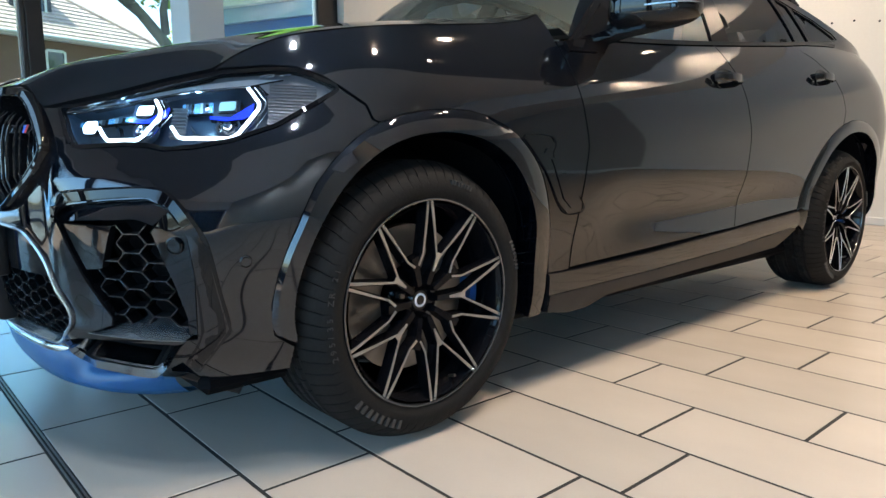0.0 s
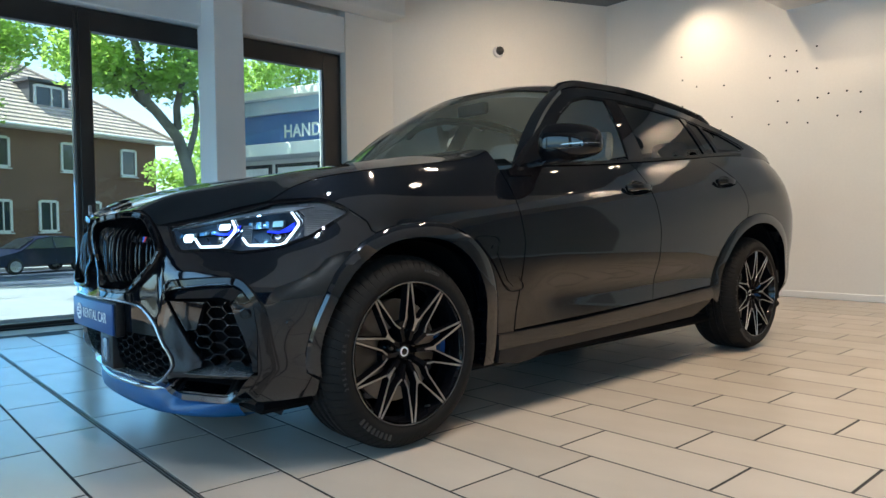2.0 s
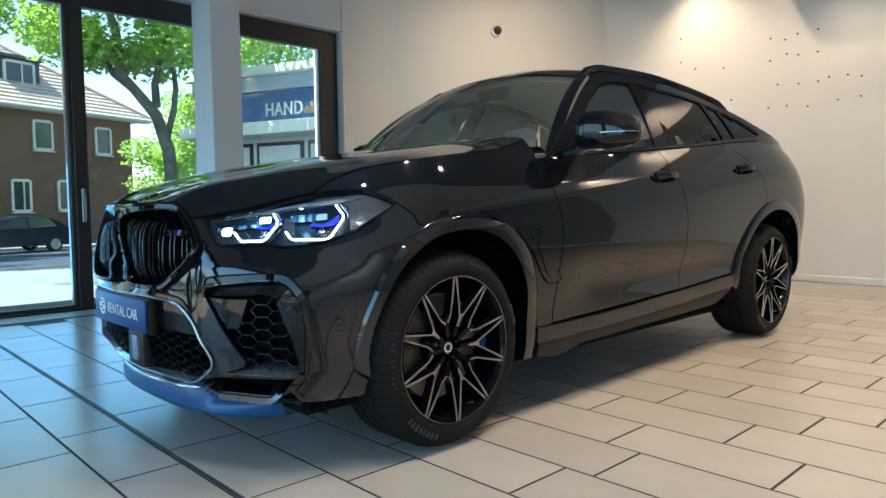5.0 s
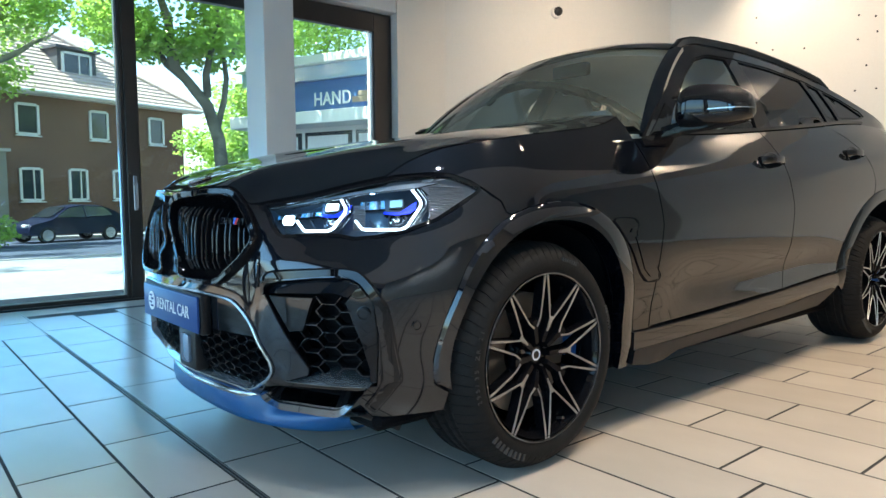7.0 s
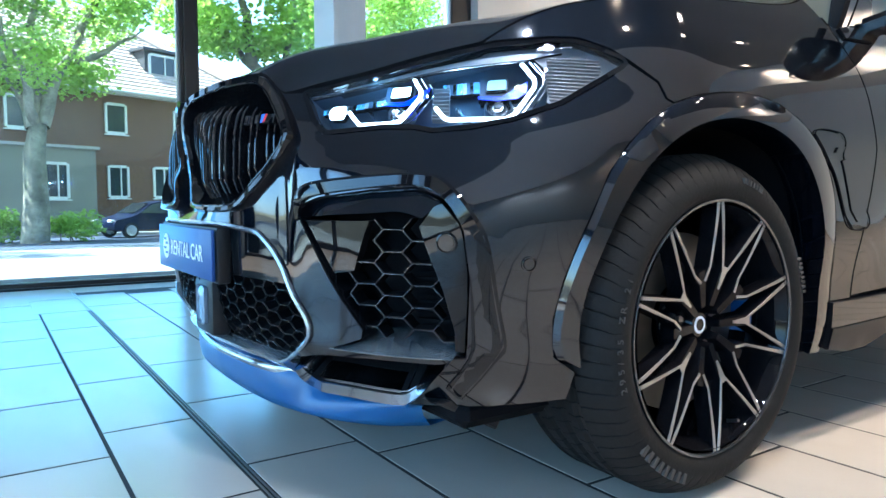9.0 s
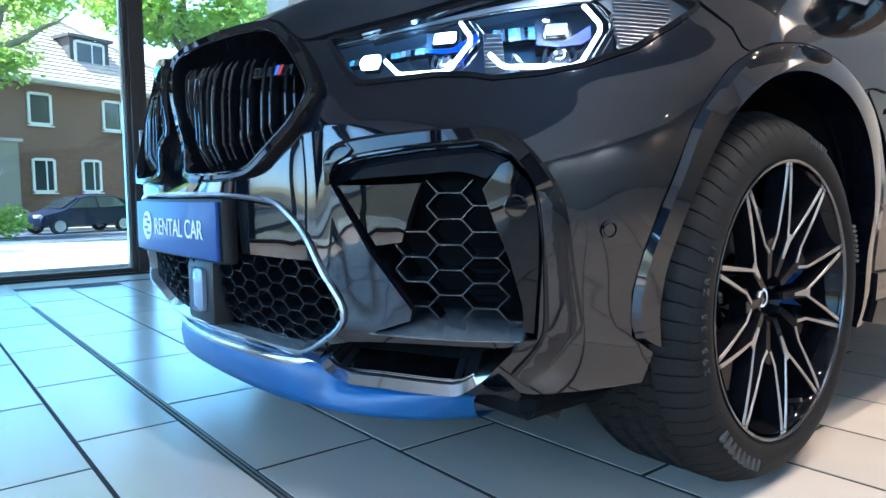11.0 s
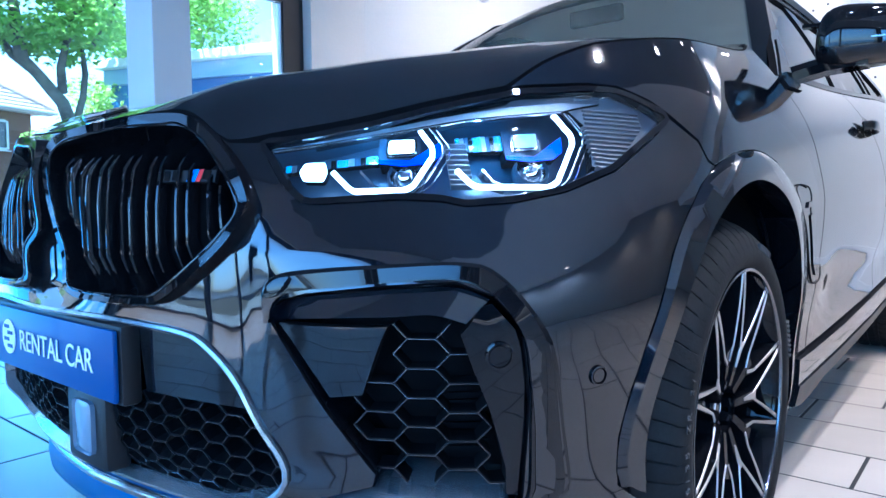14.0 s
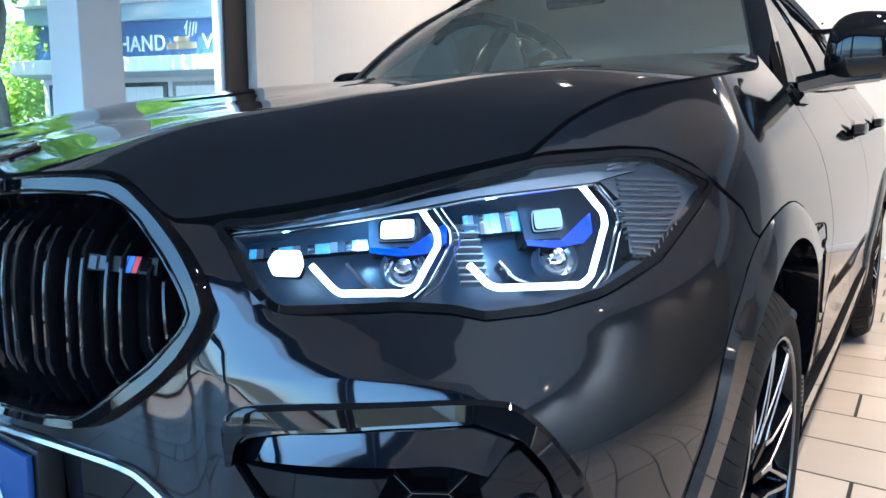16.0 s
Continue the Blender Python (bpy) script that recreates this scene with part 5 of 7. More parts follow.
for sg in (1, -1):
    def lp(pts):
        return [(u * sg, z) for u, z in pts]

    def scale(pts, kx, kz):
        mid = np.array(pts).mean(0)
        return [tuple(mid + (np.array(p) - mid) * (kx, kz)) for p in pts]
    lamp_unit = part("headlamp", pocket(shrink(dense(LAMP, 0.03), -0.002), 0.085, sg), LAMP_DARK, car, "lit slim headlamp with two light hooks")
    backing(LAMP, 0.085, LAMP_DARK, "housing", lamp_unit, sg=sg)
    cover = part("lens_cover", skin_cut(lp(LAMP), h=0.028, off=-0.001, lip=0.0, gap=0.006), LENS_GLASS, lamp_unit, "clear lamp cover", smooth="all")
    cover.visible_shadow = False
    part("seal", skin_sweep(shrink(dense(LAMP, 0.03), 0.004), [(0.006, -0.015), (0.005, 0.0004), (-0.005, 0.0004), (-0.006, -0.015)], 0.0, 110, True, sg), GLOSS_BLACK, lamp_unit, "black rim round the lamp", smooth=True)
    # grey trim bar along the top, and the bezel behind the ribs
    trim_bar = part("upper_trim", skin_cut(lp([(0.535, 0.852), (0.615, 0.861), (0.72, 0.876), (0.84, 0.895), (1.0, 0.911), (1.07, 0.928), (1.0, 0.930), (0.90, 0.919), (0.80, 0.902), (0.69, 0.882), (0.60, 0.868), (0.54, 0.859)]), h=0.025, off=-0.013, lip=0.012), LAMP_GREY, lamp_unit, "grey metal trim bar", smooth=True)
    part("trim_edge", skin_sweep(crisp([(0.54, 0.851), (0.615, 0.860), (0.72, 0.875), (0.84, 0.894), (0.995, 0.910)]), disc_profile(0.0016, 6), -0.012, 60, False, sg), LAMP_CHROME, trim_bar)
    part("bezel", skin_cut(lp([(0.60, 0.863), (0.69, 0.877), (0.80, 0.897), (0.90, 0.914), (1.0, 0.925), (1.034, 0.892), (1.034, 0.868), (1.022, 0.832), (1.045, 0.822), (1.145, 0.878), (1.183, 0.905), (1.152, 0.926), (1.10, 0.945), (1.045, 0.947), (0.93, 0.938), (0.80, 0.911), (0.70, 0.887), (0.61, 0.871)]), h=0.02, off=-0.020, lip=0.02), LAMP_HAZE, lamp_unit, "grey ribbed bezel", smooth=True)
    part("floor_trim", skin_cut(lp([(0.60, 0.776), (0.735, 0.779), (0.79, 0.776), (0.82, 0.770), (0.885, 0.775), (0.955, 0.788), (1.04, 0.820), (1.02, 0.826), (0.95, 0.795), (0.80, 0.786), (0.66, 0.786)]), h=0.03, off=-0.018, lip=0.02), LAMP_DARK, lamp_unit, smooth=True)
    for hook in (HOOK_A, HOOK_B):
        part("light_guide", skin_sweep(crisp(hook), [(0.0040, -0.003), (0.0031, 0.0015), (-0.0031, 0.0015), (-0.0040, -0.003)], -0.024, 70, False, sg), LIGHT_GUIDE, lamp_unit, "white glowing light guide", smooth=True)
        ring = [(u + 0.016, z) for u, z in hook[4:]]
        part("clear_collar", skin_sweep(crisp([(hook[3][0] + 0.012, hook[3][1] - 0.008)] + ring), disc_profile(0.0018, 6), -0.020, 50, False, sg), LAMP_CHROME, lamp_unit)
        part("clear_collar", skin_sweep(crisp([(hook[3][0] + 0.024, hook[3][1] - 0.004)] + [(u + 0.010, z) for u, z in ring]), disc_profile(0.0012, 6), -0.024, 50, False, sg), LAMP_CHROME, lamp_unit)
        part("inner_blade", skin_sweep(crisp([(hook[0][0] + 0.040, hook[0][1] + 0.006), (hook[1][0] + 0.034, hook[1][1] + 0.010), (hook[2][0] + 0.040, hook[2][1] + 0.006)]), [(0.006, -0.012), (0.002, 0.003), (-0.002, 0.003), (-0.006, -0.012)], -0.036, 24, False, sg), LAMP_CHROME, lamp_unit, "polished upright blade")
    # projectors: housing block, glowing window in a bright frame, blue fin, lens below
    for u0, u1, z0, z1, fin in ((0.714, 0.764, 0.858, 0.884, (-0.196, -0.007)), (0.914, 0.960, 0.867, 0.892, (0.0, 0.0))):
        blk = part("projector", skin_cut(lp([(u0 - 0.014, z0 - 0.008), (u1 + 0.006, z0 - 0.008), (u1 + 0.008, z1 + 0.004), (u0 - 0.014, z1 + 0.004)]), h=0.02, off=-0.046, lip=0.03), LAMP_DARK, lamp_unit)
        win = rounded([(u0, z0), (u1 - 0.003, z0 + 0.002), (u1, z1), (u0 + 0.003, z1 - 0.002)], 0.008)
        part("window_frame", skin_cut(lp(scale(win, 1.14, 1.2)), h=0.012, off=-0.041, lip=0.02), LAMP_CHROME, blk, smooth=True)
        part("glow_window", skin_cut(lp(win), h=0.012, off=-0.038, lip=0.006), INNER_GLOW if u0 < 0.8 else PROJECTOR_GLOW, blk, "bright projector window", smooth=True)
        part("blue_fin", skin_cut(lp([(u + fin[0], z + fin[1]) for u, z in ((0.898, 0.860), (0.945, 0.859), (0.978, 0.877), (1.000, 0.886), (0.996, 0.862), (0.976, 0.850), (0.935, 0.846), (0.898, 0.850))]), h=0.015, off=-0.036, lip=0.014), LAMP_BLUE, blk, "blue fin with the lamp's glow put in", smooth=True)
        cu, cz = u1 - 0.022, z0 - 0.026
        n = Vector(skin_normal(np.array(cu * sg), np.array(cz)))
        m = Matrix.Translation(Vector(skin(np.array(cu * sg), np.array(cz))) - n * 0.050) @ n.to_track_quat("Z", "Y").to_matrix().to_4x4()
        part("projector_lens", lathe(bmesh.new(), [(0.0, 0.016), (0.009, 0.014), (0.015, 0.007), (0.018, 0.0), (0.023, 0.004), (0.023, -0.012)], m, 28), LAMP_CHROME, blk, smooth=True)
        part("lens_shroud", lathe(bmesh.new(), [(0.023, 0.004), (0.026, 0.010), (0.028, 0.004), (0.028, -0.012)], m, 28), LAMP_DARK, blk, smooth=True)
    # point lights added in and beside the windows, to brighten the lamp's inside
    for u0, z0, watts in ((0.600, 0.832, 0.024), (0.690, 0.862, 0.10), (0.868, 0.868, 0.10)):
        n = skin_normal(np.array(u0 * sg), np.array(z0))
        lamp("headlamp_light", "POINT", Matrix.Translation(skin(np.array(u0 * sg), np.array(z0)) - n * 0.020), watts, (0.26, 0.62, 1.0), radius=0.006)
    part("inner_lamp", skin_cut(lp(rounded([(0.584, 0.812), (0.619, 0.812), (0.626, 0.829), (0.620, 0.847), (0.584, 0.846), (0.574, 0.830)], 0.006)), h=0.012, off=-0.032, lip=0.012), INNER_GLOW, lamp_unit, "bright inner lamp window", smooth=True)
    # faceted reflectors: own glow and alternating tones stand in for streaks of lamp light
    for u0, u1, za, zb, tall, count in ((0.545, 0.700, 0.837, 0.853, 0.012, 16), (0.826, 0.904, 0.868, 0.872, 0.020, 11)):
        for i in range(count):
            a, b = u0 + (u1 - u0) * i / count, u0 + (u1 - u0) * (i + 1.0) / count
            z2 = za + (zb - za) * (i + 0.5) / count
            p = [(a, z2), (b, z2 + 0.001), (b, z2 + tall), (a, z2 + tall - 0.001)]
            o = (-0.050, -0.0508, -0.0495)[i % 3]
            part("reflector_facet", skin_cut(lp(p), h=0.02, off=o, lip=0.012, gap=0.0), (SOFT_GLOW, LAMP_CHROME, LAMP_GREY, SOFT_GLOW, LAMP_DARK)[(i * 7) % 5], lamp_unit)
    # ribs behind the hooks
    for i in range(14):
        z0 = 0.826 + i * 0.0068
        a, b = 1.030 + (0.006 if i > 9 else 0.0), min(1.140, 1.056 + i * 0.0088)
        part("rib", skin_sweep([(a, z0 + 0.004), ((a + b) / 2, z0 + 0.002), (b, z0)], [(0.0020, -0.008), (0.0010, 0.002), (-0.0010, 0.002), (-0.0020, -0.008)], -0.0165, 10, False, sg), LAMP_HAZE, lamp_unit)
    for i in range(9):
        z0 = 0.815 + i * 0.0075
        part("rib", skin_sweep([(0.808, z0), (0.822, z0), (0.842, z0)], [(0.002, -0.01), (0.001, 0.002), (-0.001, 0.002), (-0.002, -0.01)], -0.040, 6, False, sg), LAMP_HAZE, lamp_unit)
    for z0, u0, u1 in ((0.934, 1.018, 1.05), (0.929, 1.015, 1.046), (0.934, 1.06, 1.085)):
        part("printed_mark", skin_sweep([(u0, z0 - 0.003), ((u0 + u1) / 2, z0), (u1, z0 + 0.001)], [(0.0012, -0.001), (0.0012, 0.0006), (-0.0012, 0.0006), (-0.0012, -0.001)], -0.004, 8, False, sg), LAMP_CHROME, lamp_unit)

# ---- door mirrors ----
for sg in (1, -1):
    bm = bmesh.new()
    bmesh.ops.create_uvsphere(bm, u_segments=28, v_segments=16, radius=1.0)
    for v in bm.verts:
        c = v.co
        k = [math.copysign(abs(t) ** 0.62, t) for t in c]
        x, y, z = k[0] * 0.088, k[1] * 0.128, k[2] * 0.082
        y2 = y * (1.0 - 0.10 * k[2])
        x2 = x * (1 - 0.12 * k[1]) + 0.03 * k[1]
        v.co = Vector((0.885 + x2, -(1.035 + y2) * sg, 1.222 + z * (1 - 0.16 * k[1])))
    bmesh.ops.recalc_face_normals(bm, faces=bm.faces)
    mir = part("door_mirror", bm, GLOSS_BLACK, car, "gloss black door mirror with an indicator line", smooth="all")
    part("indicator", sweep(bmesh.new(), [Vector((0.80 + dx, -y * sg, 1.204)) for dx, y in ((0.012, 0.97), (0.004, 1.03), (0.012, 1.09), (0.03, 1.14), (0.065, 1.172), (0.10, 1.178))], [(0.005, -0.002), (0.005, 0.002), (-0.005, 0.002), (-0.005, -0.002)]), GLOSS_GREY, mir)
    part("mirror_glass", boxed(0.962, 0.972, min(-0.955 * sg, -1.12 * sg), max(-0.955 * sg, -1.12 * sg), 1.175, 1.275, bevel=0.004), material("mirror_glass", (0.8, 0.8, 0.8), 0.02, metal=1.0) if sg > 0 else bpy.data.materials["mirror_glass"], mir)
    part("mirror_foot", sweep(bmesh.new(), [Vector((0.845, -0.845 * sg, 1.130)), Vector((0.86, -0.93 * sg, 1.150)), Vector((0.87, -1.03 * sg, 1.158))], [(0.046, -0.020), (0.050, 0.004), (0.036, 0.022), (-0.036, 0.022), (-0.050, 0.004), (-0.046, -0.020)]), GLOSS_BLACK, mir, smooth=True)
    part("upper_wing", sweep(bmesh.new(), [Vector((0.862, -0.865 * sg, 1.270)), Vector((0.866, -0.90 * sg, 1.269)), Vector((0.875, -0.945 * sg, 1.272))], [(0.012, -0.005), (0.010, 0.005), (-0.016, 0.005), (-0.018, -0.005)]), GLOSS_BLACK, mir, smooth=True)
    part("mirror_base", skin_cut([(u * sg, z) for u, z in side([(0.640, 1.066), (0.80, 1.074), (0.845, 1.096), (0.84, 1.122), (0.70, 1.112), (0.645, 1.100)])], h=0.02, off=0.006, lip=0.01), GLOSS_BLACK, mir, "gloss black mounting plate on the door", smooth=True)
    if sg < 0:
        fold = Matrix.Translation((1.02, 0.92, 0)) @ Matrix.Rotation(radians(-78), 4, "Z") @ Matrix.Translation((-0.88, -0.93, 0))
        for ob in [mir] + list(mir.children):
            if not ob.name.startswith(("mirror_foot", "mirror_base")):
                ob.data.transform(fold)
    part("mirror_sail", turned(cut([(0.74, 1.118), (0.90, 1.140), (0.99, 1.235), (0.955, 1.27)], cabin, cabin_normal, h=0.03, off=0.004, lip=0.012), sg), GLOSS_BLACK, car, "gloss black mirror corner panel")


# ---- wheels ----
GROOVE = (0.0, 0.35, 1.6, 2.8, 4.0, 5.2, 6.55)      # narrow cuts between wide tread blocks


def wheel(x, y, R, rim, width, sg):
    at = Matrix.Translation((x, -sg * y, R)) @ Matrix.Rotation(radians(90 * sg), 4, "X")     # local z points outwards
    w = part("wheel", bmesh.new(), RUBBER, car)
    seg = 483
    h = width / 2
    prof = [(rim + 0.004, -h + 0.02), (rim + 0.03, -h), (R - 0.03, -h - 0.002), (R - 0.010, -h + 0.022)]
    for g in (-0.60, -0.25, 0.08, 0.38):
        prof += [(R, g * h - 0.012), (R - 0.007, g * h - 0.006), (R - 0.007, g * h + 0.006), (R, g * h + 0.012)]
    prof += [(R - 0.004, h - 0.072), (R - 0.012, h - 0.052), (R - 0.024, h - 0.034), (R - 0.038, h - 0.020), (R - 0.058, h - 0.011), (rim + 0.030, h - 0.009), (rim + 0.014, h - 0.013), (rim + 0.004, h - 0.022)]
    bm = bmesh.new()
    rings = []
    for k, (r, a) in enumerate(prof):
        ring = []
        for i in range(seg):
            rr = r
            if i % 7 == 0 and r > R - 0.045 and k > 2:
                rr -= 0.008 if r > R - 0.02 else 0.005
            t = 2 * math.pi * (i - i % 7 + GROOVE[i % 7] + (5.0 * (abs(a) / h) if r > R - 0.034 else 5.0)) / seg
            ring.append(bm.verts.new((rr * math.cos(t), rr * math.sin(t), a)))
        rings.append(ring)
    for r0, r1 in zip(rings, rings[1:]):
        for i in range(seg):
            bm.faces.new((r0[i], r0[(i + 1) % seg], r1[(i + 1) % seg], r1[i]))
    bmesh.ops.recalc_face_normals(bm, faces=bm.faces)
    bm.transform(at)
    tyre = part("tyre", bm, RUBBER, w, "black low-profile tyre with moulded marks", smooth=True)
    for a0, n, r, s in ((66, 7, R - 0.052, 0.006), (222, 8, R - 0.05, 0.011), (10, 8, R - 0.05, 0.006)):
        mk = bmesh.new()
        for i in range(n):
            q = at @ Matrix.Rotation(radians(a0 + i * 3.1 * s / 0.009), 4, "Z")
            b2 = boxed(r - s, r + s, -s * 0.42, s * 0.42, h - 0.016, h - 0.0088)
            b2.transform(q)
            tmp = bpy.data.meshes.new("tmp")
            b2.to_mesh(tmp)
            b2.free()
            mk.from_mesh(tmp)
            bpy.data.meshes.remove(tmp)
        tagged(part("moulded_mark", mk, RUBBER_MARK, tyre), kind="stuff")
    face = h - 0.022
    alloy = part("rim", lathe(bmesh.new(), [(rim - 0.055, -h + 0.03), (rim - 0.02, -h + 0.03), (rim + 0.004, -h + 0.016), (rim - 0.016, -h + 0.05), (rim - 0.03, 0.0), (rim - 0.022, face - 0.02), (rim - 0.008, face + 0.004)], at, 72), WHEEL_BLACK, w, "black alloy rim with machined spokes", smooth=True)
    part("rim_lip", lathe(bmesh.new(), [(rim - 0.002, face + 0.002), (rim - 0.001, face + 0.006), (rim + 0.003, face + 0.008), (rim + 0.005, face + 0.007), (rim + 0.006, face - 0.004)], at, 90), EDGE_GREY, alloy, smooth=True)
    # ten forked spokes: a black web with a bright machined face, alternately a Y and an open loop
    ax = at.to_3x3() @ Vector((0, 0, 1))
    for i in range(10):
        q = at @ Matrix.Rotation(radians(36 * i + 1), 4, "Z")
        fork = i % 2 == 0
        web, top = bmesh.new(), bmesh.new()

        def put(r, t):
            k = (r - 0.06) / (rim - 0.06)
            return q @ Vector((r * math.cos(radians(t)), r * math.sin(radians(t)), face + 0.003 - 0.024 * max(0.0, 1 - k) ** 1.5))

        def line(r0, t0, r1, t1, n=6):
            x0, y0, x1, y1 = r0 * math.cos(radians(t0)), r0 * math.sin(radians(t0)), r1 * math.cos(radians(t1)), r1 * math.sin(radians(t1))
            pts = [(x0 + (x1 - x0) * k / n, y0 + (y1 - y0) * k / n) for k in range(n + 1)]
            return [put(math.hypot(x, y), math.degrees(math.atan2(y, x))) for x, y in pts]
        def taper(dst, path, a0, a1, b0, b1, low, high):
            """A bar along a path whose half widths grow from a0 to a1 below and from b0 to b1 on top."""
            rings, n = [], len(path)
            for i, p in enumerate(path):
                t = (path[min(i + 1, n - 1)] - path[max(i - 1, 0)]).normalized()
                sd, k = t.cross(ax).normalized(), i / (n - 1)
                lo, hi = a0 + (a1 - a0) * k, b0 + (b1 - b0) * k
                rings.append([dst.verts.new(p + sd * c + ax * d) for c, d in ((lo, low), (hi, high), (-hi, high), (-lo, low))])
            for r0, r1 in zip(rings, rings[1:]):
                for j in range(4):
                    dst.faces.new((r0[j], r0[(j + 1) % 4], r1[(j + 1) % 4], r1[j]))
            dst.faces.new(rings[0])
            dst.faces.new(list(reversed(rings[-1])))
            bmesh.ops.recalc_face_normals(dst, faces=dst.faces)
        for s in (-1, 1):
            if fork:
                path, w0, w1 = line(0.118, 1.6 * s, rim - 0.001, 16.7 * s), 0.0026, 0.0046
            else:
                path, w0, w1 = line(0.128, 11.5 * s, rim - 0.001, 16.7 * s), 0.0026, 0.0044
            taper(web, path, w0 + 0.004, w1 + 0.0025, w0 + 0.0012, w1 + 0.0012, -0.036, -0.0015)
            taper(top, path, w0, w1, w0 - 0.0006, w1 - 0.0006, -0.002, 0.0)
            if not fork:
                taper(top, line(0.130, 11.4 * s, 0.104, 3.6 * s, 2), 0.0030, 0.0034, 0.0026, 0.0030, -0.0022, -0.0002)
                taper(web, line(0.130, 11.4 * s, 0.100, 3.2 * s, 2), 0.0075, 0.0085, 0.0045, 0.005, -0.034, -0.0016)
        if fork:
            taper(top, line(0.082, 0, 0.132, 0, 4), 0.0030, 0.0090, 0.0026, 0.0086, -0.0022, -0.0002)
        taper(web, line(0.045, 0, 0.128, 0, 4), 0.012, 0.016, 0.007, 0.011, -0.036, -0.002)
        sp = part("spoke", web, WHEEL_BLACK, w)
        part("machined_face", top, BRIGHT_EDGE, sp)
    hubp = part("hub", lathe(bmesh.new(), [(0.0, face - 0.050), (0.030, face - 0.050), (0.034, face - 0.056), (0.055, face - 0.056), (0.075, face - 0.066), (0.088, face - 0.09)], at, 40), WHEEL_BLACK, w, smooth=True)
    cap = part("hub_cap", lathe(bmesh.new(), [(0.0, face - 0.044), (0.026, face - 0.045), (0.029, face - 0.049)], at, 32), GLOSS_BLACK, hubp, "round black hub cap with pale ring", smooth=True)
    part("cap_ring", lathe(bmesh.new(), [(0.013, face - 0.0432), (0.019, face - 0.0436), (0.019, face - 0.046)], at, 32), PLATE_WHITE, cap)
    for i in range(5):
        q = at @ Matrix.Rotation(radians(72 * i + 20), 4, "Z")
        part("wheel_bolt", rod(bmesh.new(), q @ Vector((0.056, 0, face - 0.075)), q @ Vector((0.056, 0, face - 0.052)), 0.0085, 6), STEEL, hubp)
    part("valve", rod(bmesh.new(), at @ Vector((0.09, -0.225, face - 0.03)), at @ Vector((0.085, -0.215, face + 0.0)), 0.004, 8), STEEL, alloy)
    disc = part("brake_disc", lathe(bmesh.new(), [(0.09, face - 0.10), (0.198, face - 0.10), (0.198, face - 0.13), (0.09, face - 0.13)], at, 60), STEEL, w, "steel brake disc")
    bm = bmesh.new()
    arc = [at @ (Matrix.Rotation(radians(t), 4, "Z") @ Vector((0.218, 0, face - 0.085))) for t in (np.linspace(-11, 9, 7) + (0 if sg > 0 else 180))]
    sweep(bm, arc, [(0.016, -0.03), (0.016, 0.012), (0.010, 0.020), (-0.014, 0.020), (-0.018, -0.03)], up=at.to_3x3() @ Vector((0, 0, 1)))
    part("brake_caliper", bm, CALIPER, w, "blue brake caliper")
    return w


for sg in (1, -1):
    wheel(0.0, 0.838, 0.369, 0.268, 0.290, sg)
    wheel(2.972, 0.825, 0.374, 0.281, 0.312, sg)


# ---- ceiling spots of the showroom, with added fill spots ----
SPOT_BODY = material("lamp_body", (0.7, 0.69, 0.67), 0.4, vary=0.04)
SPOT_GLASS = material("spot_lens", (0.9, 0.85, 0.75), 0.3, emit=(1.0, 0.80, 0.58), power=14.0)


def ceiling_spot(x, y, energy, aim=None, cone=100, z=CEIL, colour=(1.0, 0.80, 0.60)):
    s = thing("ceiling_spot", "small round ceiling spotlight or added fill spot, switched on", "lamp", Matrix.Translation((x, y, z)), group="ceiling spots")
    part("ring", lathe(bmesh.new(), [(0.036, -0.012), (0.050, -0.014), (0.058, -0.008), (0.060, 0.0)], Matrix(), 28), SPOT_BODY, s, smooth=True)
    part("lens", lathe(bmesh.new(), [(0.0, -0.008), (0.036, -0.008), (0.037, -0.004)], Matrix(), 24), SPOT_GLASS, s)
    lamp("spot_light", "SPOT", look((x, y, z - 0.03), aim or (x, y, 0)), energy, colour, radius=0.04, cone=cone, blend=1.0)
    return s


for x, y in ((0.9, -1.75), (2.6, -1.75), (4.3, -1.75), (0.9, -2.35), (2.6, -2.35)):
    ceiling_spot(x, y, 64)
ceiling_spot(5.95, 1.25, 34, (6.30, 1.15, 0.4), 110)
ceiling_spot(4.75, 0.55, 40, (6.45, 0.25, 0.9), 125)
ceiling_spot(5.72, -0.55, 10, (6.45, -0.3, 0.6), 140, 3.22)
# unseen spots added behind the view to brighten walls the car mirrors
for x, watts in ((-2.0, 95), (-0.4, 90), (2.2, 26), (4.2, 16)):
    ceiling_spot(x, -6.5, watts, (x, -7.2, 1.2), 115, colour=(0.62, 0.80, 1.0) if x < 0 else (1.0, 0.80, 0.60))
# spot added to brighten the side wall mirrored in the doors
ceiling_spot(5.3, -3.0, 40, (6.45, -2.8, 1.1), 100)
# cool spots added in place of daylight on the floor by the nose
for x, y in ((-0.8, -1.75), (-0.8, -2.6)):
    ceiling_spot(x, y, 46, colour=(0.72, 0.86, 1.0))
ceiling_spot(5.15, -1.5, 36, (6.45, -1.9, 0.8), 110)
ceiling_spot(4.0, 1.5, 58, (5.2, 3.1, 1.0), 130)
lamp("window_daylight", "AREA", look((-0.9, 4.12, 0.72), (-0.9, 0.0, 0.6)), 25, (0.16, 0.52, 1.0), size=(7.0, 1.15))
for y, watts in ((-5.75, 30), (-3.04, 8), (-0.34, 8), (2.36, 9)):
    lamp("side_daylight", "AREA", look((-4.78, y, 1.62), (0.0, y, 1.2)), watts, (0.16, 0.52, 1.0), size=(2.3, 1.9))


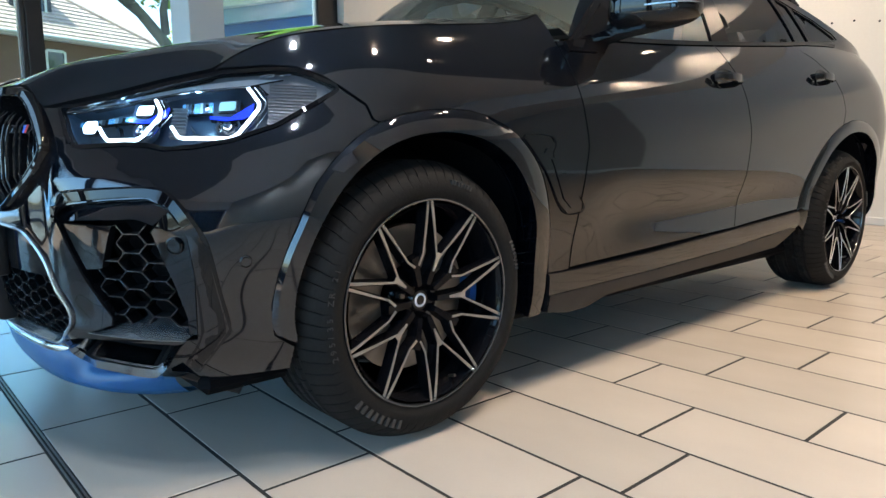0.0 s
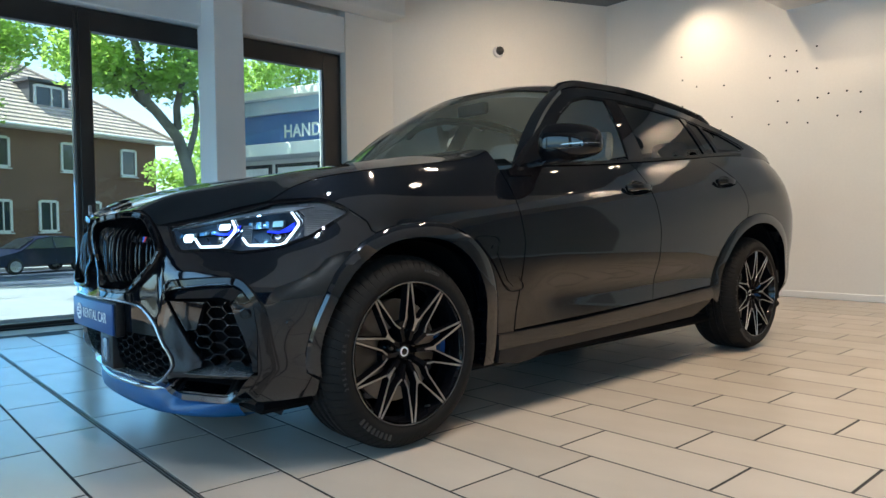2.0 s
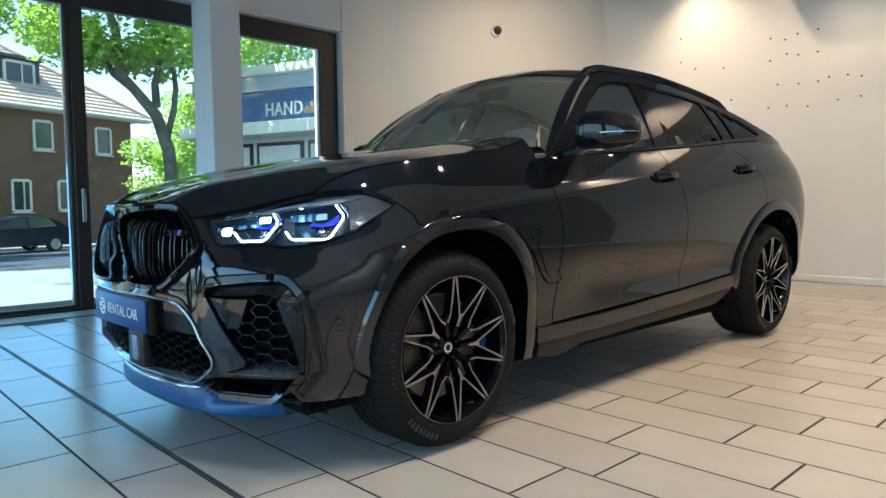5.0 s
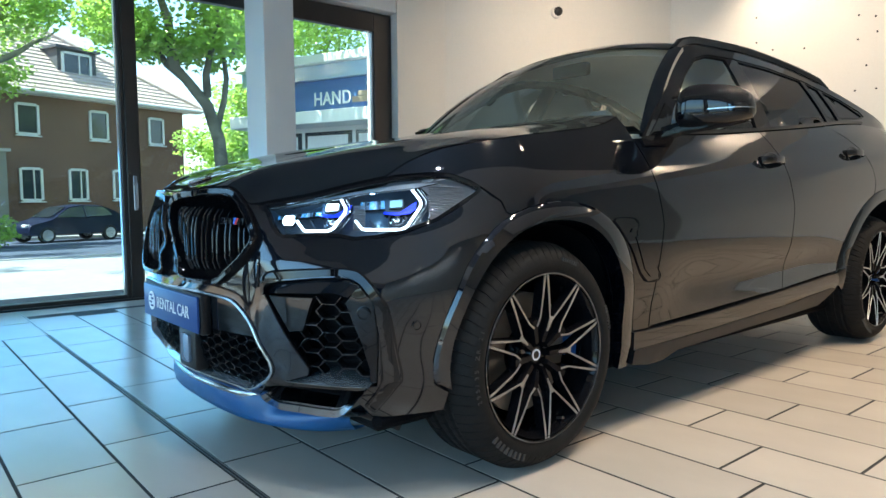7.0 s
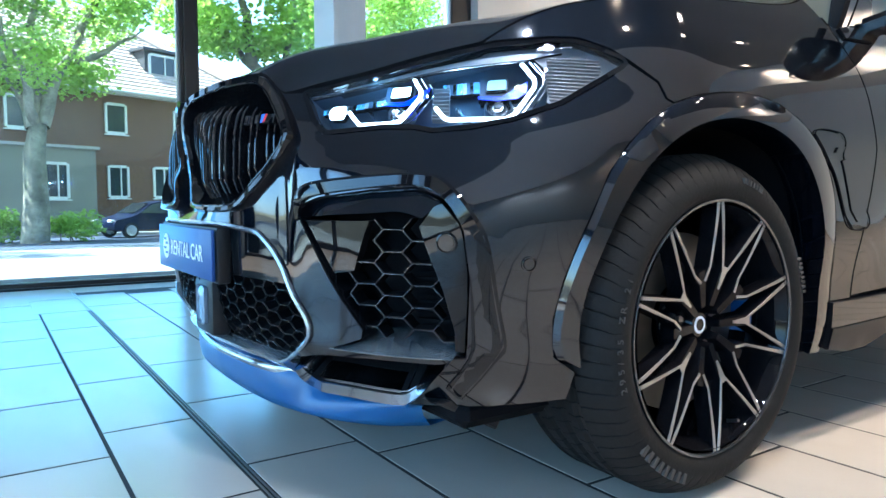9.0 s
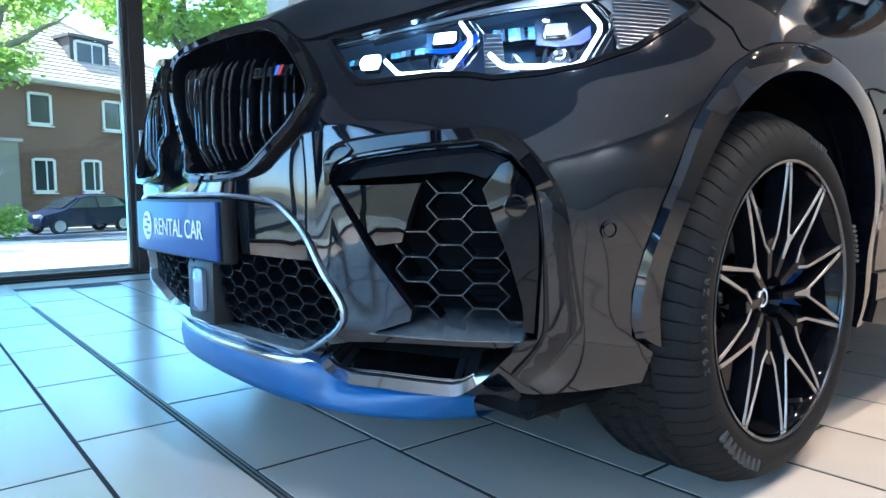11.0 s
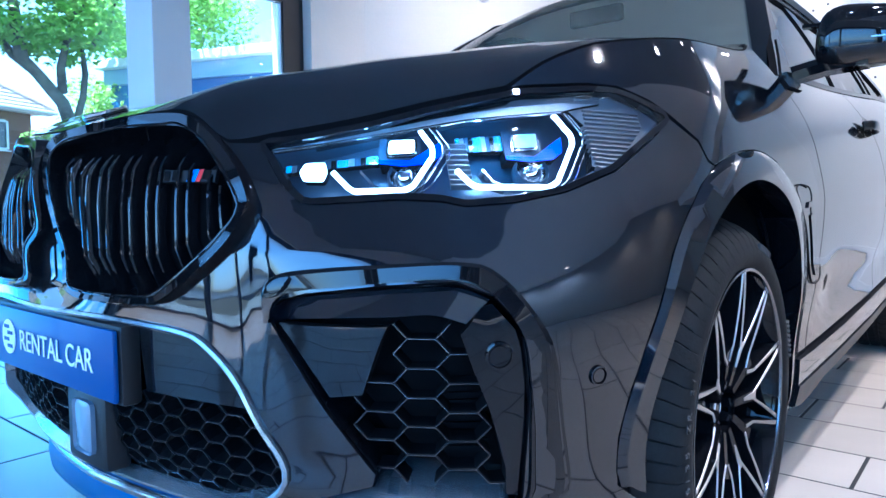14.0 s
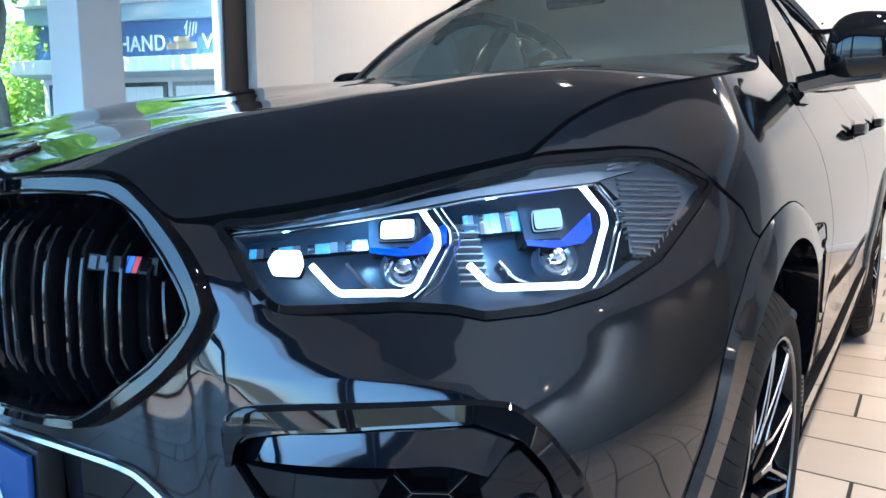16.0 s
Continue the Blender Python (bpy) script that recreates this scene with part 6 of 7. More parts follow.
# ---- the street outside ----
# paving and asphalt are tinted blue for the sky light in the shade
PAVING = material("pale_paving", (0.195, 0.21, 0.23), 0.8, vary=0.18, scale=0.5, fine=0.12, fine_scale=9, bump=0.2, bump_scale=12)
ASPHALT = material("asphalt", (0.028, 0.044, 0.080), 0.85, vary=0.2, scale=0.4, fine=0.15, fine_scale=20, bump=0.2, bump_scale=40)
EARTH = material("verge_earth", (0.12, 0.10, 0.07), 0.95, vary=0.3, scale=0.7, fine=0.2, fine_scale=8, bump=0.3, bump_scale=8)
KERB = material("kerb_stone", (0.34, 0.33, 0.31), 0.8, vary=0.15, scale=2)
BRICK = material("brown_brick", (0.15, 0.080, 0.052), 0.9, vary=0.12, scale=0.6, fine=0.22, fine_scale=7, bump=0.25, bump_scale=14)
RENDER_GREY = material("grey_render", (0.22, 0.21, 0.18), 0.9, vary=0.12, scale=0.7, bump=0.2, bump_scale=20)
ROOF = material("roof_tile", (0.42, 0.33, 0.28), 0.7, vary=0.15, scale=0.8, fine=0.2, fine_scale=5, bump=0.4, bump_scale=6)
WOOD_WHITE = material("white_window_wood", (0.58, 0.58, 0.56), 0.5, vary=0.05, scale=4)
DARK_PANE = material("dark_pane", (0.03, 0.04, 0.05), 0.06, vary=0.3, scale=0.8)
SLATE = material("dark_slate", (0.06, 0.06, 0.065), 0.7, vary=0.2, scale=3)
# darker copy of the bark, with the leaning tree's shade in the colour
BARK_DARK = material("shaded_bark", (0.13, 0.125, 0.10), 0.9, vary=0.5, scale=2.2, fine=0.3, fine_scale=12, bump=0.6, bump_scale=9)
BARK = material("plane_bark", (0.22, 0.205, 0.165), 0.9, vary=0.55, scale=1.9, fine=0.2, fine_scale=12, bump=0.5, bump_scale=9)
LEAF = material("green_leaves", (0.20, 0.34, 0.075), 0.5, vary=0.45, scale=1.1, fine=0.25, fine_scale=6)
_b = LEAF.node_tree.nodes["Principled BSDF"]
_b.inputs["Transmission Weight"].default_value = 0.0
_t = LEAF.node_tree.nodes.new("ShaderNodeBsdfTranslucent")
_t.inputs["Color"].default_value = (0.52, 0.74, 0.16, 1)
_m = LEAF.node_tree.nodes.new("ShaderNodeMixShader")
_m.inputs[0].default_value = 0.45
LEAF.node_tree.links.new(_b.outputs[0], _m.inputs[1])
LEAF.node_tree.links.new(_t.outputs[0], _m.inputs[2])
LEAF.node_tree.links.new(_m.outputs[0], LEAF.node_tree.nodes["Material Output"].inputs["Surface"])
# sign blue and orange are paled, the haze over them put into the colours
BLUE_FASCIA = material("blue_fascia", (0.05, 0.13, 0.34), 0.4, vary=0.08, scale=1.5)
PALE_BLUE = material("pale_blue_metal", (0.30, 0.42, 0.56), 0.4, vary=0.06, scale=2)
SHOP_WHITE = material("white_panel", (0.78, 0.78, 0.77), 0.5, vary=0.05, scale=2)
ORANGE = material("hazed_orange_paint", (0.38, 0.28, 0.20), 0.5, vary=0.05)
BLUE_CAR = material("dark_blue_car_paint", (0.006, 0.011, 0.035), 0.35, spec=0.2, coat=0.35, vary=0.1, scale=3)
RUBBER_FAR = material("far_tyre_rubber", (0.02, 0.02, 0.02), 0.85, vary=0.1)
RIM_FAR = material("silver_rim", (0.55, 0.55, 0.56), 0.35, metal=0.8, vary=0.05)
CLOUDY = material("milky_lamp", (0.7, 0.7, 0.72), 0.2)

DROP = curve([4.2, 12.0, 28.0, 60.0, 900.0], [-0.06, -0.30, -0.80, -0.95, -0.95])


def strip(name, y0, y1, mat, lift, n, label, category, x=120.0):
    bm = bmesh.new()
    rows = []
    for y in np.linspace(y0, y1, n):
        rows.append([bm.verts.new((sx * x, y, float(DROP(y)) + lift)) for sx in (-1, -0.2, 0.2, 1)])
    for a, b in zip(rows, rows[1:]):
        for j in range(3):
            bm.faces.new((a[j], a[j + 1], b[j + 1], b[j]))
    low = [bm.verts.new(v.co - Vector((0, 0, 0.3))) for v in rows[0] + rows[-1]]
    for k, r in ((0, rows[0]), (4, rows[-1])):
        for j in range(3):
            bm.faces.new((r[j], low[k + j], low[k + j + 1], r[j + 1]))
    bmesh.ops.recalc_face_normals(bm, faces=bm.faces)
    return tagged(part(name, bm, mat), label, category, kind="structure")


bm = bmesh.new()
ys = [-900.0, -10.0, 4.0, 8.0, 12.0, 16.0, 20.0, 24.0, 28.0, 34.0, 60.0, 900.0]
rows = [[bm.verts.new((x, y, float(DROP(y)) - 0.02)) for x in (-900, -30, 0, 30, 900)] for y in ys]
for a, b in zip(rows, rows[1:]):
    for j in range(4):
        bm.faces.new((a[j], a[j + 1], b[j + 1], b[j]))
tagged(part("ground", bm, EARTH), "bare brown earth beyond the pavements", "ground", kind="structure")
strip("pavement_near", 4.42, 11.8, PAVING, 0.10, 8, "pale paved forecourt with scattered shade", "pavement")
strip("road", 12.0, 29.8, ASPHALT, 0.0, 12, "grey asphalt street in dappled tree shade", "road")
strip("pavement_far", 30.0, 31.6, PAVING, 0.12, 6, "pale paved footway before the house", "pavement")
strip("kerb_near", 11.81, 11.99, KERB, 0.11, 2, "grey stone kerb", "kerb")
strip("kerb_far", 29.81, 29.99, KERB, 0.13, 2, "grey stone kerb", "kerb")


def house_window(parent, x0, x1, z0, z1, y, leaves=2):
    w = part("window", boxed(x0, x1, y - 0.02, y + 0.03, z0, z1), DARK_PANE, parent)
    for a, b, c, d in ((x0 - 0.06, x0 + 0.05, z0, z1), (x1 - 0.05, x1 + 0.06, z0, z1), (x0 + 0.05, x1 - 0.05, z0 - 0.06, z0 + 0.06), (x0 + 0.05, x1 - 0.05, z1 - 0.06, z1 + 0.06)):
        part("frame", boxed(a, b, y - 0.08, y + 0.02, c, d), WOOD_WHITE, w)
    if leaves > 1:
        xm = (x0 + x1) / 2 + 0.12
        part("mullion", boxed(xm - 0.03, xm + 0.03, y - 0.07, y + 0.01, z0 + 0.06, z1 - 0.06), WOOD_WHITE, w)
    part("sill", boxed(x0 - 0.1, x1 + 0.1, y - 0.16, y + 0.0, z0 - 0.11, z0 - 0.06), WOOD_WHITE, w)
    return w


house = thing("brick_house", "two-storey brown brick house with hipped tiled roof and dormer", "house")
HY, END = 33.0, 12.45
part("wall", boxed(-16, END, HY, HY + 8.6, -1.4, 5.62), BRICK, house)
EAVE, RIDGE = 5.62, 10.3
roof_low = [(-16.5, HY - 0.55), (END + 0.95, HY - 0.55), (END + 0.95, HY + 9.2), (-16.5, HY + 9.2)]
bm = bmesh.new()
low = [bm.verts.new((x, y, EAVE)) for x, y in roof_low]
rim = [bm.verts.new((x, y, EAVE + 0.14)) for x, y in roof_low]
top = [bm.verts.new((x, HY + 4.3, RIDGE)) for x in (-11.5, END - 7.6)]
for i in range(4):
    bm.faces.new((low[i], low[(i + 1) % 4], rim[(i + 1) % 4], rim[i]))
bm.faces.new(low)
for f in ((rim[0], rim[1], top[1], top[0]), (rim[1], rim[2], top[1]), (rim[2], rim[3], top[0], top[1]), (rim[3], rim[0], top[0])):
    bm.faces.new(f)
bmesh.ops.recalc_face_normals(bm, faces=bm.faces)
roof = part("roof", bm, ROOF, house, "weathered pale clay tile hipped roof")
bm = bmesh.new()
for i in range(22):
    k = (i + 0.4) / 22
    y, z = HY - 0.55 + k * 4.85, EAVE + 0.14 + k * (RIDGE - EAVE - 0.14)
    x1 = END + 0.95 - k * 8.5
    box(bm, -16.4 + k * 5, x1, y - 0.03, y + 0.03, z - 0.04, z + 0.028)
part("tile_courses", bm, ROOF, roof)
bm = bmesh.new()
rod(bm, (END + 0.95, HY - 0.55, EAVE + 0.16), (END - 7.6, HY + 4.3, RIDGE + 0.02), 0.10, 8)
part("hip_tiles", bm, ROOF, roof)
part("gutter", rod(bmesh.new(), (-16.5, HY - 0.62, 5.66), (END + 1.0, HY - 0.62, 5.66), 0.085, 8), WOOD_WHITE, house)
part("soffit", boxed(-16.4, END + 0.9, HY - 0.5, HY - 0.004, 5.54, 5.615), WOOD_WHITE, house)
for x0, x1, z0, z1 in ((3.57, 4.50, 3.79, 5.10), (7.01, 7.90, 3.76, 5.10), (10.28, 11.12, 3.73, 5.06), (3.61, 4.53, 0.84, 2.25), (5.86, 6.70, 0.84, 2.26), (8.12, 8.98, 0.86, 2.27), (-4.0, -3.1, 3.6, 4.9), (-7.0, -6.1, 3.6, 4.9), (-0.6, 0.3, 3.7, 5.0)):
    house_window(house, x0, x1, z0, z1, HY, 2 if z0 < 2 else 1)
porch = part("annex", boxed(-6.0, 2.75, HY - 0.6, HY - 0.005, -1.4, 2.92), RENDER_GREY, house, "low grey rendered annex with flat roof")
part("annex_roof", boxed(-6.1, 2.9, HY - 0.72, HY - 0.01, 2.925, 3.05), KERB, porch)
house_window(house, 0.45, 1.50, 0.78, 2.25, HY - 0.6)
dormer = part("dormer", boxed(6.0, 7.95, HY + 0.75, HY + 3.4, 6.4, 8.02), SLATE, house, "dark slate dormer with a flat top")
part("dormer_roof", boxed(5.85, 8.1, HY + 0.55, HY + 3.6, 8.025, 8.16), SLATE, dormer)
house_window(house, 6.24, 7.62, 6.72, 7.86, HY + 0.74)
# the house stands turned to the showroom's front
house.matrix_world = Matrix.Translation((3.6, HY, 0)) @ Matrix.Rotation(radians(20), 4, "Z") @ Matrix.Translation((-3.6, -HY, 0))


# the trees: tapered trunks and limbs, crowns of single leaves
def limb(bm, pts, r0, r1, seg=9):
    n = len(pts)
    rings = []
    for i, p in enumerate(pts):
        p = Vector(p)
        t = (Vector(pts[min(i + 1, n - 1)]) - Vector(pts[max(i - 1, 0)])).normalized()
        q = t.to_track_quat("Z", "Y")
        r = r0 + (r1 - r0) * i / (n - 1)
        rings.append([bm.verts.new(p + q @ Vector((r * (1 + 0.12 * math.sin(3 * j + i)) * math.cos(2 * math.pi * j / seg), r * math.sin(2 * math.pi * j / seg), 0))) for j in range(seg)])
    for a, b in zip(rings, rings[1:]):
        for j in range(seg):
            bm.faces.new((a[j], a[(j + 1) % seg], b[(j + 1) % seg], b[j]))
    bm.faces.new(rings[-1])


def bend(a, b, n, wob):
    a, b = Vector(a), Vector(b)
    out = []
    for i in range(n + 1):
        t = i / n
        p = a.lerp(b, t)
        p += Vector((random.uniform(-wob, wob), random.uniform(-wob, wob), random.uniform(-wob, wob) * 0.4)) * (0 if i in (0, n) else 1)
        out.append(p)
    return out


def leaf_cloud(centres, per, size):
    """Thousands of small bent leaves in loose clumps."""
    verts, faces = [], []
    for c, r in centres:
        for _ in range(int(per * r * r)):
            d = Vector((random.gauss(0, 1), random.gauss(0, 1), random.gauss(0, 1)))
            d = d.normalized() * r * random.random() ** 0.45
            d.z *= 0.7
            p = Vector(c) + d
            s = size * random.uniform(0.6, 1.4)
            q = Euler((random.uniform(-0.9, 0.9), random.uniform(-0.9, 0.9), random.uniform(0, 6.28))).to_quaternion()
            k = len(verts)
            for x, y, z in ((-0.5, 0, 0), (0, -0.42, 0.10), (0.55, 0, -0.05), (0, 0.42, 0.10)):
                verts.append(p + q @ Vector((x * s, y * s, z * s)))
            faces.append((k, k + 1, k + 2, k + 3))
    me = bpy.data.meshes.new("crown")
    me.from_pydata([tuple(v) for v in verts], [], faces)
    me.materials.append(LEAF)
    return me


def tree(base, trunk, limbs, clumps, label, r0, per=270, size=0.18, bark=None):
    t = thing("tree", label, "tree", Matrix.Translation(base))
    t.matrix_world = Matrix()
    bm = bmesh.new()
    limb(bm, trunk, r0, r0 * 0.55)
    for a, b, ra in limbs:
        limb(bm, bend(a, b, 5, 0.18), ra, ra * 0.25, 7)
    part("trunk", bm, bark or BARK, t, smooth="all")
    crown = new("crown", leaf_cloud(clumps, per, size))
    crown.parent = t
    return t


def clump_field(lo, hi, n, r0, r1):
    return [((random.uniform(lo[0], hi[0]), random.uniform(lo[1], hi[1]), random.uniform(lo[2], hi[2])), random.uniform(r0, r1)) for _ in range(n)]


random.seed(5)
tree((0.1, 24, -1.0), [(0.1, 24, -1.2), (0.2, 24, 0.4), (0.2, 24, 2.2), (0.35, 24, 3.2)],
     [((0.4, 24, 3.1), (1.6, 23.8, 6.0), 0.3), ((1.5, 23.8, 5.8), (2.8, 23.5, 8.6), 0.16), ((0.2, 24, 3.0), (-1.4, 24.4, 7.5), 0.26), ((0.3, 24, 3.2), (0.4, 25.5, 8.5), 0.22), ((1.5, 23.9, 5.2), (3.6, 24.5, 6.6), 0.12), ((0.3, 24, 3.0), (-0.6, 22.2, 6.0), 0.18)],
     clump_field((-4.5, 21.5, 5.0), (3.4, 26.5, 10.5), 46, 0.8, 1.5) + clump_field((-3.5, 22.5, 3.4), (1.2, 24.5, 5.0), 9, 0.5, 0.9) + clump_field((1.6, 22.5, 7.6), (3.6, 25, 9.0), 5, 0.5, 0.9),
     "old plane tree with mottled trunk and light green crown", 0.46)
tree((7.6, 20, -0.8), [(7.6, 20, -0.9), (7.55, 20, 1.5), (7.45, 20, 2.8), (7.1, 20, 3.9), (6.5, 20, 4.6), (6.05, 20, 5.1)],
     [((6.05, 20, 5.0), (5.2, 19.6, 8.5), 0.2), ((6.4, 20, 4.7), (4.6, 20.6, 6.6), 0.14), ((7.4, 20, 3.2), (8.2, 20.4, 7.6), 0.12), ((8.0, 20.2, 5.6), (9.4, 20.0, 8.0), 0.08), ((7.1, 20, 4.2), (7.0, 18.6, 7.6), 0.14)],
     clump_field((3.6, 17.8, 5.6), (11.0, 22.5, 10.5), 46, 0.8, 1.4) + clump_field((5.0, 19, 5.0), (7.2, 21, 6.2), 9, 0.5, 0.9),
     "leaning street tree with broad green crown", 0.25, bark=BARK_DARK)
# unseen tree, added overhead to throw shade on forecourt and road
tree((-9.5, 13.5, -0.3), [(-9.5, 13.5, -0.6), (-9.4, 13.5, 2.5), (-9.2, 13.4, 5.0), (-8.8, 13.2, 7.2)],
     [((-8.8, 13.2, 7.0), (-2.0, 12.5, 9.6), 0.24), ((-9.0, 13.3, 6.2), (-5.5, 17.0, 9.2), 0.18), ((-8.9, 13.2, 6.8), (-4.0, 9.0, 9.4), 0.18), ((-2.4, 12.5, 9.4), (5.0, 13.5, 10.2), 0.14)],
     clump_field((-10.5, 7.5, 8.6), (7.5, 19.5, 11.0), 46, 0.9, 1.7),
     "broad unseen tree added to shade the forecourt and road", 0.42, per=260, size=0.2)
tree((13.0, 25, -1.1), [(13, 25, -1.2), (13.1, 25, 2.0), (13.0, 25, 4.5)],
     [((13, 25, 4.2), (11.4, 25.4, 8.0), 0.2), ((13, 25, 4.4), (14.8, 24.5, 8.4), 0.2), ((13, 25, 3.6), (12.4, 23.5, 6.5), 0.14)],
     clump_field((9.5, 22.5, 3.6), (17.5, 27.5, 10.0), 44, 0.9, 1.6) + clump_field((11, 25, 0.6), (16, 30, 3.6), 16, 0.8, 1.3) + clump_field((9.3, 25, 0.2), (12.0, 28, 5.4), 26, 0.7, 1.2),
     "broad green tree behind the street corner", 0.32)


def shrub(x, y, w, label):
    random.seed(int(x * 10) + 50)
    s = thing("shrub", label, "shrub")
    z = float(DROP(y))
    ob = new("foliage", leaf_cloud(clump_field((x - w, y - 0.5, z + 0.25), (x + w, y + 0.5, z + 0.95), int(7 * w) + 3, 0.35, 0.6), 700, 0.13))
    ob.parent = s
    bm = bmesh.new()
    for _ in range(9):
        a = (x + random.uniform(-w, w) * 0.7, y + random.uniform(-0.3, 0.3), z - 0.02)
        limb(bm, bend(a, (a[0] + random.uniform(-0.3, 0.3), a[1], z + 0.8), 3, 0.05), 0.025, 0.008, 5)
    part("stems", bm, BARK, s)
    return s


shrub(0.3, 25.2, 1.7, "leafy green shrub round the tree trunk")
shrub(-3.2, 25.6, 1.6, "leafy green shrub on the verge")


# parked hatchback
def hatchback(at):
    car = thing("parked_hatchback", "dark blue hatchback parked at the far kerb", "car", at)
    side = [(-2.08, 0.32), (-2.10, 0.55), (-2.02, 0.72), (-1.35, 0.86), (-1.10, 0.93), (-0.35, 1.38), (0.2, 1.47), (1.2, 1.43), (1.75, 1.22), (2.05, 0.95), (2.10, 0.60), (2.06, 0.32)]
    wide = curve([0.3, 0.6, 0.93, 1.2, 1.48], [0.84, 0.875, 0.83, 0.70, 0.58])
    bm = bmesh.new()
    out = rounded(side, 0.10, 3)
    cols = []
    for k in np.linspace(-1, 1, 9):
        f = 1 - 0.06 * abs(k) ** 4
        cols.append([bm.verts.new((x * f, float(wide(z)) * k, 0.3 + (z - 0.3) * (1 - 0.03 * k * k))) for x, z in out])
    n = len(out)
    for a, b in zip(cols, cols[1:]):
        for i in range(n):
            bm.faces.new((a[i], a[(i + 1) % n], b[(i + 1) % n], b[i]))
    bm.faces.new(cols[0])
    bm.faces.new(list(reversed(cols[-1])))
    bmesh.ops.recalc_face_normals(bm, faces=bm.faces)
    body = part("body", bm, BLUE_CAR, car, smooth=True)
    for s in (-1, 1):
        for name, pts in (("side_window", [(-0.85, 0.98), (-0.25, 1.33), (0.25, 1.39), (0.25, 0.97)]), ("side_window", [(0.32, 0.97), (0.32, 1.39), (1.15, 1.36), (1.45, 1.02)])):
            bm = bmesh.new()
            v = [bm.verts.new((x, s * (float(wide(z)) + 0.012), z)) for x, z in pts]
            v2 = [bm.verts.new((x, s * (float(wide(z)) - 0.02), z)) for x, z in pts]
            bm.faces.new(v)
            for i in range(4):
                bm.faces.new((v[i], v[(i + 1) % 4], v2[(i + 1) % 4], v2[i]))
            bmesh.ops.recalc_face_normals(bm, faces=bm.faces)
            part(name, bm, DARK_PANE, body)
        for x in (-1.30, 1.28):
            m = Matrix.Translation((x, s * 0.80, 0.31)) @ pose(0, 0, 0, 90 * s, 0, 0)
            w = part("wheel", lathe(bmesh.new(), [(0.20, -0.09), (0.30, -0.09), (0.315, -0.05), (0.315, 0.06), (0.30, 0.095), (0.20, 0.10), (0.2, -0.09)], m, 28), RUBBER_FAR, car, smooth=True)
            bm = bmesh.new()
            for i in range(8):
                q = m @ Matrix.Rotation(i * math.pi / 4, 4, "Z")
                rod(bm, q @ Vector((0.03, 0, -0.082)), q @ Vector((0.2, 0, -0.088)), 0.024, 6)
                rod(bm, q @ Vector((0.03, 0, 0.082)), q @ Vector((0.2, 0, 0.088)), 0.024, 6)
            lathe(bm, [(0.0, -0.07), (0.2, -0.075), (0.21, -0.095), (0.0, -0.055)], m, 28)
            part("rim", bm, RIM_FAR, w)
        part("headlamp", box(bmesh.new(), -2.06, -1.88, s * 0.62 - 0.14, s * 0.62 + 0.14, 0.62, 0.74, bevel=0.03, seg=2), CLOUDY, car)
    bm = bmesh.new()
    v = [bm.verts.new(p) for p in ((-1.06, -0.66, 0.985), (-1.06, 0.66, 0.985), (-0.38, 0.56, 1.385), (-0.38, -0.56, 1.385))]
    bm.faces.new(v)
    bmesh.ops.solidify(bm, geom=bm.faces[:], thickness=0.02)
    part("windscreen", bm, DARK_PANE, body)
    part("number_plate", boxed(-2.13, -2.11, -0.26, 0.26, 0.42, 0.53), SHOP_WHITE, car)
    return car


hatchback(Matrix.Translation((4.45, 28.3, float(DROP(28.3)))) @ Matrix.Rotation(radians(20), 4, "Z"))

# the shop next door, with its blue fascia
SHOP = Matrix.Translation((10.3, 21.2, -0.30)) @ Matrix.Rotation(math.atan2(-0.938, 0.346), 4, "Z") @ Matrix.Scale(1.35, 4)
shop = thing("shop_building", "low shop with blue fascia and white canopy edge", "building", SHOP)
part("wall", boxed(-1.0, 9, 0.02, 6, -0.8, 4.0), SHOP_WHITE, shop)
part("roof_edge", boxed(-1.2, 9.2, -0.5, 6.2, 4.3, 4.52, bevel=0.02), SHOP_WHITE, shop, "white metal roof edge")
part("cornice", boxed(-1.1, 9.1, -0.3, 0.01, 3.92, 4.29), PALE_BLUE, shop, "pale blue metal cornice")
part("fascia", boxed(-1.0, 9.0, -0.18, 0.0, 3.05, 3.91), BLUE_FASCIA, shop, "deep blue sign fascia")
part("canopy", boxed(-1.0, 9.0, -0.9, 0.01, 2.72, 3.04, bevel=0.02), SHOP_WHITE, shop, "white canopy under the sign")
for i in range(5):
    x0 = -0.8 + i * 1.7
    w = part("window", boxed(x0, x0 + 1.55, -0.03, 0.015, 0.2, 2.6), DARK_PANE, shop)
    part("blind", boxed(x0 + 0.1, x0 + 1.45, -0.045, -0.031, 1.9, 2.5), SHOP_WHITE, w)
    for j in range(9):
        part("slat", boxed(x0 + 0.12 + j * 0.15, x0 + 0.19 + j * 0.15, -0.06, -0.047, 1.2, 2.48), SHOP_WHITE, w)


def text_mesh(name, body, size, m, mat, parent, depth=0.01, spacing=1.0, bold=0.0, sx=1.0):
    cu = bpy.data.curves.new(name, "FONT")
    cu.body, cu.size, cu.extrude, cu.space_character, cu.offset = body, size, depth, spacing, bold
    tmp = bpy.data.objects.new(name, cu)
    scene.collection.objects.link(tmp)
    me = bpy.data.meshes.new_from_object(tmp.evaluated_get(bpy.context.evaluated_depsgraph_get()))
    bpy.data.objects.remove(tmp)
    me.name = name
    me.materials.clear()
    me.materials.append(mat)
    ob = new(name, me)
    ob.matrix_world = m @ Matrix.Diagonal((sx, 1, 1, 1))
    ob.parent = parent
    return ob


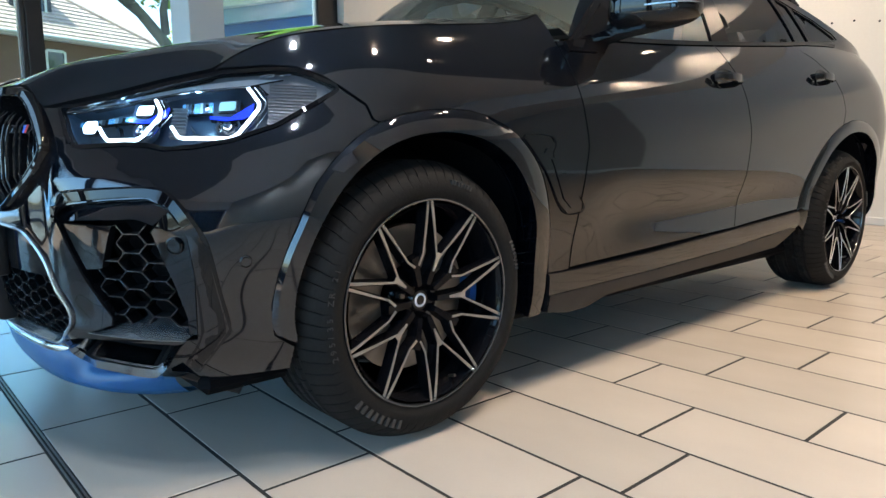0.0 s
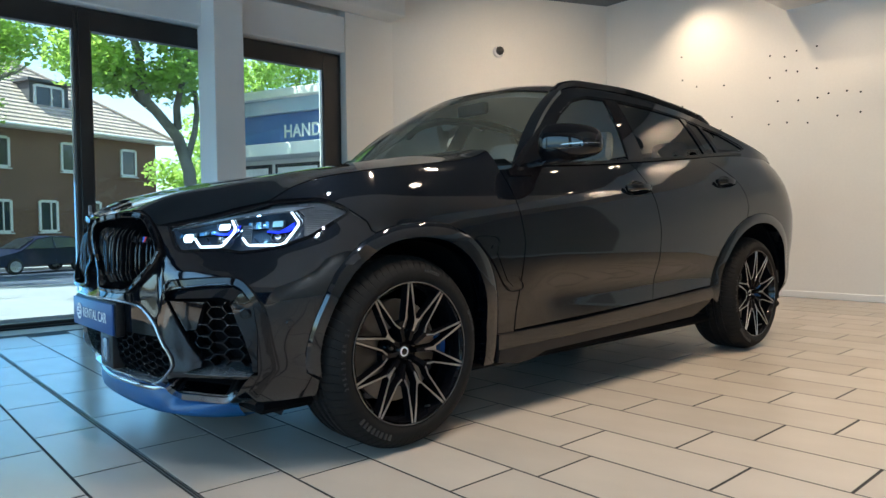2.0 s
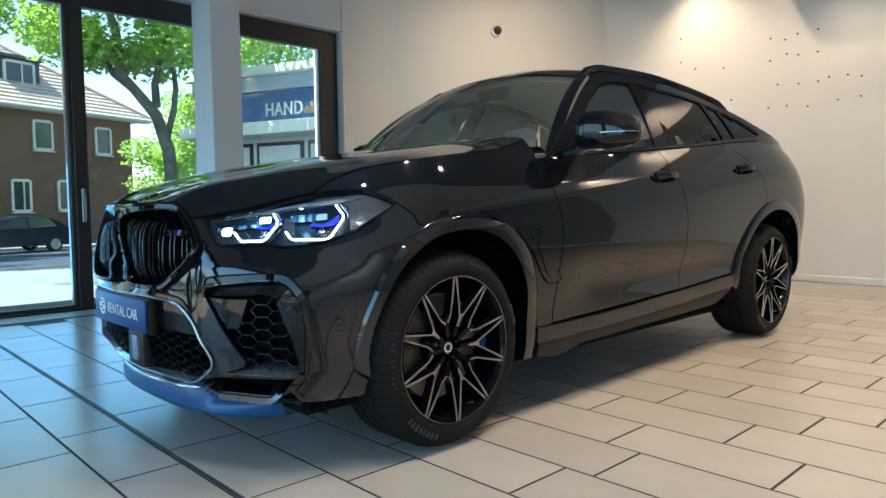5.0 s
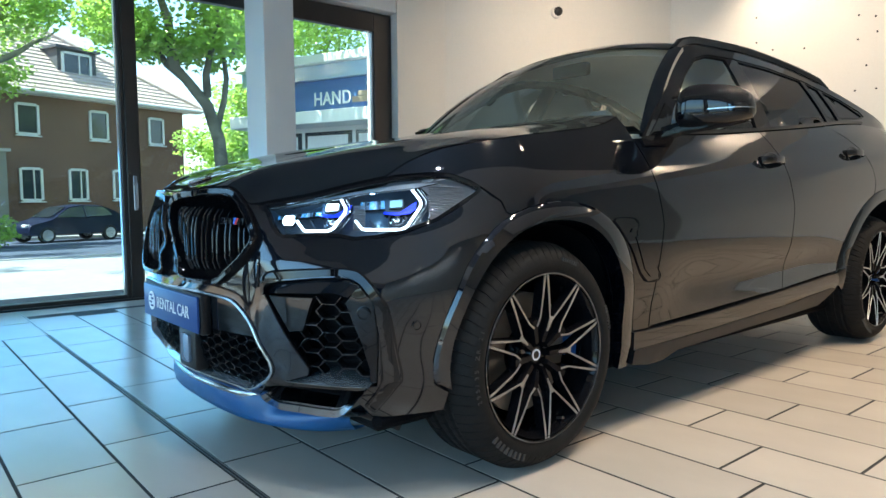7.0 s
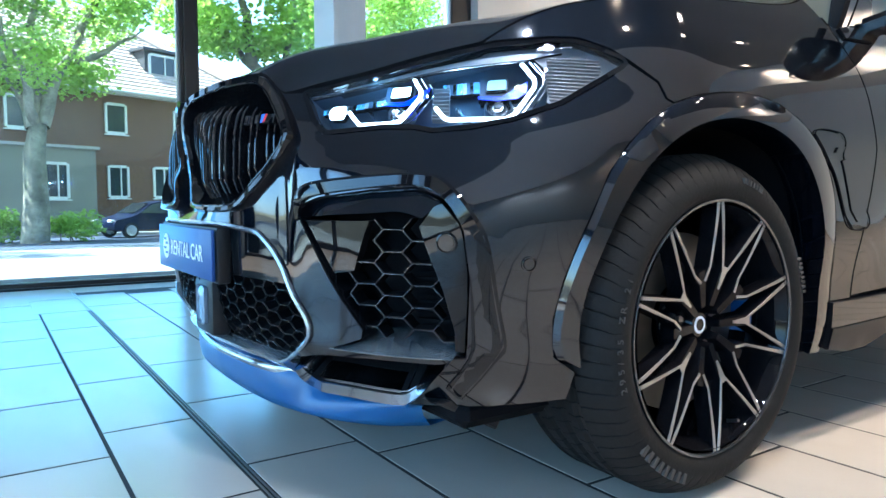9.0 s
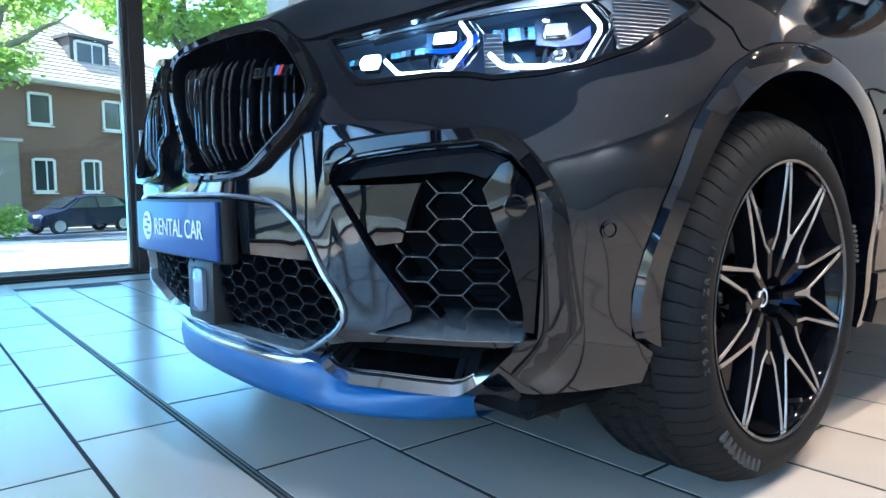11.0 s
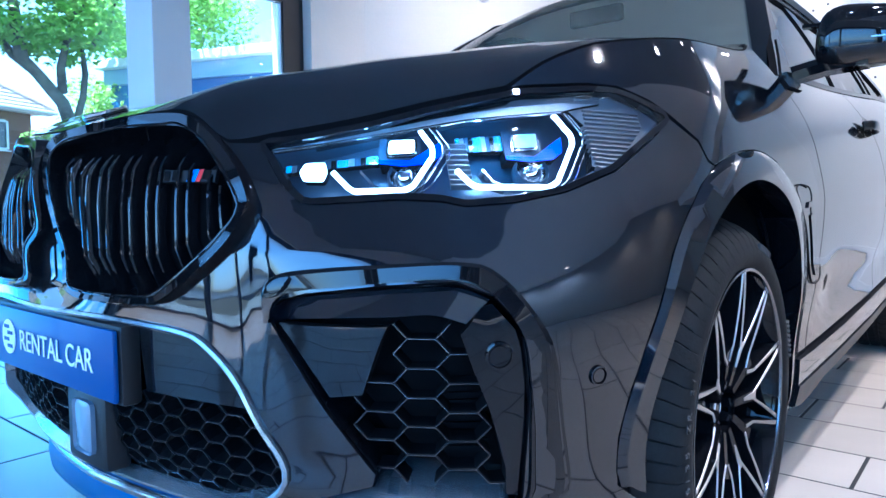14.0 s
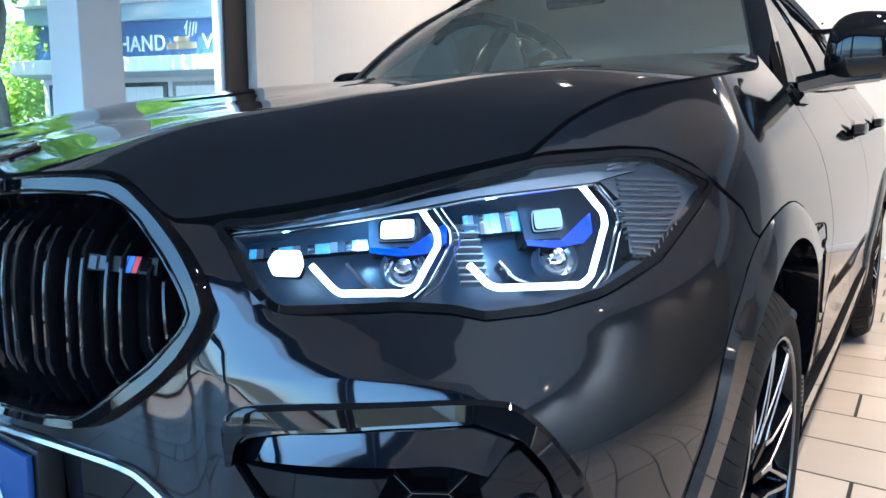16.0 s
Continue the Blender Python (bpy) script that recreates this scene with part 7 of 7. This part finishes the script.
text_mesh("sign_lettering", "HAND", 0.48, pose(1.36, -0.185, 3.27, 90, 0, 0), SHOP_WHITE, shop, 0.012, 1.05, 0.006, 0.86)
text_mesh("sign_lettering", "V", 0.46, pose(3.52, -0.185, 3.27, 90, 0, 0), SHOP_WHITE, shop, 0.012)
bm = bmesh.new()
box(bm, 2.62, 3.38, -0.20, -0.18, 3.27, 3.42, bevel=0.01)
box(bm, 2.80, 3.20, -0.20, -0.18, 3.425, 3.55, bevel=0.01)
part("car_emblem", bm, ORANGE, shop, "orange car shape on the sign")
bm = bmesh.new()
for i, (a, b) in enumerate((((3.12, 3.58), (3.16, 3.86)), ((3.20, 3.54), (3.25, 3.84)), ((3.28, 3.55), (3.33, 3.84)), ((3.36, 3.60), (3.40, 3.84)), ((3.08, 3.70), (3.18, 3.88)))):
    rod(bm, (a[0], -0.19, a[1]), (b[0], -0.19, b[1]), 0.016, 6)
part("wash_emblem", bm, SHOP_WHITE, shop, "white line emblem on the sign")

text_mesh("lettering", "RENTAL CAR", 0.056, text_face @ pose(-0.120, 0.4955, 0), PLATE_WHITE, sign, 0.0006, 0.98, 0.0, 0.98)

# size lettering moulded into the tyres of the side that shows
for tyre in [o for o in bpy.data.objects if o.name.split(".")[0] == "tyre" and o.parent.name in ("wheel", "wheel.001")]:
    wx, wr, wh = (0.0, 0.369, 0.145) if tyre.parent.name == "wheel" else (2.972, 0.374, 0.156)
    wy = 0.838 if wx == 0.0 else 0.825
    at = Matrix.Translation((wx, -wy, wr)) @ Matrix.Rotation(radians(90), 4, "X")
    for i, ch in enumerate("295/35 ZR 21"):
        if ch != " ":
            a = radians(196 - i * 3.5)
            m = at @ Matrix.Rotation(a - math.pi / 2, 4, "Z") @ Matrix.Translation((-0.006, wr - 0.062, wh - 0.0098))
            text_mesh("moulded_letter", ch, 0.022, m, RUBBER_MARK, tyre, 0.0008)


# ---- floor tiles ----
floor = bpy.data.objects["floor"]


def tile_mesh(sx, sy):
    bm = boxed(-sx / 2, sx / 2, -sy / 2, sy / 2, -0.012, 0.0)
    top = [e for e in bm.edges if all(v.co.z > -0.001 for v in e.verts)]
    bmesh.ops.bevel(bm, geom=top, offset=0.0010, segments=1, affect="EDGES")
    me = bpy.data.meshes.new("tile")
    bm.to_mesh(me)
    bm.free()
    me.materials.append(TILE)
    return me


PITCH_X, PITCH_Y, GAP = 0.30, 0.60, 0.0105
PHASE = {-1: 0.385, 0: 0.275, 1: 0.439, 2: 0.33, 3: 0.477, 4: 0.163, 5: 0.0, 6: 0.415, 7: 0.2, 8: 0.01, 9: 0.452, 10: 0.14, 11: 0.584}
whole = tile_mesh(PITCH_X - GAP, PITCH_Y - GAP)
narrow = tile_mesh(0.245 - GAP, PITCH_Y - GAP)
near, far = [], []
for k in range(-1, 23):
    x = -0.475 + PITCH_X * (k + 0.5)
    if x + 0.15 > SIDE_X + 0.05:
        break
    ph = PHASE.get(k, (0.584 - 0.19 * (k - 11)) % 0.6)
    for j in range(-13, 8):
        near.append((whole, x, ph + PITCH_Y * (j + 0.5)))
for k in range(0, 18):
    x = -1.035 - PITCH_X * (k - 0.5) if k else -0.9125
    ph = (0.225 - 0.2 * k) % 0.6
    for j in range(-13, 8):
        near.append((narrow if k == 0 else whole, x, ph + PITCH_Y * (j + 0.5)))
near = [n for n in near if -6.9 < n[2] < WIN_Y - 0.42]
near.sort(key=lambda n: math.hypot(n[1] - 0.6, (n[2] + 0.8) * 1.2))
for me, x, y in near[:300]:
    ob = new("tile", me)
    ob.location = (x, y, random.uniform(-0.0002, 0.0003))
    ob.rotation_euler = (random.uniform(-0.0003, 0.0003), random.uniform(-0.0006, 0.0006), 0)
    ob.parent = floor
bm = bmesh.new()
for me, x, y in near[300:]:
    box(bm, x - 0.1447, x + 0.1447, y - 0.2947, y + 0.2947, -0.012, random.uniform(-0.0002, 0.0003))
box(bm, -6.2, 6.45, WIN_Y - 0.42, WIN_Y - 0.1, -0.012, 0.0)
rest = part("tile_field", bm, TILE, floor)
tagged(rest, kind="stuff")
for x in (-0.787, -0.777):
    part("joint_profile", boxed(x - 0.002, x + 0.002, -6.9, WIN_Y - 0.1, -0.012, 0.0012), JOINT_METAL, floor)
